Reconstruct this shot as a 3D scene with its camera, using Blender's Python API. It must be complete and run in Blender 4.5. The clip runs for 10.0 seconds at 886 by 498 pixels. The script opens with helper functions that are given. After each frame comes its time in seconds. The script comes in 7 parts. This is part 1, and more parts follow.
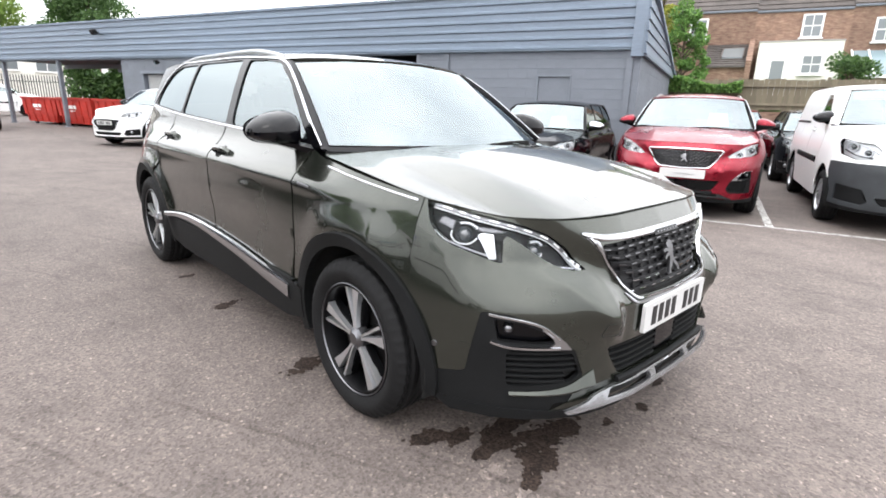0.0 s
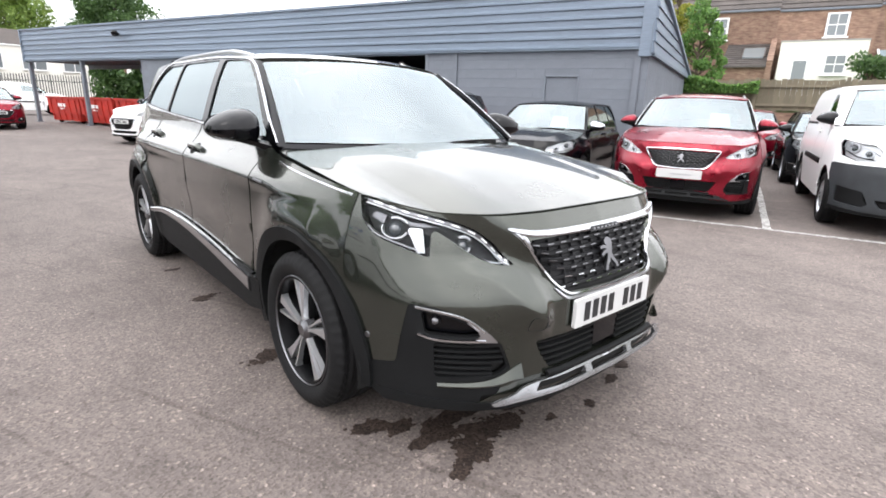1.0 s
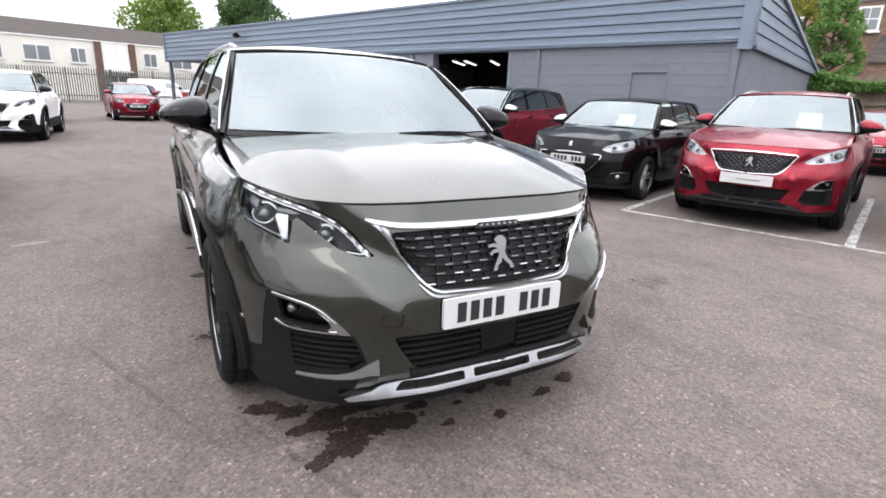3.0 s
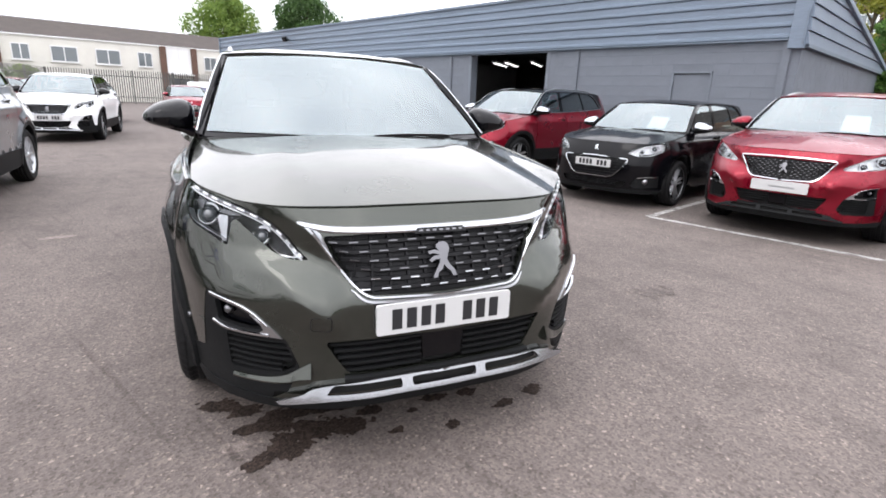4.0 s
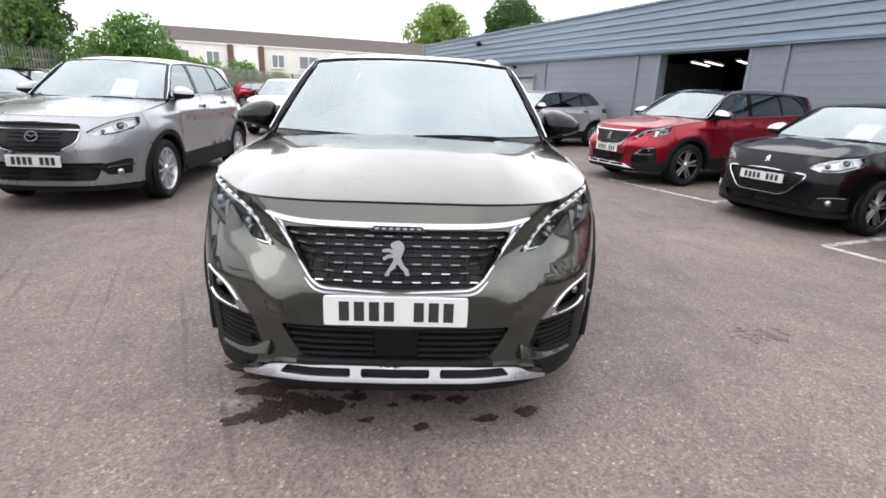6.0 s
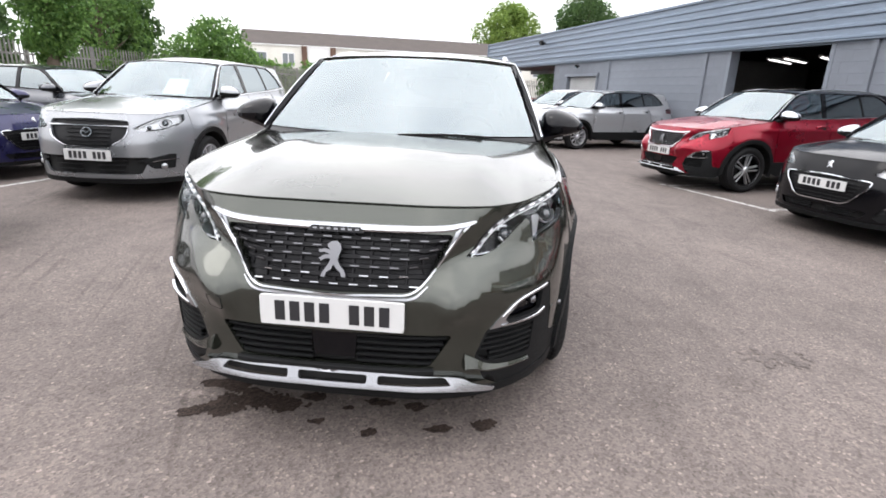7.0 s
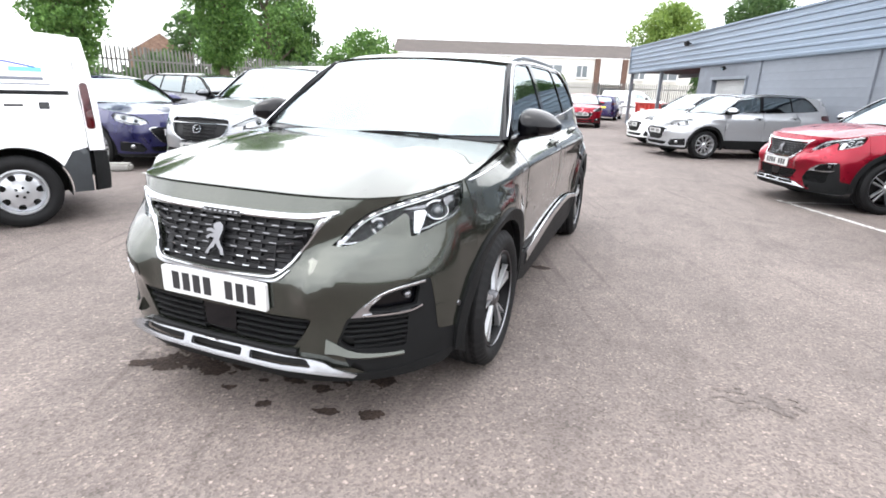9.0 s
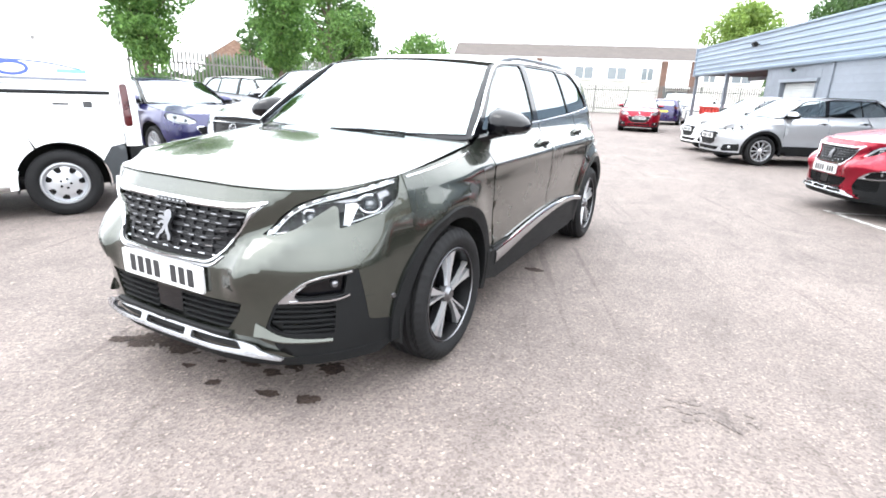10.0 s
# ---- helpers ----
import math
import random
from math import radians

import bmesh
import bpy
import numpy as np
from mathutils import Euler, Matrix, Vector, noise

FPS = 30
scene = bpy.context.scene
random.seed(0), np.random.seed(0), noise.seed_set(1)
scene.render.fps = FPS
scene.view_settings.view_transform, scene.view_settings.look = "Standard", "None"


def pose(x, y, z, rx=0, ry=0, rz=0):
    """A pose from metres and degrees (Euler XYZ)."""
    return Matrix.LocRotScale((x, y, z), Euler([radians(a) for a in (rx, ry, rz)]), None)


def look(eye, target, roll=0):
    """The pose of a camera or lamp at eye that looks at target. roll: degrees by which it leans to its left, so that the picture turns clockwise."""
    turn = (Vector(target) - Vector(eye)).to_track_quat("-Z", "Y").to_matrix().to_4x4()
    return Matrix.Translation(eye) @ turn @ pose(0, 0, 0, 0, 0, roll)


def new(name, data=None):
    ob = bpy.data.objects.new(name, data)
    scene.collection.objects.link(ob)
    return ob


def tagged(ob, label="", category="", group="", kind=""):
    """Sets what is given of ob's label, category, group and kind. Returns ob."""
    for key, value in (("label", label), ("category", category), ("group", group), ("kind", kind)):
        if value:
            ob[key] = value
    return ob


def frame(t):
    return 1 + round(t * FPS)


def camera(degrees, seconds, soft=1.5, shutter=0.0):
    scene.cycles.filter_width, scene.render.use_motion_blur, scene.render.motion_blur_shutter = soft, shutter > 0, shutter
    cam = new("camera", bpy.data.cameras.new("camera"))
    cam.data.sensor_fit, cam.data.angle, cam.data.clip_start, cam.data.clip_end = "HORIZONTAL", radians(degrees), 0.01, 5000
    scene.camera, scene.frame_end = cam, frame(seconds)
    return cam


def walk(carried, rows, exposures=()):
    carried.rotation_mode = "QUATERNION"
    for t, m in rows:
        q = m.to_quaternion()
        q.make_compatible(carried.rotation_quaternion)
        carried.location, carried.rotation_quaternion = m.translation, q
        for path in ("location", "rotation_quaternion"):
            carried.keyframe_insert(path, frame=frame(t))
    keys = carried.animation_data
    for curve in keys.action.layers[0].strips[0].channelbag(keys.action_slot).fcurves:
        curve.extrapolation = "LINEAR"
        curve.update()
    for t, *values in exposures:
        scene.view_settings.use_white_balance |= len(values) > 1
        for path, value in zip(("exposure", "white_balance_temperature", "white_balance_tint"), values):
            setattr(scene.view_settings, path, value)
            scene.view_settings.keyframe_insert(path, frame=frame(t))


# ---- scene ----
cam = camera(80.9, 10.0, 1.75)
PATH = [
    (0, (-2.005, -1.703, 1.303), (-0.685, -0.3, 0.766), 1.7),
    (0.5, (-1.948, -1.79, 1.301), (-0.602, -0.412, 0.762), 1.8),
    (1, (-1.808, -1.948, 1.304), (-0.541, -0.497, 0.766), 1.8),
    (1.5, (-1.624, -2.009, 1.282), (-0.433, -0.498, 0.738), 2.0),
    (2, (-1.446, -2.047, 1.285), (-0.313, -0.49, 0.743), 1.8),
    (2.2, (-1.399, -2.122, 1.274), (-0.295, -0.545, 0.735), 1.8),
    (3.3, (-0.959, -2.402, 1.294), (-0.063, -0.702, 0.737), 2.1),
    (3.5, (-0.886, -2.402, 1.293), (-0.008, -0.692, 0.741), 1.9),
    (4, (-0.722, -2.506, 1.307), (0.056, -0.75, 0.75), 2.2),
    (4.5, (-0.533, -2.628, 1.316), (0.048, -0.799, 0.754), 2.1),
    (5, (-0.349, -2.623, 1.301), (0.113, -0.76, 0.739), 2.2),
    (5.5, (-0.165, -2.609, 1.329), (0.17, -0.721, 0.761), 2.3),
    (6, (0.088, -2.668, 1.332), (0.169, -0.754, 0.757), 2.2),
    (6.2, (0.18, -2.668, 1.336), (0.186, -0.752, 0.76), 2.3),
    (7.3, (0.689, -2.552, 1.333), (0.426, -0.658, 0.747), 2.1),
    (7.5, (0.808, -2.565, 1.332), (0.453, -0.685, 0.747), 2.1),
    (8, (1.077, -2.566, 1.344), (0.523, -0.736, 0.759), 2.1),
    (8.5, (1.282, -2.454, 1.328), (0.669, -0.642, 0.743), 2.1),
    (9, (1.516, -2.372, 1.331), (0.828, -0.586, 0.749), 2.0),
    (9.5, (1.822, -2.331, 1.353), (1.004, -0.601, 0.773), 2.1),
    (10, (2.011, -2.198, 1.326), (1.117, -0.505, 0.748), 2.1),
]
walk(cam, [(t, look(eye, target, roll)) for t, eye, target, roll in PATH], [(0, -.14, 6440, 11), (1, -.22, 6430, 12), (2, -.35, 6400, 13), (3.5, -.47, 6350, 14), (4.5, -.49, 6370, 14), (5.5, -.49, 6430, 13), (6, -.45, 6450, 13), (7.5, -.33, 6440, 13), (8.5, -.10, 6400, 12), (9.0, .14, 6340, 11), (9.5, .4, 6280, 10), (10, .7, 6230, 9)])

# ---------------------------------------------------------------- light
SUN_AZ, SUN_EL = 200.0, 52.0
world = bpy.data.worlds.new("overcast_sky")
scene.world = world
world.use_nodes = True
wn, wl = world.node_tree.nodes, world.node_tree.links
sky = wn.new("ShaderNodeTexSky")
sky.sky_type = "NISHITA"
sky.sun_disc = False
sky.sun_elevation, sky.sun_rotation = radians(SUN_EL), radians(90 - SUN_AZ)
sky.dust_density, sky.ozone_density = 4.0, 1.0
coord = wn.new("ShaderNodeTexCoord")
cloud = wn.new("ShaderNodeTexNoise")
cloud.inputs["Scale"].default_value, cloud.inputs["Detail"].default_value = 2.2, 6.0
ramp = wn.new("ShaderNodeValToRGB")
ramp.color_ramp.elements[0].position, ramp.color_ramp.elements[0].color = 0.3, (0.66, 0.68, 0.71, 1)
ramp.color_ramp.elements[1].position, ramp.color_ramp.elements[1].color = 0.7, (1.0, 1.0, 1.0, 1)
mix = wn.new("ShaderNodeMix")
mix.data_type = "RGBA"
mix.inputs["Factor"].default_value = 0.88
wl.new(coord.outputs["Generated"], cloud.inputs["Vector"])
wl.new(cloud.outputs["Fac"], ramp.inputs["Fac"])
wl.new(sky.outputs["Color"], [q for q in mix.inputs if q.type == "RGBA"][0])
lift = wn.new("ShaderNodeMix")
lift.data_type, lift.blend_type = "RGBA", "MULTIPLY"
lift.inputs["Factor"].default_value = 1.0
[q for q in lift.inputs if q.type == "RGBA"][1].default_value = (26.0, 26.0, 26.0, 1)
# an overcast sky is brightest overhead
sep = wn.new("ShaderNodeSeparateXYZ")
wl.new(coord.outputs["Generated"], sep.inputs["Vector"])
grade = wn.new("ShaderNodeMapRange")
grade.inputs["From Min"].default_value, grade.inputs["From Max"].default_value = 0.0, 1.0
grade.inputs["To Min"].default_value, grade.inputs["To Max"].default_value = 1.0, 2.05
wl.new(sep.outputs["Z"], grade.inputs["Value"])
tall = wn.new("ShaderNodeMix")
tall.data_type, tall.blend_type = "RGBA", "MULTIPLY"
tall.inputs["Factor"].default_value = 1.0
wl.new(ramp.outputs["Color"], [q for q in tall.inputs if q.type == "RGBA"][0])
wl.new(grade.outputs["Result"], [q for q in tall.inputs if q.type == "RGBA"][1])
wl.new([q for q in tall.outputs if q.type == "RGBA"][0], [q for q in lift.inputs if q.type == "RGBA"][0])
wl.new([q for q in lift.outputs if q.type == "RGBA"][0], [q for q in mix.inputs if q.type == "RGBA"][1])
wl.new([q for q in mix.outputs if q.type == "RGBA"][0], wn["Background"].inputs["Color"])
wn["Background"].inputs["Strength"].default_value = 0.12
sun = new("sun", bpy.data.lights.new("sun", "SUN"))
sun.data.energy, sun.data.angle, sun.data.color = 0.7, radians(25), (1.0, 0.97, 0.92)
sun.matrix_world = look((0, 0, 40), Vector((0, 0, 40)) - Vector((math.cos(radians(SUN_AZ)) * math.cos(radians(SUN_EL)), math.sin(radians(SUN_AZ)) * math.cos(radians(SUN_EL)), math.sin(radians(SUN_EL)))))


# ---------------------------------------------------------------- materials
def material(name, colour, rough=0.5, metal=0.0, coat=0.0, spec=0.5):
    m = bpy.data.materials.new(name)
    m.use_nodes = True
    b = m.node_tree.nodes["Principled BSDF"]
    b.inputs["Base Color"].default_value = (*colour, 1)
    b.inputs["Roughness"].default_value, b.inputs["Metallic"].default_value = rough, metal
    b.inputs["Coat Weight"].default_value, b.inputs["Coat Roughness"].default_value = coat, 0.02
    b.inputs["Specular IOR Level"].default_value = spec
    return m


def bsdf(m):
    return m.node_tree.nodes["Principled BSDF"]


def texture(m, kind, scale, detail=4.0, rough=0.6, stretch=(1, 1, 1), space="Object"):
    """A noise or cell texture on object coordinates."""
    n, l = m.node_tree.nodes, m.node_tree.links
    c = n.new("ShaderNodeTexCoord")
    mp = n.new("ShaderNodeMapping")
    mp.inputs["Scale"].default_value = stretch
    l.new(c.outputs[space], mp.inputs["Vector"])
    t = n.new(kind)
    t.inputs["Scale"].default_value = scale
    if kind == "ShaderNodeTexNoise":
        t.inputs["Detail"].default_value, t.inputs["Roughness"].default_value = detail, rough
    l.new(mp.outputs["Vector"], t.inputs["Vector"])
    return t


def ramped(m, out, stops):
    r = m.node_tree.nodes.new("ShaderNodeValToRGB")
    e = r.color_ramp.elements
    while len(e) < len(stops):
        e.new(0.5)
    for k, (pos, col) in enumerate(stops):
        e[k].position, e[k].color = pos, (*col, 1) if len(col) == 3 else col
    m.node_tree.links.new(out, r.inputs["Fac"])
    return r.outputs["Color"]


def mixed(m, fac, a, b, mode="MIX"):
    x = m.node_tree.nodes.new("ShaderNodeMix")
    x.data_type, x.blend_type = "RGBA", mode
    for key, v in (("Factor", fac), ("A", a), ("B", b)):
        sock = [s for s in x.inputs if s.name == key and (s.type == "RGBA" or (key == "Factor" and s.type == "VALUE"))][0]
        if isinstance(v, (int, float)):
            sock.default_value = v
        elif isinstance(v, tuple):
            sock.default_value = (*v, 1)
        else:
            m.node_tree.links.new(v, sock)
    return [s for s in x.outputs if s.type == "RGBA"][0]


def bump(m, out, strength, dist=0.01):
    b = m.node_tree.nodes.new("ShaderNodeBump")
    b.inputs["Strength"].default_value, b.inputs["Distance"].default_value = strength, dist
    m.node_tree.links.new(out, b.inputs["Height"])
    m.node_tree.links.new(b.outputs["Normal"], bsdf(m).inputs["Normal"])


def surface(name, colour, rough=0.6, vary=0.25, scale=3.0, grain=60.0, relief=0.2, metal=0.0, coat=0.0, stretch=(1, 1, 1), random=0.0):
    """A worn surface: broad stains, fine grain, a little relief, and a shift from piece to piece."""
    m = material(name, colour, rough, metal, coat)
    big = texture(m, "ShaderNodeTexNoise", scale, 5.0, 0.6, stretch)
    fine = texture(m, "ShaderNodeTexNoise", grain, 3.0, 0.6, stretch)
    lo = tuple(c * (1 - vary) for c in colour)
    hi = tuple(min(1, c * (1 + vary * 0.7)) for c in colour)
    col = ramped(m, big.outputs["Fac"], [(0.3, lo), (0.7, hi)])
    g = ramped(m, fine.outputs["Fac"], [(0.3, (0.8, 0.8, 0.8)), (0.7, (1.15, 1.15, 1.15))])
    col = mixed(m, 0.6, col, g, "MULTIPLY")
    if random:
        info = m.node_tree.nodes.new("ShaderNodeObjectInfo")
        r = ramped(m, info.outputs["Random"], [(0.0, (1 - random,) * 3), (1.0, (1 + random,) * 3)])
        col = mixed(m, 1.0, col, r, "MULTIPLY")
    m.node_tree.links.new(col, bsdf(m).inputs["Base Color"])
    bump(m, fine.outputs["Fac"], relief, 0.004)
    return m


def paint(name, colour, metal=0.55, rough=0.32, flake=True):
    """Car paint: metallic base under a clear coat."""
    m = material(name, colour, rough, metal, 1.0)
    if flake:
        f = texture(m, "ShaderNodeTexNoise", 900.0, 1.0)
        c = ramped(m, f.outputs["Fac"], [(0.35, tuple(v * 0.85 for v in colour)), (0.65, tuple(min(1, v * 1.15) for v in colour))])
        m.node_tree.links.new(c, bsdf(m).inputs["Base Color"])
        dust = texture(m, "ShaderNodeTexNoise", 4.0, 6.0)
        r = ramped(m, dust.outputs["Fac"], [(0.35, (rough - 0.05,) * 3), (0.7, (rough + 0.1,) * 3)])
        m.node_tree.links.new(r, bsdf(m).inputs["Roughness"])
    return m


def glass(name, tint, dark=0.0):
    """Thin window glass: a clear tinted pane with a mirror gloss by Fresnel."""
    m = bpy.data.materials.new(name)
    m.use_nodes = True
    n, l = m.node_tree.nodes, m.node_tree.links
    n.remove(n["Principled BSDF"])
    tr, gl, fr, mx = n.new("ShaderNodeBsdfTransparent"), n.new("ShaderNodeBsdfGlossy"), n.new("ShaderNodeFresnel"), n.new("ShaderNodeMixShader")
    tr.inputs["Color"].default_value = (*tint, 1)
    gl.inputs["Roughness"].default_value, gl.inputs["Color"].default_value = 0.01, (0.88, 0.975, 1.0, 1)
    fr.inputs["IOR"].default_value = 2.85 + dark
    l.new(fr.outputs["Fac"], mx.inputs["Fac"])
    l.new(tr.outputs["BSDF"], mx.inputs[1])
    l.new(gl.outputs["BSDF"], mx.inputs[2])
    l.new(mx.outputs["Shader"], n["Material Output"].inputs["Surface"])
    return m


M = {}
M["paint_olive"] = paint("olive_grey_metallic_paint", (0.0425, 0.0472, 0.0380), 0.80, 0.20)
bsdf(M["paint_olive"]).inputs["Specular Tint"].default_value = (0.94, 0.93, 0.92, 1)
bsdf(M["paint_olive"]).inputs["Coat IOR"].default_value = 1.5
M["paint_red"] = paint("red_metallic_paint", (0.20, 0.002, 0.014), 0.6, 0.28)
bsdf(M["paint_red"]).inputs["Coat Weight"].default_value = 0.45
bsdf(M["paint_red"]).inputs["Specular IOR Level"].default_value = 0.3
M["paint_black"] = paint("black_metallic_paint", (0.003, 0.003, 0.004), 0.1, 0.14)
bsdf(M["paint_black"]).inputs["Coat Weight"].default_value = 0.2
bsdf(M["paint_black"]).inputs["Specular IOR Level"].default_value = 0.15
M["paint_silver"] = paint("silver_metallic_paint", (0.37, 0.38, 0.395), 0.5, 0.32)
M["paint_steel"] = paint("steel_silver_metallic_paint", (0.25, 0.26, 0.275), 0.70, 0.30)
M["paint_grey"] = paint("grey_metallic_paint", (0.045, 0.050, 0.060), 0.6, 0.3)
M["paint_white"] = paint("white_paint", (0.84, 0.84, 0.84), 0.0, 0.4, False)
bsdf(M["paint_white"]).inputs["Coat Weight"].default_value = 0.4
M["paint_blue"] = paint("dark_blue_metallic_paint", (0.009, 0.009, 0.06), 0.5, 0.3)
M["paint_purple"] = paint("purple_blue_metallic_paint", (0.016, 0.011, 0.07), 0.5, 0.3)
M["gloss_black"] = material("gloss_black_plastic", (0.002, 0.002, 0.003), 0.03, 0.0, 0.0, 0.30)
M["pillar_black"] = material("gloss_black_pillar_film", (0.004, 0.004, 0.005), 0.10, 0.0, 0.0, 0.22)
M["plastic"] = surface("black_textured_plastic", (0.008, 0.0085, 0.009), 0.6, 0.2, 5.0, 300.0, 0.25)
bsdf(M["plastic"]).inputs["Specular IOR Level"].default_value = 0.16
M["plastic_grey"] = surface("faded_grey_bumper_plastic", (0.026, 0.030, 0.034), 0.6, 0.2, 5.0, 300.0, 0.25)
M["grille_black"] = material("matt_black_grille", (0.005, 0.005, 0.006), 0.5, 0.0, 0.0, 0.25)
M["void"] = material("dark_underbody", (0.004, 0.004, 0.004), 0.9)
M["chrome"] = material("bright_chrome", (0.52, 0.53, 0.55), 0.10, 1.0)
M["satin"] = material("satin_silver_trim", (0.45, 0.46, 0.48), 0.28, 1.0)
M["badge_grey"] = material("brushed_grey_metal", (0.19, 0.19, 0.20), 0.34, 1.0)
M["rubber"] = surface("tyre_rubber", (0.009, 0.009, 0.0095), 0.72, 0.25, 8.0, 120.0, 0.3)
M["skid"] = material("bright_silver_skid_paint", (0.33, 0.335, 0.35), 0.26, 0.85, 0.2)
bsdf(M["rubber"]).inputs["Specular IOR Level"].default_value = 0.2
M["rim_black"] = material("gloss_black_rim", (0.003, 0.003, 0.0035), 0.35, 0.0, 0.0, 0.10)
M["rim_silver"] = material("machined_alloy", (0.62, 0.63, 0.65), 0.33, 0.9)
M["reflector"] = material("lamp_reflector", (0.62, 0.63, 0.65), 0.32, 1.0)
M["rim_paint"] = material("silver_wheel_paint", (0.5, 0.51, 0.53), 0.35, 0.7)
M["disc"] = material("brake_steel", (0.014, 0.013, 0.013), 0.5, 0.5)
M["glass"] = glass("clear_window_glass", (0.62, 0.68, 0.67))
M["glass_dark"] = glass("privacy_window_glass", (0.05, 0.055, 0.06), 0.1)
M["lens"] = glass("clear_lamp_cover", (0.95, 0.955, 0.96), -1.62)
M["lamp_dark"] = material("dark_lamp_housing", (0.006, 0.006, 0.007), 0.4, 0.0, 0.0, 0.25)
M["lamp_mid"] = material("bright_lamp_housing", (0.55, 0.56, 0.57), 0.35, 0.6)
M["lens_ball"] = material("glassy_projector", (0.05, 0.055, 0.06), 0.04, 0.0, 1.0, 1.0)
M["drl"] = material("frosted_light_guide", (0.8, 0.82, 0.84), 0.25, 0.0, 0.6)
M["red_lens"] = material("red_lamp_lens", (0.05, 0.002, 0.003), 0.12, 0.0, 0.3)
M["plate_white"] = material("white_reflective_plate", (0.54, 0.54, 0.535), 0.4)
M["plate_yellow"] = material("yellow_reflective_plate", (0.8, 0.62, 0.05), 0.4)
M["ink"] = material("black_plate_ink", (0.015, 0.015, 0.017), 0.5)
M["eu_blue"] = material("blue_plate_band", (0.03, 0.06, 0.45), 0.4)
M["ink_grey"] = material("grey_sign_ink", (0.13, 0.14, 0.17), 0.5)
M["sign_cyan"] = material("cyan_sign_ink", (0.14, 0.50, 0.58), 0.5)
M["cloth"] = surface("dark_seat_cloth", (0.035, 0.035, 0.038), 0.9, 0.3, 8.0, 200.0, 0.3)
M["dash"] = surface("dark_dashboard_plastic", (0.03, 0.03, 0.032), 0.7, 0.2, 6.0, 250.0, 0.2)
M["paper"] = material("white_paper", (0.8, 0.8, 0.79), 0.8)


# ---------------------------------------------------------------- mesh tools
def curve_table(pts):
    """A smooth monotone curve through (x, y) pairs, held flat in slope past its ends."""
    xs, ys = np.array([p[0] for p in pts], float), np.array([p[1] for p in pts], float)
    h, d = np.diff(xs), np.diff(ys) / np.diff(xs)
    m = np.zeros(len(xs))
    m[0], m[-1] = d[0], d[-1]
    for k in range(1, len(xs) - 1):
        if d[k - 1] * d[k] > 0:
            w1, w2 = 2 * h[k] + h[k - 1], h[k] + 2 * h[k - 1]
            m[k] = (w1 + w2) / (w1 / d[k - 1] + w2 / d[k])
    xl, yl, ml, hl = xs.tolist(), ys.tolist(), m.tolist(), h.tolist()

    def value(x):
        if x <= xl[0]:
            return yl[0] + (x - xl[0]) * ml[0]
        if x >= xl[-1]:
            return yl[-1] + (x - xl[-1]) * ml[-1]
        k = 0
        while xl[k + 1] < x:
            k += 1
        t = (x - xl[k]) / hl[k]
        return ((1 + 2 * t) * (1 - t) ** 2 * yl[k] + t * (1 - t) ** 2 * hl[k] * ml[k]
                + t * t * (3 - 2 * t) * yl[k + 1] + t * t * (t - 1) * hl[k] * ml[k + 1])
    return value


def rounded(pts, r=0.02, n=4, closed=True):
    """A polygon with its corners rounded."""
    out, count = [], len(pts)
    for k in range(count):
        p = Vector(pts[k])
        if not closed and k in (0, count - 1):
            out.append(tuple(p))
            continue
        a, b = Vector(pts[k - 1]), Vector(pts[(k + 1) % count])
        ra, rb = min(r, (a - p).length * 0.45), min(r, (b - p).length * 0.45)
        if (a - p).length < 1e-6 or (b - p).length < 1e-6:
            continue
        p0, p1 = p + (a - p).normalized() * ra, p + (b - p).normalized() * rb
        for j in range(n + 1):
            t = j / n
            out.append(tuple(p0 * (1 - t) ** 2 + p * 2 * t * (1 - t) + p1 * t * t))
    return out


def spline(pts, n=6, closed=False):
    """A Catmull-Rom curve through the points."""
    P = [Vector(p) for p in pts]
    out, count = [], len(P)
    for k in range(count if closed else count - 1):
        a, b = P[k], P[(k + 1) % count]
        z = P[k - 1] if (closed or k) else a * 2 - b
        c = P[(k + 2) % count] if (closed or k + 2 < count) else b * 2 - a
        for j in range(n):
            t = j / n
            out.append(tuple(0.5 * (2 * a + (b - z) * t + (2 * z - 5 * a + 4 * b - c) * t * t + (3 * a - z - 3 * b + c) * t ** 3)))
    if not closed:
        out.append(tuple(P[-1]))
    return out


def arc(cx, cy, r, a0, a1, n=16):
    return [(cx + r * math.cos(radians(a0 + (a1 - a0) * k / n)), cy + r * math.sin(radians(a0 + (a1 - a0) * k / n))) for k in range(n + 1)]


def dense(loop, step):
    out = []
    for k in range(len(loop)):
        a, b = loop[k], loop[(k + 1) % len(loop)]
        d = math.dist(a, b)
        if d < 1e-6:
            continue
        n = max(1, math.ceil(d / step))
        out += [(a[0] + (b[0] - a[0]) * j / n, a[1] + (b[1] - a[1]) * j / n) for j in range(n)]
    return out


def inside(px, py, loop):
    res = np.zeros(px.shape, bool)
    L = np.array(loop)
    x0, y0 = L[:, 0], L[:, 1]
    x1, y1 = np.roll(x0, -1), np.roll(y0, -1)
    for a, b, c, d in zip(x0, y0, x1, y1):
        if b == d:
            continue
        hit = ((b > py) != (d > py)) & (px < (c - a) * (py - b) / (d - b) + a)
        res ^= hit
    return res


from mathutils.geometry import delaunay_2d_cdt


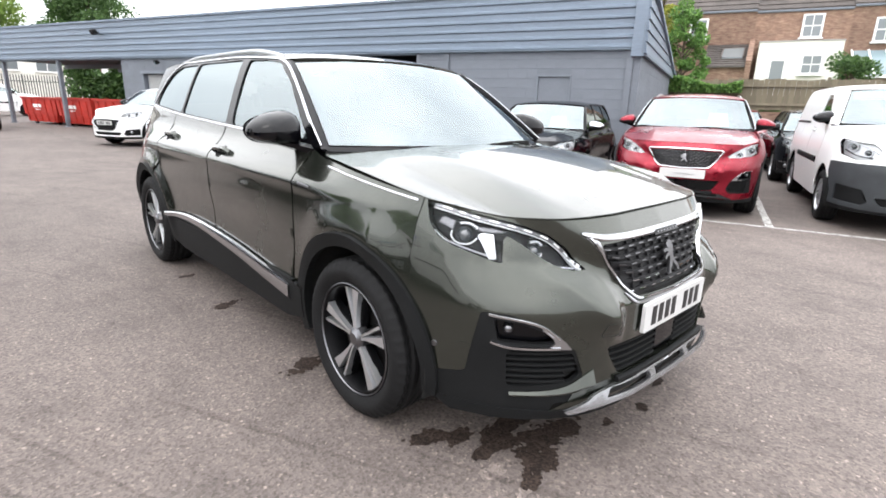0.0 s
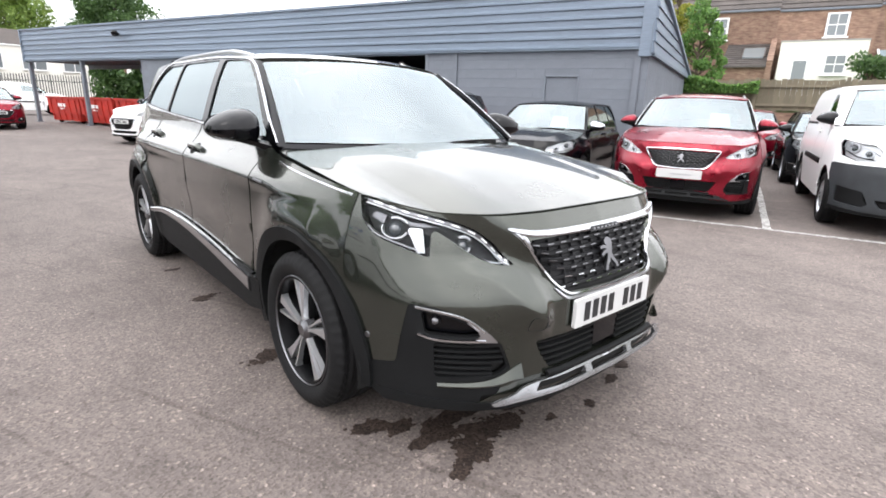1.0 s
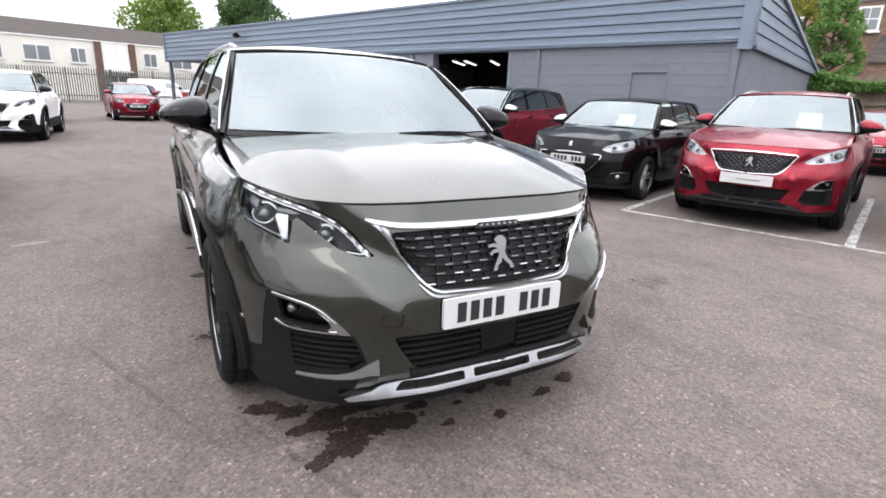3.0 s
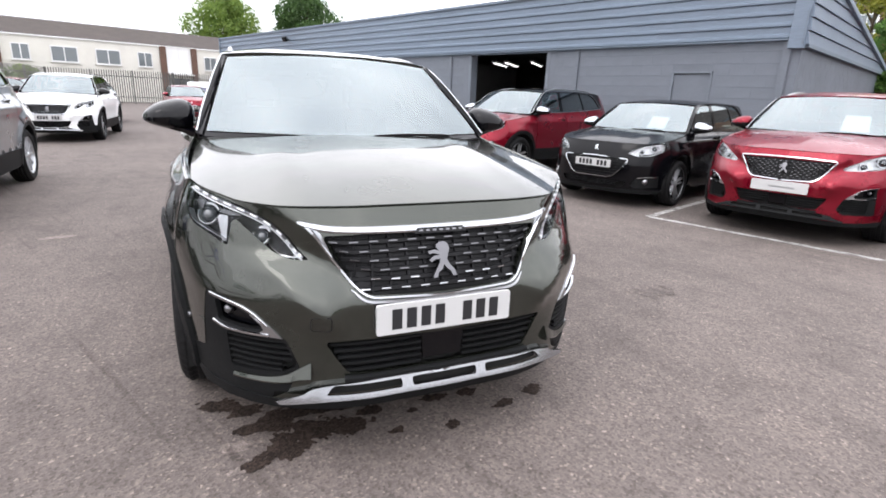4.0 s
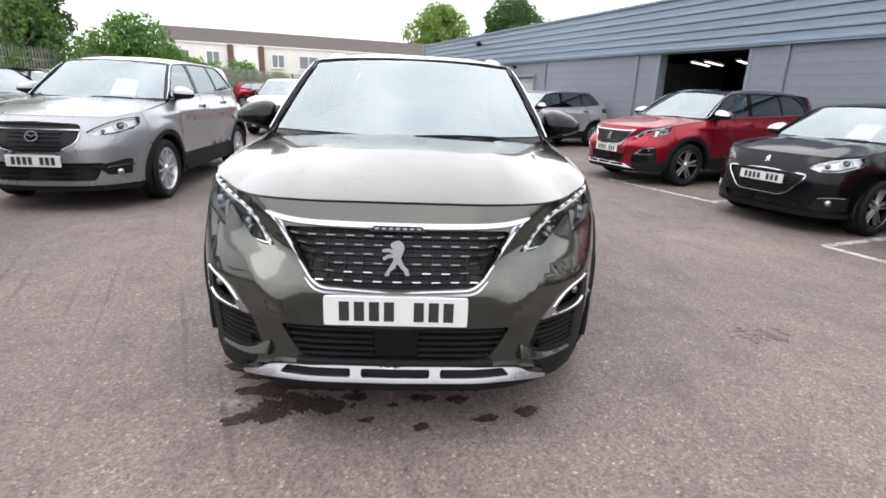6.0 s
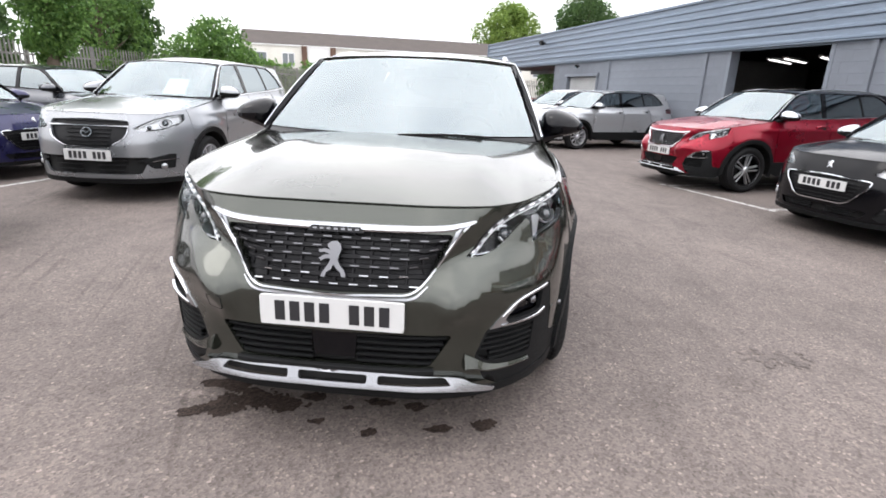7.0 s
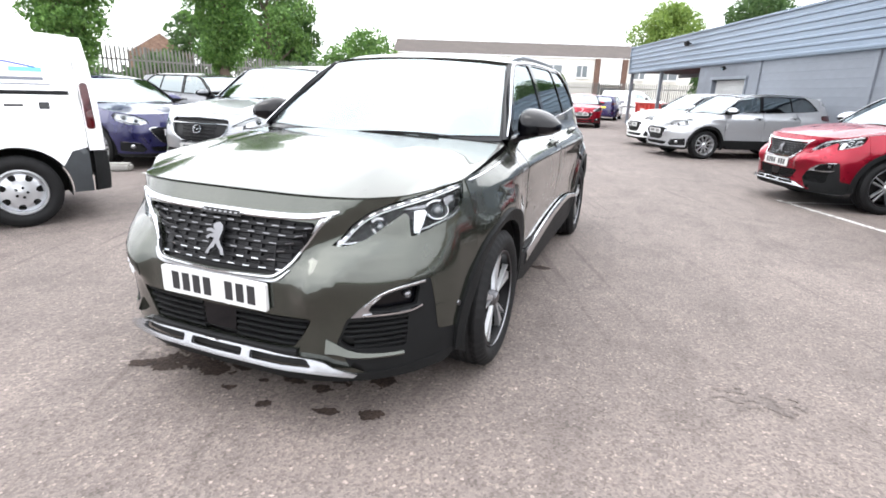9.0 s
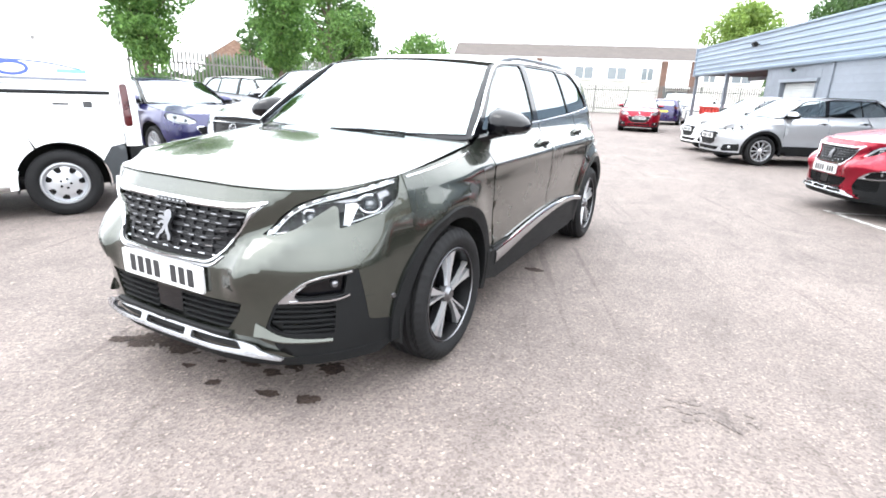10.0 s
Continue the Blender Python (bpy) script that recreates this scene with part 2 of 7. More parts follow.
def fill(outline, holes=(), step=0.05):
    """Triangles that fill an outline with holes in the plane."""
    loops = [dense(outline, step)] + [dense(h, step) for h in holes]
    pts, edges = [], []
    for lp in loops:
        base = len(pts)
        pts += lp
        edges += [(base + k, base + (k + 1) % len(lp)) for k in range(len(lp))]
    B = np.array(pts)
    lo, hi = B.min(0), B.max(0)
    gx, gy = np.meshgrid(np.arange(lo[0] + step / 2, hi[0], step), np.arange(lo[1] + step / 2, hi[1], step))
    gx, gy = gx.ravel(), gy.ravel()
    if len(gx):
        ok = inside(gx, gy, loops[0])
        for h in loops[1:]:
            ok &= ~inside(gx, gy, h)
        gx, gy = gx[ok], gy[ok]
        if len(gx):
            d = np.min((gx[:, None] - B[None, :, 0]) ** 2 + (gy[:, None] - B[None, :, 1]) ** 2, axis=1)
            far = d > (0.55 * step) ** 2
            pts = pts + list(zip(gx[far].tolist(), gy[far].tolist()))
    v, _, f, *_ = delaunay_2d_cdt([Vector(p) for p in pts], edges, [], 0, 1e-6)
    V = np.array([(p.x, p.y) for p in v])
    T = np.array([t for t in f if len(t) == 3])
    C = V[T].mean(1)
    ok = inside(C[:, 0], C[:, 1], loops[0])
    for h in loops[1:]:
        ok &= ~inside(C[:, 0], C[:, 1], h)
    return V, T[ok]


def mesh_of(verts, faces, mats, smooth=True, name="mesh"):
    me = bpy.data.meshes.new(name)
    me.from_pydata([tuple(v) for v in verts], [], faces)
    for m in mats:
        me.materials.append(m)
    if smooth:
        me.polygons.foreach_set("use_smooth", [True] * len(me.polygons))
    me.update()
    return me


def part(name, data, mat, parent=None, label=""):
    """Links a bmesh or a mesh as one object under a thing or a part."""
    if isinstance(data, bmesh.types.BMesh):
        me = bpy.data.meshes.new(name)
        data.to_mesh(me)
        data.free()
        data = me
        data.polygons.foreach_set("use_smooth", [True] * len(data.polygons))
        data.set_sharp_from_angle(angle=radians(35))
    if mat is not None:
        data.materials.clear()
        data.materials.append(mat)
    ob = new(name, data)
    if parent is not None:
        ob.parent = parent
    if label:
        ob["label"] = label
    return ob


def normal_of(f, a, b, centre):
    e = 1e-3
    p = f(a, b)
    n = (f(a + e, b) - f(a - e, b)).cross(f(a, b + e) - f(a, b - e))
    n = n.normalized() if n.length > 1e-12 else Vector((0, 0, 1))
    return p, (n if n.dot(p - centre) >= 0 else -n)


CORE = Vector((0, 1.4, 0.5))


def skin(name, f, outline, holes, step, mat, parent, thick=0.012, lift=0.0, label="", centre=CORE):
    """A curved panel with real edges: the outline filled, laid on the surface f(a, b), lifted, with a turned-in rim."""
    V, T = fill(outline, holes, step)
    P, N = [], []
    for a, b in V:
        p, n = normal_of(f, float(a), float(b), centre)
        P.append(p + n * lift)
        N.append(n)
    faces = []
    count = {}
    for t in T.tolist():
        a, b, c = t
        if (P[b] - P[a]).cross(P[c] - P[a]).dot(N[a] + N[b] + N[c]) < 0:
            t = [a, c, b]
        faces.append(tuple(t))
        for i in range(3):
            e = (t[i], t[(i + 1) % 3])
            count[e] = count.get(e, 0) + 1
    verts = [tuple(p) for p in P]
    if thick:
        top, low = {}, {}
        for (a, b) in list(count):
            if (b, a) not in count:
                for k in (a, b):
                    if k not in top:
                        top[k] = k
                        low[k] = len(verts)
                        verts.append(tuple(P[k] - N[k] * thick))
                faces.append((top[b], top[a], low[a], low[b]))
    me = mesh_of(verts, faces, [])
    rims = len(T)
    me.normals_split_custom_set([tuple(N[v]) for t in faces[:rims] for v in t] + [tuple(me.polygons[k].normal) for k in range(rims, len(faces)) for _ in range(4)])
    return part(name, me, mat, parent, label)


def ribbon(name, f, path, width, height, mat, parent, closed=False, lift=0.0, label="", centre=CORE, taper=None):
    """A trim strip of rounded section that follows a path on the surface f."""
    P, N = [], []
    for a, b in path:
        p, n = normal_of(f, a, b, centre)
        P.append(p)
        N.append(n)
    return strip(name, P, N, width, height, mat, parent, closed, lift, label, taper)


def strip(name, P, N, width, height, mat, parent, closed=False, lift=0.0, label="", taper=None):
    prof = [(-0.5, -0.25), (-0.5, 0.55), (-0.32, 1.0), (0.32, 1.0), (0.5, 0.55), (0.5, -0.25)]
    verts, faces, n = [], [], len(P)
    for k in range(n):
        a, b = P[k - 1] if (closed or k) else P[k], P[(k + 1) % n] if (closed or k + 1 < n) else P[k]
        t = (b - a).normalized()
        s = t.cross(N[k]).normalized()
        w = width * (taper(k / max(1, n - 1)) if taper else 1.0)
        for u, v in prof:
            verts.append(P[k] + s * u * w + N[k] * (lift + v * height))
    m = len(prof)
    for k in range(n if closed else n - 1):
        j = (k + 1) % n
        for i in range(m):
            faces.append((k * m + i, k * m + (i + 1) % m, j * m + (i + 1) % m, j * m + i))
    if not closed:
        faces += [tuple(range(m))[::-1], tuple((n - 1) * m + i for i in range(m))]
    me = mesh_of(verts, faces, [], False)
    bm = bmesh.new()
    bm.from_mesh(me)
    bmesh.ops.recalc_face_normals(bm, faces=bm.faces)
    return part(name, bm, mat, parent, label)


def box(name, size, at, mat, parent=None, bevel=0.01, label="", rot=(0, 0, 0), taper=None):
    """A bevelled block; taper scales its top in x and y."""
    bm = bmesh.new()
    bmesh.ops.create_cube(bm, size=1)
    for v in bm.verts:
        if taper and v.co.z > 0:
            v.co.x *= taper[0]
            v.co.y *= taper[1]
        v.co = Vector((v.co.x * size[0], v.co.y * size[1], v.co.z * size[2]))
    if bevel:
        bmesh.ops.bevel(bm, geom=bm.edges[:], offset=min(bevel, min(size) * 0.45), segments=2, affect="EDGES")
    bm.transform(pose(*at, *rot))
    return part(name, bm, mat, parent, label)


def lathe(name, prof, mat, parent=None, n=40, axis="X", at=(0, 0, 0), label="", closed=True):
    """A turned shape: (radius, along) pairs spun round an axis."""
    verts, faces, m = [], [], len(prof)
    for k in range(n):
        a = 2 * math.pi * k / n
        for r, h in prof:
            c, s = r * math.cos(a), r * math.sin(a)
            verts.append({"X": (h, c, s), "Y": (c, h, s), "Z": (c, s, h)}[axis])
    for k in range(n):
        j = (k + 1) % n
        for i in range(m if closed else m - 1):
            i2 = (i + 1) % m
            faces.append((k * m + i, k * m + i2, j * m + i2, j * m + i))
    me = mesh_of([Vector(v) + Vector(at) for v in verts], faces, [], False)
    bm = bmesh.new()
    bm.from_mesh(me)
    bmesh.ops.recalc_face_normals(bm, faces=bm.faces)
    return part(name, bm, mat, parent, label)


def prism(poly, depth, bevel=0.0):
    """A bmesh: a polygon in the plane x = 0, given as (y, z), thickened along x."""
    bm = bmesh.new()
    vs = [bm.verts.new((0, y, z)) for y, z in poly]
    bm.faces.new(vs)
    r = bmesh.ops.extrude_face_region(bm, geom=bm.faces[:])
    bmesh.ops.translate(bm, vec=(depth, 0, 0), verts=[v for v in r["geom"] if isinstance(v, bmesh.types.BMVert)])
    bmesh.ops.recalc_face_normals(bm, faces=bm.faces)
    if bevel:
        bmesh.ops.bevel(bm, geom=bm.edges[:], offset=bevel, segments=2, affect="EDGES")
    return bm


def empty(name, m, label, category, group=""):
    ob = new(name)
    ob.matrix_world = m
    return tagged(ob, label, category, group)


# ---------------------------------------------------------------- wheels
def wheel_meshes(kind, R=0.345, W=0.225, rim=0.24):
    """Meshes of one wheel whose axle lies along x, its outer face towards +x."""
    h = W / 2
    tread = []
    for k in range(9):
        x = -h * 0.72 + k * h * 1.44 / 8
        d = 0.008 if k % 2 else 0.0
        tread += [(R - d - 0.006 * (abs(x) / h) ** 2, x - 0.006), (R - d - 0.006 * (abs(x) / h) ** 2, x + 0.006)]
    prof = [(rim - 0.005, -h * 0.8), (rim + 0.02, -h * 0.98), (rim + 0.06, -h * 1.06), (R - 0.02, -h * 0.95)] + tread + [(R - 0.02, h * 0.95), (rim + 0.06, h * 1.06), (rim + 0.045, h * 1.055), (rim + 0.02, h * 0.98), (rim + 0.004, h * 0.86), (rim - 0.005, h * 0.8)]
    out = {}
    tmp = lathe("tyre", prof, M["rubber"], None, 144)
    # cross grooves on the tread's shoulders
    m_ = len(prof)
    for v in tmp.data.vertices:
        k, i = divmod(v.index, m_)
        if k % 3 == 0 and (3 <= i <= 5 or m_ - 10 <= i <= m_ - 6):
            f_ = .976 if i in (3, m_ - 6) else .982
            v.co.y, v.co.z = v.co.y * f_, v.co.z * f_
    out["tyre"] = tmp.data
    bpy.data.objects.remove(tmp)
    face = h * 0.78
    tmp = lathe("rim", [(rim + 0.002, face + 0.012), (rim - 0.012, face + 0.014), (rim - 0.02, face), (rim - 0.03, -h * 0.8), (rim + 0.002, -h * 0.8)], M["rim_black" if kind in ("five", "twin") else "rim_paint"], None, 56)
    out["barrel"] = tmp.data
    bpy.data.objects.remove(tmp)

    def blade(r0, r1, w0, w1, off0, off1, t, x0, x1, ang):
        pts = [(r0, off0 - w0 / 2), (r1, off1 - w1 / 2), (r1, off1 + w1 / 2), (r0, off0 + w0 / 2)]
        bm = bmesh.new()
        lo = [bm.verts.new((x0 if k in (0, 3) else x1, p[0], p[1])) for k, p in enumerate(pts)]
        hi = [bm.verts.new((v.co.x - t, v.co.y, v.co.z * 1.25)) for v in lo]
        bm.faces.new(lo)
        bm.faces.new(hi[::-1])
        for k in range(4):
            bm.faces.new((lo[k], hi[k], hi[(k + 1) % 4], lo[(k + 1) % 4]))
        bmesh.ops.recalc_face_normals(bm, faces=bm.faces)
        bmesh.ops.bevel(bm, geom=[e for e in bm.edges if (e.verts[0] in lo and e.verts[1] in lo)], offset=0.003, segments=2, affect="EDGES")
        bm.transform(pose(0, 0, 0, ang, 0, 0))
        return bm

    def one(bm):
        me = bpy.data.meshes.new("spoke")
        bm.to_mesh(me)
        bm.free()
        me.polygons.foreach_set("use_smooth", [True] * len(me.polygons))
        me.set_sharp_from_angle(angle=radians(30))
        return me

    if kind == "five":
        def bar(rows, top, deep):
            """A machined spoke through (radius, low edge, high edge) rows, with a chamfered face."""
            bm = bmesh.new()
            up = [[bm.verts.new((top - .010 * (1 - r / rim), r, e)) for e in (lo, hi)] for r, lo, hi in rows]
            dn = [[bm.verts.new((top - deep, r, e + (-.004 if k == 0 else .004))) for k, e in enumerate((lo, hi))] for r, lo, hi in rows]
            for k in range(len(rows) - 1):
                bm.faces.new((up[k][0], up[k][1], up[k + 1][1], up[k + 1][0]))
                for e in (0, 1):
                    bm.faces.new((up[k][e], up[k + 1][e], dn[k + 1][e], dn[k][e]))
            bm.faces.new((up[-1][0], up[-1][1], dn[-1][1], dn[-1][0]))
            bmesh.ops.recalc_face_normals(bm, faces=bm.faces)
            bm.faces.ensure_lookup_table()
            if bm.faces[0].normal.x < 0:
                bmesh.ops.reverse_faces(bm, faces=bm.faces[:])
            return bm
        out["spokes"] = [(one(bar([(.026, -.012, .000), (.075, -.015, -.003), (.14, -.031, -.006), (rim - .004, -.064, -.012)], face + .006, .03)), "rim_silver"),
                         (one(bar([(.026, .000, .010), (.075, .004, .012), (.14, .016, .026), (rim - .004, .030, .044)], face + .005, .03)), "rim_silver"),
                         (one(blade(0.04, rim - 0.016, 0.04, 0.10, 0.0, -.008, 0.03, face - 0.022, face - 0.016, 0)), "rim_black")]
        out["angles"] = [72 * k + 23 for k in range(5)]
    elif kind == "twin":
        out["spokes"] = [(one(blade(0.03, rim - 0.014, 0.016, 0.020, 0.016 * s, 0.032 * s, 0.03, face - 0.004, face + 0.002, 0)), "rim_silver") for s in (-1, 1)]
        out["spokes"].append((one(blade(0.03, rim - 0.016, 0.05, 0.085, 0, 0, 0.03, face - 0.022, face - 0.016, 0)), "rim_black"))
        out["angles"] = [72 * k + 8 for k in range(5)]
    elif kind == "multi":
        out["spokes"] = [(one(blade(0.03, rim - 0.014, 0.018, 0.028, 0.0, 0.010, 0.03, face - 0.006, face + 0.0, 0)), "rim_paint")]
        out["angles"] = [36 * k for k in range(10)]
    else:
        # pressed cover with a ring of rounded openings
        openings = []
        for k in range(7):
            a = 360 * k / 7 + 8
            openings.append(rounded([(r * math.cos(radians(a + q)), r * math.sin(radians(a + q))) for r, q in ((.112, -11), (.112, 11), (.166, 12), (.166, -12))], .020, 3))
        V, T = fill(arc(0, 0, rim - .012, 0, 360, 40)[:-1], openings, .025)
        cm = bmesh.new()
        cv = [cm.verts.new((face + .014 - .9 * max(0, math.hypot(y, z) - .10) ** 2 * 6 + .02 * math.exp(-(math.hypot(y, z) / .05) ** 2), y, z)) for y, z in V]
        for t in T.tolist():
            cm.faces.new([cv[q] for q in t])
        bmesh.ops.recalc_face_normals(cm, faces=cm.faces)
        back_ = bmesh.ops.extrude_face_region(cm, geom=cm.faces[:])
        for q in back_["geom"]:
            if isinstance(q, bmesh.types.BMVert):
                q.co.x -= .012
        bmesh.ops.recalc_face_normals(cm, faces=cm.faces)
        out["spokes"] = [(one(cm), "rim_paint")]
        for k in range(5):
            bolt = bmesh.new()
            bmesh.ops.create_cone(bolt, cap_ends=True, segments=12, radius1=.012, radius2=.010, depth=.008)
            bolt.transform(pose(face + .030, .045 * math.cos(radians(72 * k)), .045 * math.sin(radians(72 * k)), 0, 90, 0))
            out["spokes"].append((one(bolt), "rim_black"))
        out["angles"] = [0]
    for me, mt in out["spokes"]:
        me.materials.append(M[mt])
    tmp = lathe("hub", [(0.001, face + 0.010), (0.026, face + 0.010), (0.031, face + 0.005), (0.048, face - 0.006), (0.055, face - 0.04), (0.001, face - 0.04)], M["badge_grey" if kind == "five" else "rim_silver"], None, 24, closed=False)
    out["hub"] = tmp.data
    bpy.data.objects.remove(tmp)
    tmp = lathe("disc", [(0.05, 0.02), (rim - 0.06, 0.02), (rim - 0.06, -0.01), (0.05, -0.01)], M["disc"], None, 32)
    out["disc"] = tmp.data
    bpy.data.objects.remove(tmp)
    out["kind"] = kind
    tmp = lathe("lip", [(rim + 0.003, face + 0.016), (rim - 0.0005, face + 0.018), (rim - 0.003, face + 0.012), (rim + 0.003, face + 0.004)], M["badge_grey"], None, 56)
    out["lip"] = tmp.data
    bpy.data.objects.remove(tmp)
    return out


WHEELS = {k: wheel_meshes(k, *a) for k, a in {"five": (), "twin": (), "multi": (0.32, 0.205, 0.225), "cover": (0.325, 0.205, 0.205)}.items()}


def add_wheel(parent, x, y, z, out, kind, scale):
    w = WHEELS[kind]
    ob = part("wheel", w["barrel"], None, parent, {"five": "five-spoke alloy wheel, machined silver over black", "twin": "twin-spoke alloy wheel, silver and black", "multi": "silver multi-spoke alloy wheel", "cover": "silver plastic wheel cover on a steel wheel"}[kind])
    ob.matrix_basis = pose(x, y, z, 0, 0, 0 if out > 0 else 180) @ Matrix.Diagonal((1, scale, scale, 1))
    for key, name, mat in (("tyre", "tyre", "rubber"), ("hub", "centre_cap", None), ("disc", "brake_disc", None), ("lip", "rim_lip", None)):
        part(name, w[key], M[mat] if mat else None, ob)
    for me, _ in w["spokes"]:
        for a in w["angles"]:
            part("wheel_trim" if kind == "cover" else "spoke", me, None, ob).matrix_basis = pose(0, 0, 0, a, 0, 0)


# ---------------------------------------------------------------- vehicles
PLAN = [(0, -.915), (.28, -.908), (.45, -.875), (.58, -.815), (.70, -.72), (.78, -.62), (.85, -.48), (.895, -.34)]
TAIL = [(0, 3.72), (.3, 3.71), (.55, 3.67), (.7, 3.60), (.8, 3.48), (.86, 3.34), (.895, 3.16)]
SECTION = [(.2, .965), (.35, .985), (.55, 1), (.75, .99), (.9, .955), (1.0, .91), (1.1, .872), (1.2, .84), (1.3, .80), (1.4, .757), (1.5, .705), (1.56, .665)]
SECTION_SIDE = [(.2, .955), (.35, .975), (.55, .992), (.75, 1.0), (.94, .994), (.99, .972), (1.03, .930), (1.065, .896), (1.1, .872), (1.2, .84), (1.3, .80), (1.4, .757), (1.5, .705), (1.56, .665)]
SECTION_VAN = [(.2, .97), (.35, .985), (.55, 1), (.75, .995), (.9, .98), (1.0, .96), (1.1, .94), (1.2, .92), (1.3, .895), (1.4, .87), (1.5, .83), (1.56, .79)]
LEAN = [(.2, .03), (.3, .0), (.62, 0), (.75, .036), (.85, .075), (.92, .115), (1.0, .16), (1.2, .3)]
LEAN_TAIL = [(.2, .03), (.35, 0), (.7, .02), (1.0, .08), (1.2, .16), (1.5, .42), (1.6, .55)]
LEAN_TAIL_VAN = [(.2, .03), (.35, 0), (.7, .01), (1.0, .02), (1.2, .04), (1.5, .10), (1.6, .14)]
HALF = [(-.72, .70), (-.62, .78), (-.48, .85), (-.34, .895), (-.1, .912), (.4, .915), (1.4, .912), (2.4, .915), (2.84, .915), (3.16, .895), (3.34, .86), (3.48, .8), (3.6, .7)]
HALF_VAN = HALF[:9] + [(3.16, .914), (3.5, .908), (3.62, .88)]
TAIL_VAN = [(0, 3.72), (.5, 3.715), (.7, 3.70), (.82, 3.66), (.87, 3.60), (.908, 3.50)]
EAVE_VAN = [(.3, 1.1), (.95, 1.50), (1.3, 1.545), (1.8, 1.562), (2.6, 1.562), (3.5, 1.545), (3.7, 1.53)]
RIDGE_VAN = [(.85, 1.53), (1.1, 1.568), (1.6, 1.598), (2.4, 1.60), (3.2, 1.592), (3.6, 1.575)]
EAVE = [(.3, 1.1), (.95, 1.50), (1.3, 1.54), (1.8, 1.556), (2.6, 1.55), (3.0, 1.53), (3.3, 1.49)]
RIDGE = [(.85, 1.53), (1.1, 1.568), (1.6, 1.598), (2.4, 1.592), (3.0, 1.562), (3.4, 1.515)]
BELT = [(.3, 1.07), (.5, 1.105), (1.45, 1.135), (2.35, 1.172), (2.8, 1.2), (3.3, 1.245)]


CREASED = {"hero": True, "suv": True}


def ease(a, b, x):
    t = max(0.0, min(1.0, (x - a) / (b - a)))
    return t * t * (3 - 2 * t)


def vehicle(name, m, label, category, coat, width=1.84, height=1.646, base=2.84, nose=0.915, tail=0.88, style="suv",
            wheel="five", radius=0.345, fine=1.0, front="wide_grille", rear_glass="glass_dark", plate="bars", van=False, interior=True, cladding=True, group="", paper=False, roof_coat="", sign=False):
    """A car from smooth panels with gaps between, glass, lamps, trim and wheels. Its front looks along -y; the front axle stands at y = 0."""
    root = empty(name, m, label, category, group)
    kx, kz = width / 1.84, height / 1.646
    tables = {k: curve_table(v) for k, v in (("plan", PLAN), ("tail", TAIL_VAN if van else TAIL), ("sec", SECTION_VAN if van else SECTION), ("lean", LEAN), ("leant", LEAN_TAIL_VAN if van else LEAN_TAIL), ("half", HALF_VAN if van else HALF), ("eave", EAVE_VAN if van else EAVE), ("ridge", RIDGE_VAN if van else RIDGE), ("belt", BELT))}
    plan, tailc, sec, lean, leant, half, eave, ridge, belt = (tables[k] for k in ("plan", "tail", "sec", "lean", "leant", "half", "eave", "ridge", "belt"))
    ys = curve_table([(-0.915, -nose), (0, 0), (2.84, base), (3.72, base + tail)])
    st = 0.045 / fine

    def warp(x, y, z):
        return Vector((x * kx, ys(y), z * kz))

    def back(y, z):
        """The unscaled (y, z) of a true place on the side."""
        yy = y * 0.915 / nose if y < 0 else y * 2.84 / base if y < base else 2.84 + (y - base) * 0.88 / tail
        return yy, z / kz

    def face(a, z):
        s = min(abs(a), 0.93)
        return warp(a * sec(z), plan(s) + lean(z) * (1 - (s / .93) ** 3), z)

    def face(a, z, plain=face):
        # a crease from the lamp's notch down and in towards the lower intake
        s = abs(a)
        p = plain(a, z)
        if CREASED.get(style):
            if .46 < z < .80 and s < .86:
                d = (s - .62) * -.70 + (z - .77) * .714
                run = max(0.0, min(1.0, (z - .46) / .12)) * max(0.0, min(1.0, (.80 - z) / .08)) * max(0.0, min(1.0, (s - .34) / .08))
                p.y -= nose / .915 * .046 * run * math.exp(.17 - math.sqrt((d / (.13 if d > 0 else .07)) ** 2 + .03))
            # the lamps lie back from the grille's crown and from the bumper below
            p.y += nose / .915 * .062 * ease(-.05, .055, (s - .43) * .546 - (z - .80) * .8376) * ease(.61, .79, z) * (1 - ease(.76, .885, s))
        return p

    def rear(a, z):
        s = min(abs(a), 0.93)
        return warp(a * sec(z), tailc(s) - leant(z) * (1 - 0.75 * (s / .93) ** 3), z)

    side_sec = curve_table(SECTION_VAN if van else SECTION_SIDE)

    def flank(side):
        def f(y, z):
            k = max(0.0, min(1.0, (y + .30) / .6)) * max(0.0, min(1.0, (3.158 - y) / .4))
            k = k * k * (3 - 2 * k)
            x = half(y) * (sec(z) * (1 - k) + side_sec(z) * k)
            if not van:
                for cy in (0, 2.84):
                    r = math.hypot(y - cy, z - .345)
                    x += (.035 if cy == 0 else .030) * math.exp(-((r - (.475 if cy == 0 else .485)) / (.11 if cy == 0 and r > .475 else .062)) ** 2) * max(0.0, min(1.0, (z - .25) / .3)) * max(0.0, min(1.0, (1.06 - z) / .12)) * max(0.0, min(1.0, (y + .34) / .2)) * ((1 - ease(.10, .47, y) * .9) * (.45 + .55 * ease(.35, .75, z) if y < .1 else 1.0) if cy == 0 else 1.0)
                mid = math.exp(-((y - 1.45) / .95) ** 4)
                x -= .018 * math.exp(-((z - .63) / .12) ** 2) * mid
                x += .010 * math.exp(-((z - .945 - .012 * y) / .03) ** 2) * max(0.0, min(1.0, (y + .3) / .3)) * max(0.0, min(1.0, (3.2 - y) / .3))
            return warp(side * x, y, z)
        return f

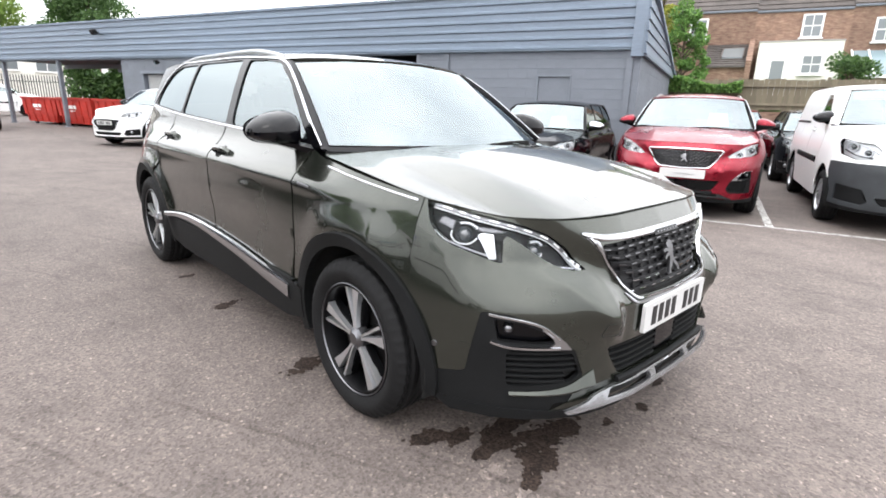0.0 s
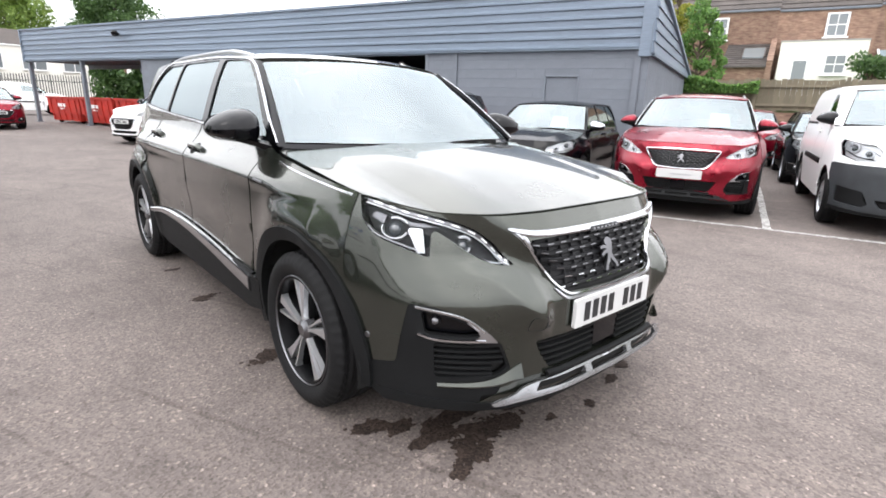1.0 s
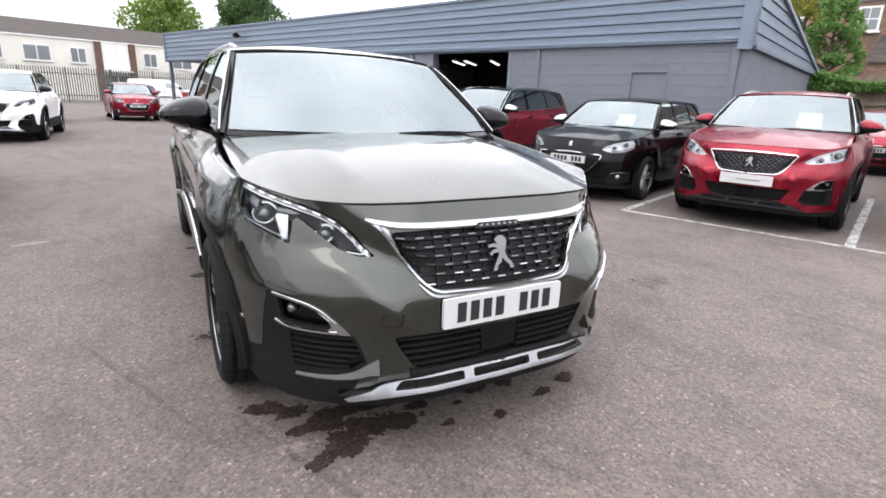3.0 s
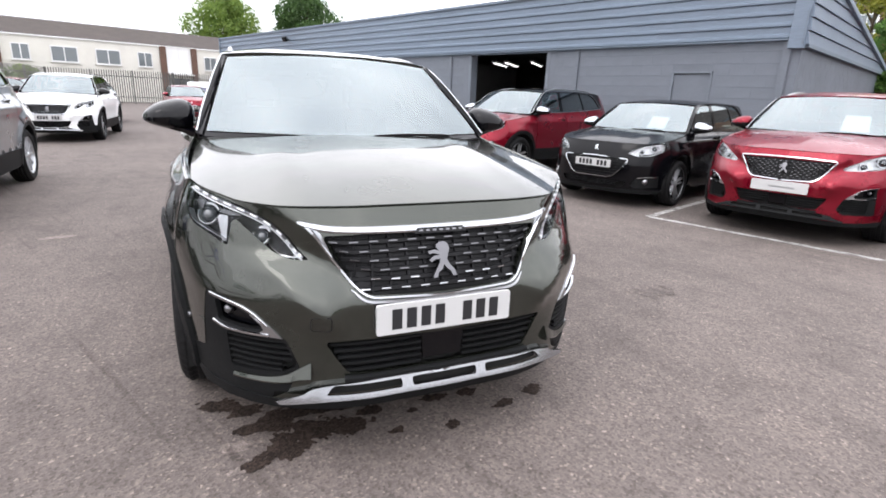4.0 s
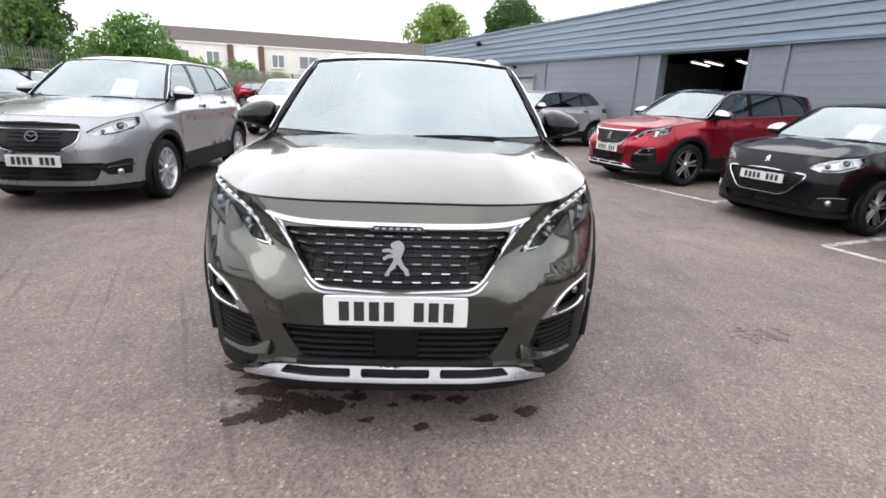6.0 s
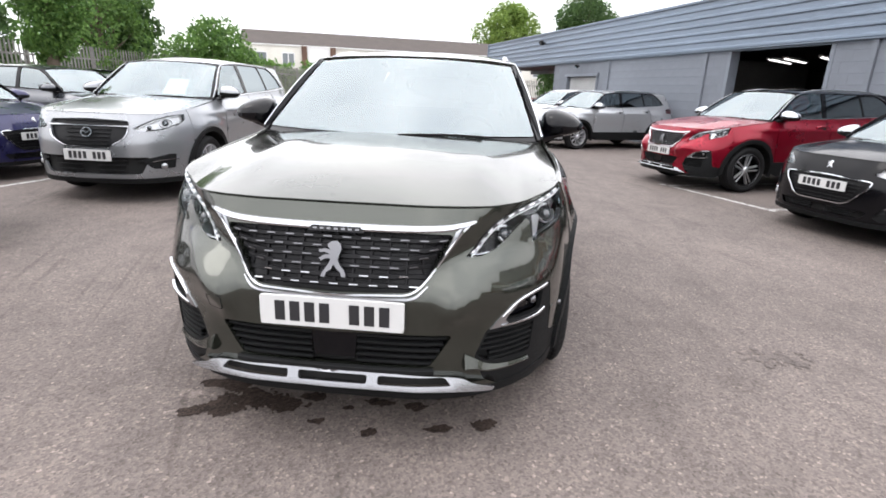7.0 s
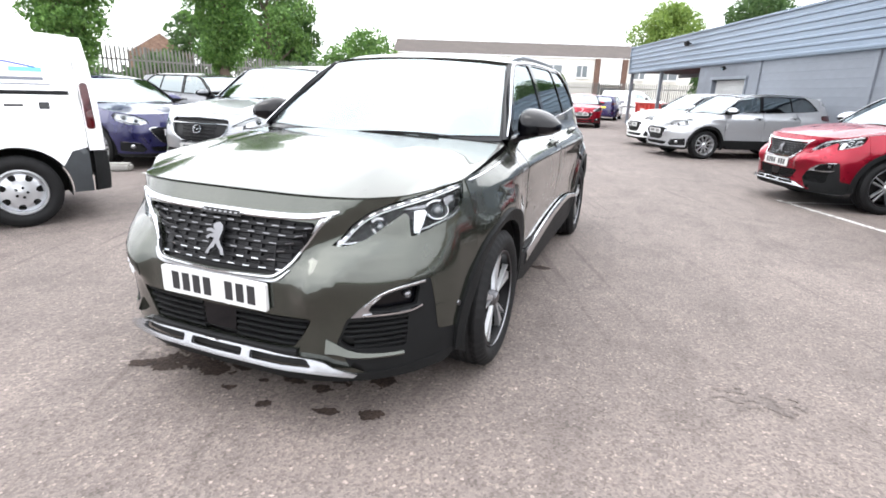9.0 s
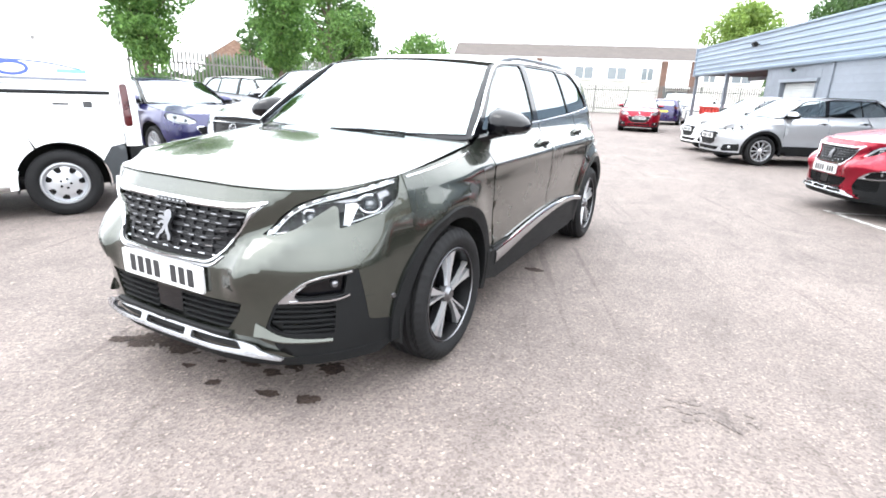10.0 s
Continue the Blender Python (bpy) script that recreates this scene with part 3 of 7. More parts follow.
    wing_top = curve_table([(-.34, .985), (-.1, 1.012), (.15, 1.042), (.32, 1.062), (.38, 1.072)])

    def hood_front(a):
        s = abs(a)
        return face(a, 0.94 + (0.05 * max(0, (s - 0.7) / 0.195) ** 1.2 if s > 0.7 else 0))

    def hood(a, t):
        q = a / .895
        p0 = hood_front(a)
        p1 = warp(q * .806, .165 + .215 * q * q, 1.110 - .038 * q * q)
        p = p0.lerp(p1, t)
        # the edge runs beside the wing's top line
        s1 = 1 if a >= 0 else -1
        ye = -.34 + .72 * t
        ze = wing_top(ye)
        e0 = hood_front(s1 * .895).lerp(warp(s1 * .806, .38, 1.072), t)
        p += (warp(s1 * (half(ye) * sec(ze) - .004), ye, ze) - e0) * min(1.2, abs(q)) ** 5
        ridge_ = 0.010 * math.exp(-((abs(q) - .56) / .10) ** 2) * math.sin(math.pi * min(1, max(0, t))) ** 1.5 if 0 < t < 1 else 0
        p.z += kz * (0.13 * t * (1 - t) * (1 - q * q) + ridge_)
        return p

    def screen(s, t):
        lo = warp(.772 * s, .13 + .25 * s * s, 1.086 + .004 * s * s)
        up = warp(.618 * s, .86 + .11 * s * s, 1.528 - .026 * s * s)
        p = lo.lerp(up, t)
        b = 0.10 * t * (1 - t) * (1 - .6 * s * s)
        return p + Vector((0, -b * .55, b * .83))

    def roof(a, y):
        s = abs(a)
        return warp(a * half(y) * sec(eave(y)), y, ridge(y) - (ridge(y) - eave(y)) * s ** 2.6)

    Rw = radius
    arch = Rw + (0.062 if cladding else 0.045)
    body = M[coat]
    trim = M["chrome"] if cladding else M["gloss_black"]

    def archline(cy, a0, a1, r, n=22):
        return [back(*p) for p in arc(cy, Rw, r, a0, a1, n)]

    # ---- sides
    sill = .47
    qend = 3.49 if van else 3.158
    awide = .905 if van else .895
    fl = {}
    for side in (-1, 1):
        f = flank(side)
        fl[side] = f
        up = [(y, belt(y)) for y in np.linspace(.49, 1.5, 8)]
        fender = [(-.3395, .985), (-.1, 1.012), (.15, 1.042), (.32, 1.062), (.38, 1.072), (.45, 1.09)] + [(.455, .95), (.462, .7), (.50, sill)] + archline(0, 14, 141, arch + .035) + [(-.3395, .66)]
        skin("front_wing", f, fender, [], st, body, root)
        door = [(.468, 1.098)] + up + [(1.522, 1.13), (1.53, .9), (1.532, .7), (1.525, sill)] + [(.512, sill), (.474, .7), (.467, .95)]
        d1 = skin("front_door", f, door, [], st, body, root)
        if not van:
            up2 = [(y, belt(y)) for y in np.linspace(1.54, 2.46, 7)]
            door2 = up2 + [(2.53, 1.0), (2.50, .84)] + archline(base, 122, 164, arch + .035, 6) + [(1.538, sill), (1.545, .8)]
            d2 = skin("rear_door", f, door2, [], st, body, root)
        else:
            up2 = [(y, eave(y) - .01) for y in np.linspace(1.54, 2.46, 7)]
            door2 = up2 + [(2.5, .9)] + archline(base, 122, 164, arch + .035, 6) + [(1.538, sill), (1.545, .8)]
            d2 = skin("sliding_door", f, door2, [], st, body, root, label="plain white sliding load door")
        if van:
            corner_ = [(qend, .65), (3.34, .62)] + archline(base, 32, -4, arch + .03, 8) + [(3.28, .27), (qend, .27)]
            skin("bumper_corner", f, corner_, [], st, M["plastic_grey"], root, .03, .014, "dark rear bumper corner")
        top = (lambda y: eave(y) - .01) if van else belt
        qy = [(y, top(y)) for y in np.linspace(2.472, qend - .008, 6)]
        quarter = qy + [(qend, .9), (qend, .62)] + archline(base, 30, 119, arch + .035) + ([(2.505, .85), (2.505, .9)] if van else [(2.512, .85), (2.542, 1.0)])
        skin("rear_quarter", f, quarter, [], st, body, root)
        # inner shell closes the gaps
        shell = [(-.33, .97), (.3, 1.05), (1.4, 1.1), (qend - .02, 1.2), (qend - .02, .3)] + archline(base, -5, 185, arch + .03, 14) + archline(0, -5, 185, arch + .03, 14) + [(-.33, .62)]
        skin("inner_side", f, shell, [], .07, M["void"], root, 0, -.014)
        # sill and arch cladding
        low = .26 if cladding else .24
        sillp = [(.52, sill + .004)] + [(1.0, sill + .004), (2.0, sill + .004), (2.36, sill + .004)] + archline(base, 160, 186, arch + .02, 4) + [(2.2, low), (.6, low)] + archline(0, -6, 16, arch + .02, 4)
        skin("sill_cladding", f, sillp, [], st, M["plastic"] if cladding else body, root, .03, .017 if cladding else 0.0)
        for cy, a0, a1, nm in ((0, -14, 190, "front_arch"), (base, -12, 192, "rear_arch")):
            if cladding:
                ring = archline(cy, a0, a1, arch + .052, 30) + archline(cy, a1, a0, arch - .004, 30)
                skin(nm + "_cladding", f, ring, [], st, M["plastic"], root, .035, .014)
            wl_ = []
            for ang in range(-10, 195, 12):
                wl_.append((math.cos(radians(ang)) * (arch + .02), math.sin(radians(ang)) * (arch + .02)))
            vs, fs = [], []
            for c, s_ in wl_:
                vs += [Vector((side * (width / 2 - .04), cy + c, Rw + s_)), Vector((side * (width / 2 - .36), cy + c, Rw + s_))]
            for k in range(len(wl_) - 1):
                fs.append((2 * k, 2 * k + 1, 2 * k + 3, 2 * k + 2))
            fs.append(tuple(2 * k + 1 for k in range(len(wl_))))
            part("wheel_well", mesh_of(vs, fs, [], False), M["void"], root)
        # glasshouse
        eav = [(y, eave(y)) for y in np.linspace(.97, 3.12, 16)]
        pill = [(.42, 1.105), (.97, 1.50)]
        if not van:
            gh = [(.40, 1.096)] + [(.62, 1.256), (.80, 1.39)] + [q for q in eav if q[0] < 2.7] + [(2.72, eave(2.72)), (2.84, 1.48), (2.99, 1.35), (3.10, belt(3.1) + .004)] + [(y, belt(y)) for y in np.linspace(3.0, .55, 14)]
            w1 = rounded([(.53, belt(.56) + .020), (1.445, belt(1.43) + .020), (1.475, 1.522), (1.23, 1.514), (1.04, 1.492), (.84, 1.384)], .03)
            w2 = rounded([(1.535, belt(1.53) + .020), (2.345, belt(2.3) + .022), (2.30, 1.522), (2.2, 1.526), (1.565, 1.526)], .03)
            w3 = rounded([(2.375, belt(2.4) + .022), (3.02, belt(3.0) + .022), (2.95, 1.35), (2.82, 1.46), (2.68, 1.516), (2.33, 1.522)], .035)
            rear_side = [(2.73, eave(2.72)), (2.9, eave(2.9)), (3.12, eave(3.12)), (3.15, 1.24), (3.105, belt(3.1) + .004), (2.995, 1.35), (2.845, 1.48)]
            skin("rear_pillar", f, rear_side, [], st, M["pillar_black"] if style == "hero" else M[roof_coat] if roof_coat else body, root, .01, -.002)
            panes = [(w1, "glass"), (w2, rear_glass), (w3, rear_glass)]
        else:
            gh = [(.40, 1.096)] + [(.62, 1.256), (.80, 1.39)] + [p for p in eav if p[0] < 1.5] + [(1.53, eave(1.53) - .005), (1.53, belt(1.53))] + [(y, belt(y)) for y in np.linspace(1.45, .55, 8)]
            w1 = rounded([(.60, belt(.6) + .03), (1.40, belt(1.4) + .03), (1.42, 1.46), (1.12, 1.45), (.95, 1.38)], .03)
            panes = [(w1, "glass")]
        skin("window_surround", f, gh, [p for p, _ in panes], st, M["pillar_black"] if not van else body, root, .02)
        for w, g in panes:
            skin("side_window", f, w, [], st * 1.2, M[g], root, 0, -.008).visible_shadow = False
        if not van:
            # bright line under the windows and over the pillar
            line = [(y, belt(y) + .006) for y in np.linspace(.66, 3.08, 26)]
            ribbon("waistline_strip", f, line, .016, .005, trim, root)
            upper = [(.40, 1.105), (.56, 1.222), (.74, 1.355), (.92, 1.466), (1.05, 1.508)] + [(y, eave(y) - .012) for y in np.linspace(1.2, 2.66, 9)] + [(2.83, 1.474), (2.98, 1.345), (3.08, belt(3.08) + .01)]
            ribbon("roofline_strip", f, spline(upper, 4), .014, .006, trim, root)
        # front pillar between screen and side
        def pillar(q, t, side=side, f=f):
            y, z = .40 + (.98 - .40) * t, 1.098 + (1.502 - 1.098) * t - .02 * math.sin(math.pi * min(1, max(0, t)))
            return screen(side * 1.0, t).lerp(f(y, z), q)
        skin("front_pillar", pillar, [(0, 0), (1, 0), (1, 1), (0, 1)], [], .12, M["pillar_black"] if not van else body, root, 0)
        # handles and bright sill strip
        for hy in ((1.36, 2.36) if not van else (1.36,)):
            hz = 1.005 + (hy - 1.36) * .03
            P = []
            N = []
            for k in range(9):
                t = k / 8
                p, n = normal_of(f, hy - .12 + .24 * t, hz, CORE)
                P.append(p + n * (.028 * math.sin(math.pi * min(1, max(0, t * 1.0))) ** .5))
                N.append(n)
            h = strip("door_handle", P, N, .030, .016, body, root)
            # flat black ellipse on the panel paints the shade in the handle's cup
            cup = arc(hy + .02, hz, .03, 0, 360, 16)[:-1]
            skin("handle_recess", f, [(hy + (p[0] - hy) * 1.5, p[1]) for p in cup], [], .05, M["void"], root, 0, .0015)
            if cladding:
                p, n = normal_of(f, hy + .1, hz, CORE)
        if style == "hero":
            sp = spline([(2.40, .478), (2.0, .512), (1.54, .502), (1.1, .47), (.80, .436), (.53, .408)], 6)
            ribbon("sill_strip", f, sp, .074, .016, M["chrome"], root, False, .014, taper=lambda t: .45 + 1.1 * t * (1 - .35 * t))
            fb = [(.16, 1.0), (.44, 1.055)]
            ribbon("wing_trim", f, [(-.32, .974), (-.2, .984), (-.05, 1.0), (.1, 1.016), (.26, 1.034)], .010, .005, M["chrome"], root, label="thin chrome blade along the bonnet edge")
            ribbon("wing_badge", f, [(.30, .945), (.40, .951)], .012, .003, M["badge_grey"], root)
        if van:
            rail = [(y, 1.095) for y in np.linspace(2.0, 3.40, 9)]
            ribbon("door_track", f, rail, .035, .006, M["plastic"], root, label="black sliding door track")
            ribbon("rub_strip", f, [(y, .66) for y in np.linspace(.62, 2.3, 10)], .075, .012, M["plastic"], root, label="black side rubbing strip")
        if sign:
            for y0, y1, z0, z1, mt in ((2.2, 3.2, 1.19, 1.215, "ink_grey"), (2.15, 3.25, 1.155, 1.165, "ink_grey"), (2.93, 3.20, 1.255, 1.29, "sign_cyan"), (2.84, 2.99, .985, 1.005, "ink"), (3.12, 3.21, .965, 1.02, "ink"), (3.12, 3.21, .945, .951, "ink_grey"), (2.0, 2.6, .93, .938, "ink_grey")):
                skin("lettering", f, [(y0, z0), (y1, z0), (y1, z1), (y0, z1)], [], .1, M[mt], root, .001, .002, "faded sign bars")
            ov = [(2.55 + .13 * c, 1.285 + .05 * s_) for c, s_ in arc(0, 0, 1, 0, 360, 24)[:-1]]
            ribbon("sign_ring", f, ov, .03, .002, M["eu_blue"], root, True, .001, "blue oval sign ring")
            ribbon("sign_arc", f, spline([(2.0, 1.28), (2.4, 1.345), (2.8, 1.34), (3.15, 1.29)], 5), .014, .002, M["eu_blue"], root, False, .001)
        # mirror
        bm = bmesh.new()
        bmesh.ops.create_uvsphere(bm, u_segments=24, v_segments=14, radius=1)
        for v in bm.verts:
            x, y, z = v.co
            x = math.copysign(abs(x) ** (.60 if x * side < 0 else .80), x)
            z = math.copysign(abs(z) ** (.78 if z > 0 else .50), z)
            y = y * (1.0 if y < 0 else .45)
            tip = .5 + .5 * x * side
            # the cap falls and the flat underside rises towards a blunt outer point
            v.co = Vector((x * .122, y * .13, z * (.092 * (1 - .50 * tip ** 2.2) if z > 0 else .082 * (1 - .62 * tip ** 1.6)) - .012 * tip))
        bm.transform(pose(side * (.925 * kx), ys(.62), 1.172 * kz, 0, 0, -side * 8))
        low_shell = bm.copy()
        split = 1.162 * kz
        bmesh.ops.delete(bm, geom=[q for q in bm.faces if q.calc_center_median().z < split], context="FACES")
        bmesh.ops.delete(low_shell, geom=[q for q in low_shell.faces if q.calc_center_median().z >= split], context="FACES")
        cap = body if style not in ("hero", "van") and not (coat == "paint_white" and style == "suv") else M["gloss_black"]
        if (coat == "paint_black" and paper) or roof_coat:
            cap = M["chrome"]
        mir = part("door_mirror", bm, cap, root)
        part("lower_shell", low_shell, M["gloss_black"] if style == "hero" else M["plastic"], mir)
        # arm: a wedge from the door's corner out under the housing
        arm = [(.755, .50, 1.075, .05), (.80, .545, 1.085, .045), (.86, .60, 1.105, .035), (.93, .62, 1.118, .022)]
        vs, fs = [], []
        for ax, ay, az, ah in arm:
            for dy, dz in ((-.075, -.5), (-.085, .1), (-.05, .5), (.05, .5), (.06, 0), (.05, -.5)):
                vs.append(Vector((side * ax * kx, ys(ay + dy), (az + dz * ah) * kz)))
        for k in range(3):
            for j in range(6):
                fs.append((k * 6 + j, k * 6 + (j + 1) % 6, k * 6 + 6 + (j + 1) % 6, k * 6 + 6 + j))
        fs += [tuple(range(6)), tuple(range(18, 24))]
        ab = bmesh.new()
        ab.from_mesh(mesh_of(vs, fs, [], False))
        bmesh.ops.recalc_face_normals(ab, faces=ab.faces)
        part("mirror_arm", ab, M["gloss_black"], mir)
        mg = [(side * (.925 + .105 * c) * kx, ys(.62) + .062, (1.165 + .065 * s_) * kz) for c, s_ in arc(0, 0, 1, 0, 360, 20)[:-1]]
        part("mirror_glass", mesh_of([Vector(v) for v in mg], [tuple(range(20))], [], False), M["chrome"], mir)
        # roof rail
        if style in ("hero", "suv") and not van:
            P, N = [], []
            for k in range(15):
                t = k / 14
                y = 1.12 + t * 1.75
                p = roof(side * .93, y)
                P.append(p + Vector((0, 0, .024 * min(1, 5 * t, 5 * (1 - t)) - .014)))
                N.append(Vector((side * .25, 0, 1)).normalized())
            strip("roof_rail", P, N, .028, .020, M["satin"] if coat != "paint_black" else M["gloss_black"], root)
        for cy in (0, base):
            add_wheel(root, side * (width / 2 - (.112 if style == "hero" else .125)), cy, Rw, side, wheel, Rw / (.345 if wheel in ("five", "twin") else .32 if wheel == "multi" else .325))

    # ---- bonnet, roof, screens
    hood_out = [(-.886, .004), (-.72, .006), (-.3, .006), (.3, .006), (.72, .006), (.886, .004), (.886, .5), (.886, 1), (.4, 1), (-.4, 1), (-.886, 1), (-.886, .5)]
    skin("bonnet", hood, hood_out, [], st, body, root, .02)
    skin("bay_cover", hood, [(-.88, .01), (.88, .01), (.88, 1), (-.88, 1)], [], .15, M["void"], root, 0, -.03)
    skin("windscreen", screen, [(-.985, .05), (-.5, .046), (0, .045), (.5, .046), (.985, .05), (.985, .975), (.5, .985), (0, .985), (-.5, .985), (-.985, .975)], [], .09, M["glass"], root, 0, -.004).visible_shadow = False
    rim_ = [(-1, 0), (1, 0), (1, 1), (-1, 1)]
    hole = rounded([(-.945, .085), (-.5, .088), (0, .09), (.5, .088), (.945, .085), (.925, .945), (.5, .958), (0, .958), (-.5, .958), (-.925, .945)], .03)
    skin("screen_border", screen, rim_, [hole], .07, M["pillar_black"], root, 0, -.009)
    skin("cowl", lambda a, t: hood(a * .886, 1 - .0 * t).lerp(screen(a, .02), t), [(-1, 0), (1, 0), (1, 1), (-1, 1)], [], .12, M["plastic"], root, 0, -.012)
    re_ = qend - .03
    roof_out = [(-1, 1.02), (-1, 2.0), (-1, re_), (-.5, re_ + .08), (0, re_ + .1), (.5, re_ + .08), (1, re_), (1, 2.0), (1, 1.02), (.9, .985), (.5, .9), (0, .872), (-.5, .9), (-.9, .985)]
    skin("roof", roof, roof_out, [], st * 1.8, M[roof_coat] if roof_coat else body, root, .02)
    if style == "hero":
        skin("sensor_housing", screen, rounded([(-.075, .90), (.075, .90), (.06, .835), (-.06, .835)], .02, 3), [], .06, M["dash"], root, .01, -.014)
    for wx, wy in ((.05, .02),):
        P, N = [], []
        for k in range(8):
            p, n = normal_of(screen, wx + k * .08, .018 + .012 * math.sin(k / 7 * math.pi), CORE)
            P.append(p + n * .010)
            N.append(n)
        strip("wiper", P, N, .009, .010, M["plastic"], root)

    # ---- tail
    rw = rounded([(-.72, 1.19), (0, 1.185), (.72, 1.19), (.60, 1.45), (0, 1.47), (-.60, 1.45)], .05)
    if van:
        rw = rounded([(-.66, 1.16), (.66, 1.16), (.6, 1.45), (-.6, 1.45)], .05)
    top_z = lambda a: eave(qend - .02) - .005 + (ridge(qend + .04) - eave(qend - .02)) * (1 - (abs(a) / .9) ** 2)
    lampR = [rounded([(s * .885, 1.0), (s * .885, 1.13), (s * .62, 1.12), (s * .60, 1.0)] if not van else [(s * .902, .80), (s * .902, 1.18), (s * .872, 1.18), (s * .868, .80)], .03) for s in (-1, 1)]
    out = [(-awide, .62), (-.6, .6), (.6, .6), (awide, .62), (awide, 1.2), (.86 if not van else awide, top_z(.86))] + [(a, top_z(a)) for a in (.6, .3, 0, -.3, -.6)] + [(-.86 if not van else -awide, top_z(.86)), (-awide, 1.2)]
    skin("tailgate", rear, out, [rw] + lampR, st * 1.3, body, root)
    skin("rear_window", rear, rw, [], .1, M[rear_glass], root, 0, -.006).visible_shadow = False
    for l_ in lampR:
        skin("tail_lamp", rear, l_, [], .06, M["red_lens"], root, .02, .008)
    skin("rear_bumper", rear, [(-.90, .27), (0, .25), (.90, .27), (.895, .612), (.6, .592), (-.6, .592), (-.895, .612)], [], st * 1.4, M["plastic"] if (cladding or van) else body, root, .03, .012)
    pl = [(-.26, .78), (.26, .78), (.26, .891), (-.26, .891)]
    if not van:
        skin("rear_plate", rear, pl, [], .2, M["plate_yellow"], root, .006, .008)

    # ---- front
    front_end(root, face, body, coat, front, fine, plate, style, cladding, st)

    # ---- inside
    if interior:
        wx = width / 2
        box("cabin_floor", (wx * 1.7, base + .3, .05), (0, base * .55, .34), M["void"], root, .01)
        box("dashboard", (wx * 1.55, .42, .30), (0, ys(.62), .93 * kz), M["dash"], root, .06)
        for sx_ in (-.38, .38):
            box("seat_cushion", (.5, .5, .2), (sx_ * kx, 1.35 * base / 2.84, .55 * kz), M["cloth"], root, .06)
            box("seat_back", (.48, .14, .62), (sx_ * kx, 1.65 * base / 2.84, .88 * kz), M["cloth"], root, .06, rot=(-14, 0, 0), taper=(.8, .9))
            box("headrest", (.27, .1, .17), (sx_ * kx, 1.74 * base / 2.84, 1.29 * kz), M["cloth"], root, .04, rot=(-10, 0, 0))
        box("rear_bench", (wx * 1.35, .5, .2), (0, 2.2 * base / 2.84, .56 * kz), M["cloth"], root, .06)
        box("rear_backrest", (wx * 1.35, .16, .6), (0, 2.52 * base / 2.84, .88 * kz), M["cloth"], root, .06, rot=(-14, 0, 0))
        tw = lathe("steering_wheel", [(.175 + .014 * math.cos(a), .014 * math.sin(a)) for a in np.linspace(0, 2 * math.pi, 9)[:-1]], M["plastic"], root, 24, "Y")
        tw.matrix_basis = pose(.38 * kx, ys(.88), 1.02 * kz, -25, 0, 0)
        box("rear_view_mirror", (.24, .03, .06), (0, ys(.80), 1.44 * kz), M["plastic"], root, .015)
    if paper:
        bm = bmesh.new()
        for s_, t_ in ((.28, .12), (.62, .12), (.62, .5), (.28, .5)):
            p, n = normal_of(screen, s_, t_, CORE)
            bm.verts.new(p - n * .015)
        bm.faces.new(bm.verts[:])
        part("price_sheet", bm, M["paper"], root, "white price sheet behind the windscreen")
    return root


def bars(root, surf, x0, x1, z0, z1, blue=False, lift=.011, pattern=(1, 1, 1, 1, 0, 1, 1, 1)):
    """A plate's characters as plain dark bars."""
    n = len(pattern)
    w = (x1 - x0) / (n - .2)
    for k, on in enumerate(pattern):
        if on:
            a = x0 + k * w
            skin("plate_bar", surf, [(a, z0), (a + w * .68, z0), (a + w * .68, z1), (a, z1)], [], .2, M["ink"], root, .001, lift)


def badge(root, surf, x, z, s, lift, mat):
    """A small upright maker's mark, as a plain shape."""
    pts = [(-.10, .50), (.06, .52), (.18, .44), (.22, .30), (.16, .14), (.12, 0), (.20, -.16), (.34, -.30), (.40, -.48), (.26, -.48), (.22, -.36), (.08, -.24), (0, -.14), (-.06, -.28), (-.20, -.36), (-.24, -.50), (-.38, -.50), (-.34, -.40), (-.26, -.28), (-.14, -.10), (-.10, .02), (-.26, .02), (-.40, -.06), (-.46, .02), (-.30, .12), (-.12, .14), (-.30, .20), (-.46, .18), (-.48, .26), (-.28, .30), (-.12, .26), (-.20, .34), (-.22, .42)]
    skin("badge", surf, [(x + px * s, z + pz * s) for px, pz in pts], [], .05, mat, root, .012, lift, "plain chrome maker's mark")


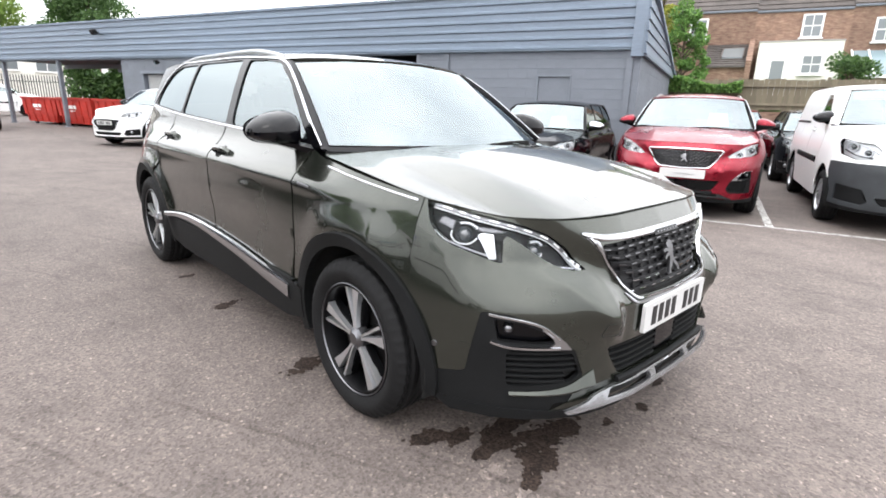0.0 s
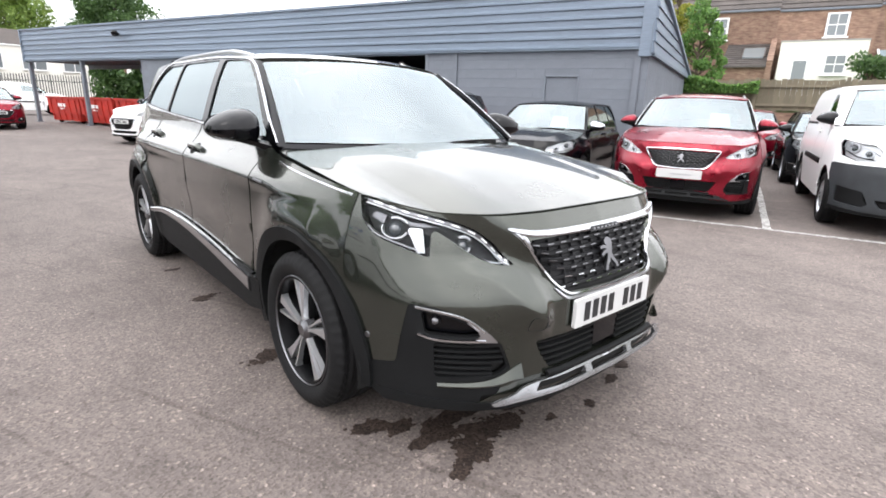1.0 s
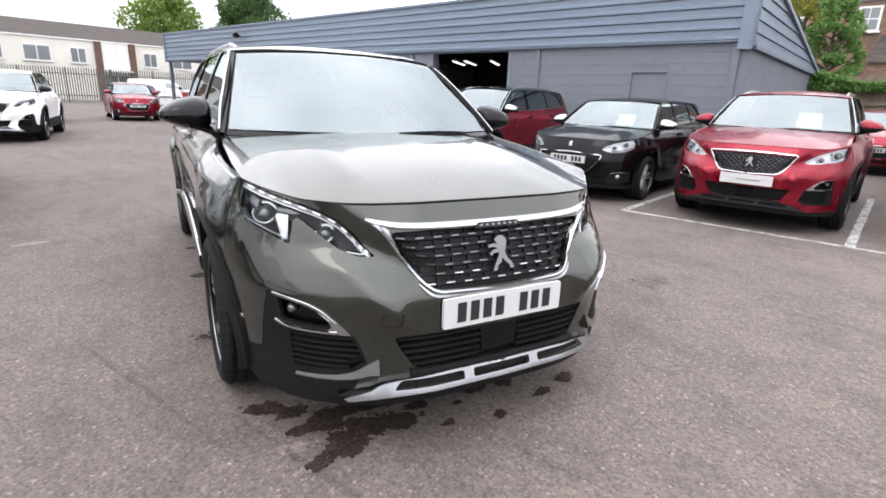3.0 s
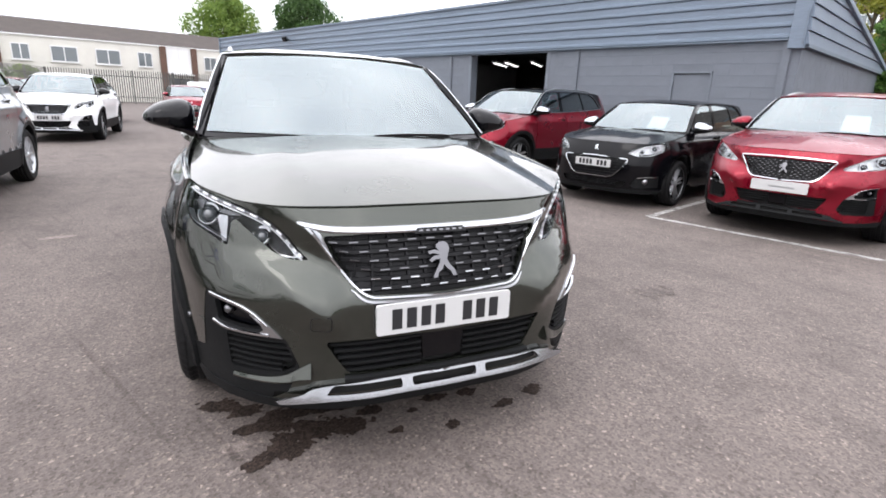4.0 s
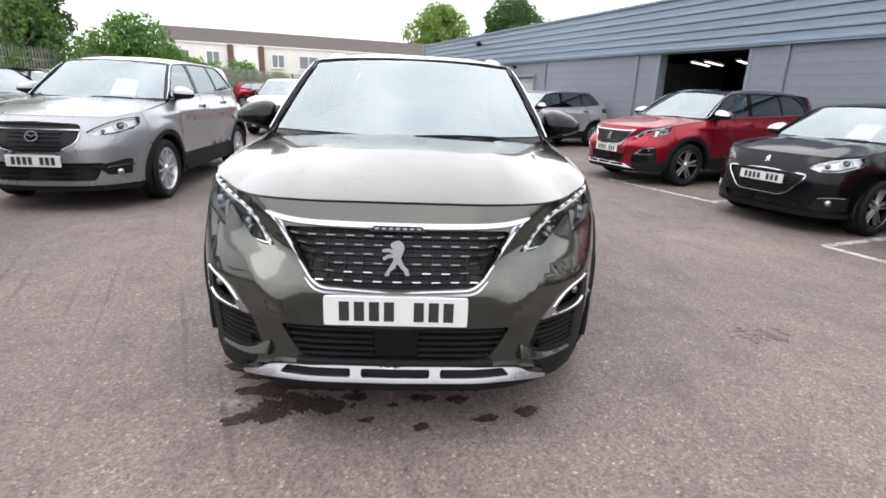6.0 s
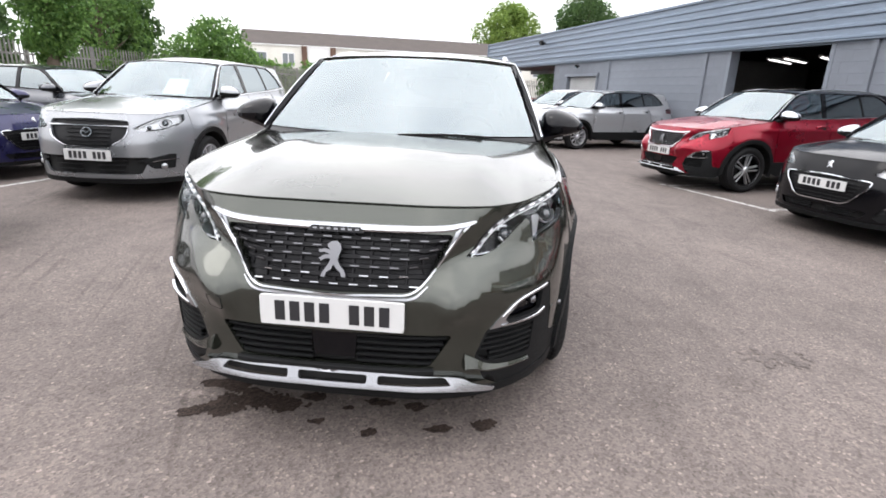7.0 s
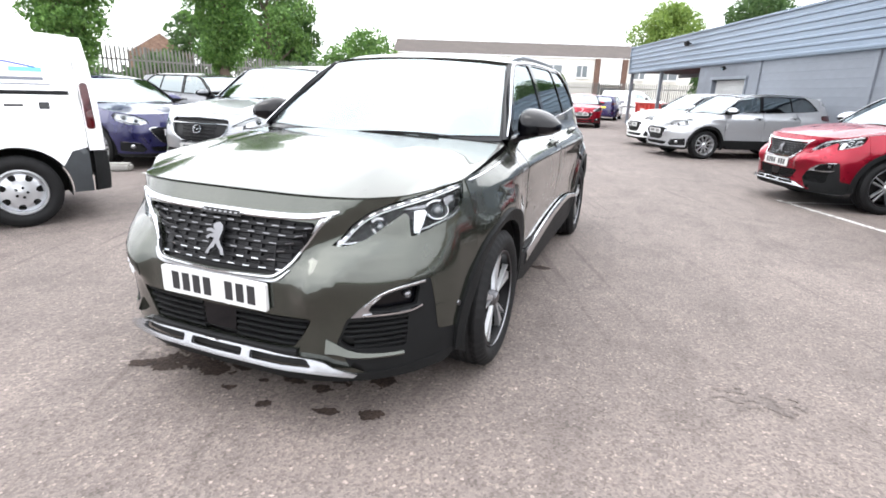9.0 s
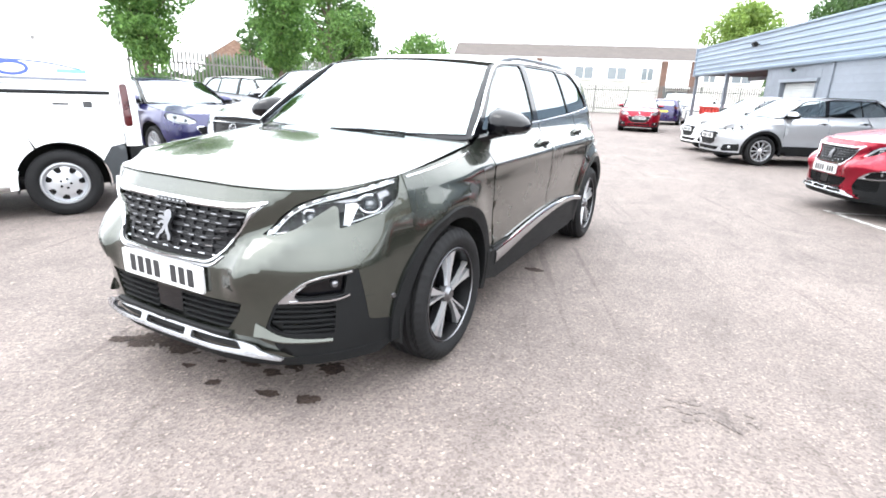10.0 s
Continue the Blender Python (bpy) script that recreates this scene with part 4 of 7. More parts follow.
def front_end(root, face, body, coat, front, fine, plate, style, cladding, st):
    """Bumper skin with the openings of grille, lamps and intakes, and what sits in them."""
    hero = style == "hero"
    top = [(a, .9345 + (.05 * max(0, (abs(a) - .7) / .195) ** 1.2 if abs(a) > .7 else 0)) for a in np.linspace(.890, -.890, 31)]
    out = [(-.8945, .66), (-.893, .60), (-.880, .52), (-.866, .40), (-.872, .27), (-.60, .255), (0, .25), (.60, .255), (.872, .27), (.866, .40), (.880, .52), (.893, .60), (.8945, .66), (.8945, .9)] + top + [(-.8945, .9)]
    small = front in ("small_grille", "oval_grille", "van_grille")
    if small:
        grille = rounded([(-.50, .715), (0, .735), (.50, .715), (.47, .64), (.33, .47), (.25, .435), (-.25, .435), (-.33, .47), (-.47, .64)], .04)
        if front == "oval_grille":
            grille = rounded([(-.46, .87), (0, .885), (.46, .87), (.42, .70), (.24, .60), (-.24, .60), (-.42, .70)], .06)
        if front == "van_grille":
            grille = rounded([(-.34, .86), (0, .87), (.34, .86), (.28, .74), (-.28, .74)], .04)
        lamp = [(.866, .962), (.80, .948), (.66, .92), (.52, .86), (.47, .80), (.60, .76), (.75, .775), (.86, .84), (.878, .915)]
        if front == "van_grille":
            lamp = [(.866, .962), (.78, .946), (.6, .922), (.52, .86), (.56, .76), (.72, .75), (.85, .80), (.878, .915)]
        if front == "oval_grille":
            lamp = [(.872, .938), (.80, .928), (.68, .893), (.56, .835), (.485, .795), (.53, .772), (.62, .762), (.74, .778), (.82, .815), (.866, .87)]
        low = rounded([(-.52, .39), (.52, .39), (.46, .31), (-.46, .31)], .03) if front != "oval_grille" else rounded([(-.62, .50), (.62, .50), (.54, .32), (-.54, .32)], .04)
        holes_low = [low]
    else:
        grille = rounded([(-.428, .85), (0, .858), (.428, .85), (.40, .80), (.315, .675), (.27, .652), (0, .645), (-.27, .652), (-.315, .675), (-.40, .80)], .02)
        lamp = [(.886, .983), (.83, .965), (.78, .948), (.715, .930), (.655, .912), (.59, .884), (.53, .838), (.49, .790), (.463, .763), (.52, .765), (.575, .785), (.62, .818), (.665, .853), (.700, .878), (.712, .868), (.716, .79), (.73, .792), (.785, .818), (.835, .842), (.862, .868), (.875, .91)]
        if front == "bar_grille":
            lamp = [(.884, .970), (.80, .948), (.66, .895), (.54, .83), (.478, .785), (.52, .775), (.62, .780), (.75, .795), (.84, .825), (.872, .90)]
        low = rounded([(-.43, .498), (0, .492), (.43, .498), (.40, .44), (.355, .37), (0, .36), (-.355, .37), (-.40, .44)], .02)
        holes_low = [low]
    lamps = [rounded([(s * a, z) for a, z in lamp], .007, 3) for s in (-1, 1)]
    # dark outer corners with the side intakes
    corner = {}
    for s in (-1, 1):
        corner[s] = rounded([(s * a, z) for a, z in ([(.79, .635), (.735, .632), (.655, .602), (.575, .515), (.548, .50), (.515, .40), (.56, .30), (.62, .262), (.862, .275), (.862, .38), (.815, .40)] if front == "wide_grille" else [(.77, .618), (.735, .622), (.655, .598), (.575, .515), (.548, .50), (.515, .40), (.56, .345), (.80, .345), (.785, .45)] if front == "bar_grille" else [(.80, .525), (.76, .53), (.62, .49), (.50, .465), (.57, .44), (.64, .375), (.79, .375)] if front == "oval_grille" else [(.83, .49), (.62, .46), (.56, .34), (.62, .30), (.84, .32)])], .012, 3)
    out_holes = [grille, *holes_low, *lamps, corner[-1], corner[1]]
    if front == "van_grille":
        # dark bumper below, painted panel above
        skin("nose_panel", face, [(-.893, .72), (.893, .72), (.893, .9)] + top + [(-.893, .9)], [grille, *lamps], st, body, root)
        lo = [(-.893, .715), (-.893, .60), (-.880, .52), (-.866, .40), (-.872, .27), (-.60, .255), (0, .25), (.60, .255), (.872, .27), (.866, .40), (.880, .52), (.893, .60), (.893, .715)]
        skin("front_bumper", face, lo, [*holes_low, corner[-1], corner[1]], st, M["plastic_grey"], root, .02, .012)
    else:
        skin("front_bumper", face, out, out_holes, st, body, root, .025)
    skin("front_core", face, [(-.86, .28), (.86, .28), (.88, .62), (.87, .95), (-.87, .95), (-.88, .62)], [], .1, M["void"], root, 0, -.07)

    # grille
    g = skin("grille", face, grille, [], .08, M["grille_black"], root, 0, -.028)
    if front == "wide_grille":
        rows = 6
        for r in range(rows):
            z = .672 + r * .0315
            wide = .30 + .115 * (z - .66) / .18
            for k in range(-7, 8):
                x = (k + (.5 if r % 2 else 0.0)) * .0715
                if abs(x) > wide - .008 or (abs(x) < .058 and .69 < z < .81):
                    continue
                skin("grille_dash", face, [(x - .0165, z - .0020), (x + .0165, z - .0020), (x + .0155, z + .0020), (x - .0155, z + .0020)], [], .2, M["chrome" if r < 2 else "badge_grey"], g, .006, -.010)
            if hero or fine > .5:
                ribbon("grille_bar", face, [(x, z + .0) for x in np.linspace(-wide, wide, 13)], .020, .010, M["grille_black"], g, False, -.026)
        for k in range(13):
            x = -.39 + k * .065
            zz = .66 + max(0, (abs(x) - .29)) * 1.45
            ribbon("grille_web", face, [(x, zz), (x * .99, .75), (x, .848)], .010, .008, M["grille_black"], g, False, -.026)
        edge = [(-.488, .886), (-.45, .855), (-.405, .80), (-.32, .675), (-.275, .644), (0, .636), (.275, .644), (.32, .675), (.405, .80), (.45, .855), (.488, .886)]
        ribbon("grille_surround", face, [p for p in rounded(edge, .03, 5, False)], .011, .012, M["chrome"], root, False, -.002)
        crown = [(-.506, .892), (-.455, .878), (-.38, .868), (-.2, .862), (0, .861), (.2, .862), (.38, .868), (.455, .878), (.506, .892)]
        ribbon("grille_crown", face, spline(crown, 4), .027, .012, M["chrome"], root, False, .0, taper=lambda t: .30 + .70 * math.sin(math.pi * t) ** .28)
        for s in (-1, 1):
            skin("grille_corner", face, [(s * a, z) for a, z in ((.503, .890), (.455, .872), (.434, .858), (.405, .808), (.412, .804), (.455, .850))], [], .03, M["satin"], root, .006, .002)
            ribbon("grille_skirt", face, [(s * a, z) for a, z in spline([(.0, .6255), (.20, .628), (.285, .635), (.335, .672)], 5)], .012, .006, M["satin"], root, False, .0, taper=lambda t: 1.0 if t < .8 else 1 - 3 * (t - .8))
        if hero:
            box_pts = [(-.105, .842), (.105, .842), (.09, .860), (-.09, .860)]
            skin("bonnet_lettering", face, box_pts, [], .05, M["gloss_black"], root, .004, .014, "dark strip with unreadable raised letters")
            for k in range(7):
                x = -.078 + k * .026
                skin("letter_bar", face, [(x - .007, .848), (x + .007, .848), (x + .007, .8535), (x - .007, .8535)], [], .05, M["badge_grey"], root, .002, .0165)
        badge(root, face, 0, .752, .118, .008, M["badge_grey"])
    elif front == "bar_grille":
        for r in range(6):
            z = .672 + r * .0315
            wide = .30 + .115 * (z - .66) / .18
            ribbon("grille_bar", face, [(x, z) for x in np.linspace(-wide, wide, 11)], .010, .010, M["grille_black"], g, False, -.022)
        for k in range(11):
            x = -.36 + k * .072
            ribbon("grille_web", face, [(x, .66 + max(0, (abs(x) - .29)) * 1.45), (x, .848)], .006, .010, M["grille_black"], g, False, -.020)
        for r in range(9):
            z = .668 + r * .0205
            wide = .295 + .115 * (z - .66) / .18
            for k in range(15):
                x = (k - 7 + (.5 if r % 2 else 0)) * .054
                if abs(x) < wide and not (abs(x) < .06 and .70 < z < .82):
                    skin("grille_stud", face, [(x - .009, z), (x, z - .004), (x + .009, z), (x, z + .004)], [], .2, M["badge_grey"], g, .004, -.008)
        edge = [(-.45, .858), (-.405, .80), (-.32, .675), (-.275, .644), (0, .636), (.275, .644), (.32, .675), (.405, .80), (.45, .858), (.2, .868), (-.2, .868)]
        ribbon("grille_surround", face, rounded(edge, .03, 4), .018, .012, M["chrome"], root, True, -.002)
        badge(root, face, 0, .76, .10, .006, M["badge_grey"])
    else:
        lo_, hi_ = min(p[1] for p in grille), max(p[1] for p in grille)
        n = 7
        for r in range(n):
            z = lo_ + (hi_ - lo_) * (r + .6) / n
            wide = (.20 + .10 * (z - lo_) / (hi_ - lo_)) * (1.45 if front == "small_grille" else 1)
            ribbon("grille_bar", face, [(x, z) for x in np.linspace(-wide, wide, 9)], .010, .010, M["grille_black"], g, False, -.022)
        ribbon("grille_surround", face, grille[::2] if front != "oval_grille" else [p for p in grille if p[1] < .83], .018, .012, M["chrome"], root, front != "oval_grille", -.002)
        if front == "oval_grille":
            ringp = [(.058 * c, .745 + .045 * s_) for c, s_ in arc(0, 0, 1, 0, 360, 24)[:-1]]
            ribbon("badge", face, ringp, .012, .014, M["chrome"], root, True, .0, "plain chrome maker's ring")
            ribbon("badge_wing", face, [(-.052, .755), (-.02, .755), (0, .735), (.02, .755), (.052, .755)], .010, .012, M["chrome"], root, False, .0)
        else:
            badge(root, face, 0, .85 if front == "small_grille" else .90, .075, .006, M["chrome"])

    # headlamps
    for s, lp in zip((-1, 1), lamps):
        h = skin("headlamp", face, lp, [], .04, M["lamp_dark"] if front == "wide_grille" else M["lamp_mid"], root, 0, -.045, "clear headlamp with dark housing")
        skin("lamp_cover", face, lp, [], .04, M["lens"], h, 0, -.001).visible_shadow = False
        if front == "bar_grille":
            for (a, z), r in (((.79, .875), .036), ((.645, .825), .026)):
                p, n = normal_of(face, s * a, z, CORE)
                bm = bmesh.new()
                bmesh.ops.create_uvsphere(bm, u_segments=16, v_segments=8, radius=r)
                bm.transform(Matrix.Translation(p - n * .036))
                pj = part("projector", bm, M["lens_ball"], h)
                ribbon("projector_ring", face, [(s * (a + r * 1.25 * c), z + r * 1.25 * q) for c, q in arc(0, 0, 1, 0, 360, 16)[:-1]], .008, .012, M["reflector"], pj, True, -.034)
            ribbon("lamp_bezel", face, [(s * a, z) for a, z in spline([(.868, .945), (.79, .928), (.66, .878), (.55, .818), (.51, .79)], 4)], .012, .012, M["drl"], h, False, -.03)
            ribbon("lamp_bezel", face, [(s * a, z) for a, z in spline([(.85, .85), (.74, .812), (.60, .795)], 4)], .014, .012, M["reflector"], h, False, -.035)
        elif not small:
            guide = [(s * a, z) for a, z in [(.874, .968), (.825, .950), (.775, .933), (.71, .915), (.65, .896), (.588, .868), (.538, .826), (.506, .790), (.484, .773)]]
            ribbon("light_guide", face, spline(guide, 3), .015, .010, M["badge_grey"], h, False, -.014, label="frosted daytime light guide")
            ribbon("guide_edge", face, spline([(x, z - .009) for x, z in guide], 3), .004, .010, M["drl"], h, False, -.010)
            for k in range(11):
                t = (k + .5) / 11
                x0, z0 = spline(guide, 11)[int(t * 87)]
                x1, z1 = spline(guide, 11)[int(t * 87) + 4]
                ribbon("guide_tooth", face, [(x0, z0 + .001), (x1, z1 + .001)], .008, .008, M["drl"], h, False, -.005)
            ribbon("tip_edge", face, [(s * a, z) for a, z in spline([(.484, .773), (.515, .772), (.55, .778)], 3)], .004, .010, M["chrome"], h, False, -.012)
            ribbon("lamp_bezel", face, [(s * a, z) for a, z in spline([(.868, .885), (.845, .855), (.79, .828), (.735, .805)], 4)], .005, .014, M["satin"], h, False, -.022)
            for (a, z), r in (((.806, .880), .030), ((.622, .832), .023)):
                p, n = normal_of(face, s * a, z, CORE)
                bm = bmesh.new()
                bmesh.ops.create_uvsphere(bm, u_segments=20, v_segments=12, radius=r)
                bm.transform(Matrix.Translation(p - n * .032))
                pj = part("projector", bm, M["lens_ball"], h)
                ribbon("projector_ring", face, [(s * (a + r * 1.12 * c), z + r * 1.12 * q) for c, q in arc(0, 0, 1, 200, 380, 12)], .006, .010, M["reflector"], pj, False, -.026)
                ribbon("projector_brow", face, [(s * (a + r * 1.3 * c), z + r * 1.3 * q) for c, q in arc(0, 0, 1, 70, 150, 6)], .010, .010, M["satin"], pj, False, -.030)
            skin("lamp_reflector", face, [(s * a, z) for a, z in ((.729, .802), (.747, .800), (.772, .876), (.765, .886), (.736, .884))], [], .02, M["reflector"], h, .012, -.018)
            skin("lamp_divider", face, [(s * a, z) for a, z in ((.713, .800), (.727, .800), (.732, .888), (.70, .882))], [], .02, M["lamp_dark"], h, .012, -.010)
            skin("lamp_step", face, [(s * a, z) for a, z in ((.700, .893), (.735, .902), (.77, .905), (.77, .893), (.735, .890))], [], .02, M["badge_grey"], h, .008, -.024)
            skin("lamp_step", face, [(s * a, z) for a, z in ((.838, .895), (.868, .918), (.862, .938), (.834, .925))], [], .02, M["badge_grey"], h, .008, -.030)
        else:
            for (a, z), r in ((((.76, .855), .036), ((.625, .805), .020)) if front == "oval_grille" else (((.785, .885), .034), ((.645, .835), .028))):
                p, n = normal_of(face, s * a, z, CORE)
                bm = bmesh.new()
                bmesh.ops.create_uvsphere(bm, u_segments=16, v_segments=8, radius=r)
                bm.transform(Matrix.Translation(p - n * .038))
                pj = part("projector", bm, M["lens_ball"], h)
                ribbon("projector_ring", face, [(s * (a + r * 1.3 * c), z + r * 1.3 * q) for c, q in arc(0, 0, 1, 0, 360, 16)[:-1]], .010, .012, M["reflector"], pj, True, -.036)
            ribbon("lamp_bezel", face, [(s * a, z) for a, z in spline([(.855, .945), (.76, .925), (.64, .885), (.55, .835)] if front != "oval_grille" else [(.85, .925), (.76, .905), (.64, .860), (.54, .81)], 4)], .014, .012, M["drl"], h, False, -.03)
            ribbon("lamp_bezel", face, [(s * a, z) for a, z in spline([(.84, .85), (.74, .80), (.60, .785)] if front != "oval_grille" else [(.84, .845), (.74, .795), (.60, .778)], 4)], .012, .012, M["lamp_dark"], h, False, -.035)

    # corner intakes and fog lamps
    for s in (-1, 1):
        c = corner[s]
        if not small:
            fogp = rounded([(s * a, z) for a, z in [(.765, .612), (.70, .598), (.655, .576), (.622, .548), (.618, .532), (.66, .526), (.755, .532)]], .01, 3)
            inl = rounded([(s * a, z) for a, z in [(.735, .50), (.60, .498), (.555, .49), (.525, .405), (.56, .375), (.735, .362)]], .015, 3)
            skin("corner_panel", face, c, [fogp, inl], st * .8, M["plastic"], root, .02, -.002)
            fr = skin("fog_recess", face, fogp, [], .06, M["gloss_black"], root, 0, -.03)
            skin("intake_back", face, inl, [], .06, M["void"], root, 0, -.035)
            for k in range(6):
                z = .378 + k * .022
                x0 = .735
                x1 = .54 if z > .41 else .575
                ribbon("intake_slat", face, [(s * a, z) for a in np.linspace(x1, x0, 6)], .012, .016, M["plastic"], root, False, -.022)
            ribbon("fog_trim", face, [(s * a, z) for a, z in spline([(.775, .626), (.70, .612), (.65, .590), (.605, .548)], 4)], .011, .009, M["chrome"], root, False, -.002)
            ribbon("fog_trim", face, [(s * a, z) for a, z in spline([(.768, .530), (.735, .516), (.67, .513), (.60, .514)], 4)], .012, .010, M["chrome"], root, False, -.002)
            skin("fog_trim_corner", face, [(s * a, z) for a, z in [(.562, .506), (.582, .532), (.612, .562), (.648, .590), (.655, .582), (.624, .552), (.616, .532), (.628, .520), (.60, .508)]], [], .015, M["satin"], root, .012, .004)
            p, n = normal_of(face, s * .735, .575, CORE)
            bm = bmesh.new()
            bmesh.ops.create_uvsphere(bm, u_segments=14, v_segments=8, radius=.018)
            bm.transform(Matrix.Translation(p - n * .022))
            part("fog_lamp", bm, M["badge_grey"], root)
            if hero:
                lip = spline([(.728, .338), (.66, .341), (.60, .347), (.555, .358), (.515, .378), (.478, .392)], 5)
                vs, fs = [], []
                for k, (a, z) in enumerate(lip):
                    t = k / (len(lip) - 1)
                    w = .010 + .040 * t * t
                    p, n = normal_of(face, s * a, z + w / 2, CORE)
                    q = normal_of(face, s * a, z - w / 2, CORE)[0]
                    ahead = Vector((n.x, n.y, 0)).normalized()
                    vs += [p - ahead * .004, p + ahead * .004, q + ahead * (.010 + .016 * t * t), q + ahead * (.006 + .013 * t * t) - Vector((0, 0, .008)), q - ahead * .006 - Vector((0, 0, .012))]
                for k in range(len(lip) - 1):
                    for e in range(5):
                        fs.append((5 * k + e, 5 * k + (e + 1) % 5, 5 * k + 5 + (e + 1) % 5, 5 * k + 5 + e))
                fs += [(0, 1, 2, 3, 4), tuple(5 * len(lip) - 5 + e for e in range(5))]
                bm = bmesh.new()
                bm.from_mesh(mesh_of(vs, fs, []))
                bmesh.ops.recalc_face_normals(bm, faces=bm.faces)
                part("corner_lip", bm, body, root)
        else:
            skin("corner_panel", face, c, [], st, M["plastic"], root, .02, -.004)
            if front != "van_grille":
                p, n = normal_of(face, s * .72, .40, CORE)
                bm = bmesh.new()
                bmesh.ops.create_uvsphere(bm, u_segments=14, v_segments=8, radius=.04)
                bm.transform(Matrix.Translation(p - n * .025))
                part("fog_lamp", bm, M["satin"], root)
                ribbon("fog_trim", face, [(s * .81, .475), (s * .70, .468), (s * .63, .452)], .014, .012, M["chrome"], root, False, .0)

    if hero:
        for s in (-1, 1):
            ring = arc(s * .815, .50, .012, 0, 360, 14)[:-1]
            skin("parking_sensor", face, ring, [], .02, body, root, .002, .002)
        sq = rounded([(-.475, .545), (-.41, .545), (-.41, .60), (-.475, .60)], .012, 3)
        for a in (-.86, .86):
            p, n = normal_of(face, a, .482, CORE)
            bm = bmesh.new()
            bmesh.ops.create_cone(bm, cap_ends=True, segments=16, radius1=.012, radius2=.0105, depth=.006)
            bm.transform(Matrix.Translation(p + n * .001) @ n.to_track_quat("Z", "Y").to_matrix().to_4x4())
            part("parking_sensor", bm, M["badge_grey"], root)
        ribbon("tow_cover_line", face, sq, .003, .001, M["void"], root, True, -.0004)
    # lower intake and skid plate
    skin("lower_intake", face, low, [], .08, M["void"], root, 0, -.04)
    zs = [min(p[1] for p in low), max(p[1] for p in low)]
    n = 5 if not small else 3
    for k in range(n):
        z = zs[0] + (zs[1] - zs[0]) * (k + .7) / (n + .4)
        wide = .36 + .06 * (z - zs[0]) / (zs[1] - zs[0])
        for s in (-1, 1):
            ribbon("intake_slat", face, [(s * a, z) for a in np.linspace(.085, wide, 6)], .012, .018, M["plastic"], root, False, -.026)
    if not small:
        mid = [(-.085, .492), (.085, .492), (.076, .388), (-.076, .388)]
        ribbon("intake_lip", face, [(x, .3545) for x in np.linspace(-.37, .37, 13)], .022, .014, M["plastic"], root, False, .006)
        skin("sensor_panel", face, mid, [], .06, M["gloss_black"], root, .01, -.012)
        sk_out = spline([(-.60, .278), (-.52, .302), (-.42, .332), (0, .345), (.42, .332), (.52, .302), (.60, .278)], 6)
        sk_low = spline([(.59, .268), (.42, .284), (0, .286), (-.42, .284), (-.59, .268)], 6)
        slots = [rounded([(a, .302), (b, .302), (b - (.03 if b > .2 else 0), .332), (a + (.03 if a < -.2 else 0), .332)], .010) for a, b in ((-.44, -.17), (-.13, .13), (.17, .44))]
        skin("skid_backing", face, [(-.44, .297), (.44, .297), (.41, .330), (-.41, .330)], [], .08, M["void"], root, 0, .002)
        jut = lambda a, z: face(a, z) + Vector((0, -.42 * max(0.0, .352 - z), 0))
        skin("skid_plate", jut, sk_out + sk_low, slots, .04, M["skid"] if front == "wide_grille" else M["plastic"], root, .02, .016)
        skin("bumper_lip", face, [(-.872, .278), (-.6, .262), (0, .30), (.6, .262), (.872, .278), (.84, .225), (0, .225), (-.84, .225)], [], .08, M["plastic"], root, .03, .004)
    else:
        skin("bumper_lip", face, [(-.872, .278), (0, .27), (.872, .278), (.84, .22), (0, .22), (-.84, .22)], [], .08, M["plastic"], root, .03, .004)

    # number plate
    pz = {"wide_grille": (.512, .623), "bar_grille": (.512, .623), "small_grille": (.575, .686), "oval_grille": (.46, .571), "van_grille": (.50, .611)}[front]
    flat = lambda a, z: Vector((a, face(0, .57).y - .016 + (.0 if not small else .0), z * (face(0, .57).z / .57)))
    if plate:
        pl = skin("number_plate", flat, rounded([(-.26, pz[0]), (.26, pz[0]), (.26, pz[1]), (-.26, pz[1])], .008, 2), [], .3, M["plate_white"], root, .014, .0, "white front plate with dark bars" if plate == "bars" else "blank white dealer plate")
        if plate == "bars":
            bars(pl, flat, -.205, .215, pz[0] + .018, pz[1] - .018, lift=.0015)
        elif plate == "blank":
            skin("plate_bar", flat, [(-.1, pz[0] + .045), (.14, pz[0] + .045), (.14, pz[0] + .055), (-.1, pz[0] + .055)], [], .3, M["satin"], pl, .001, .0015)


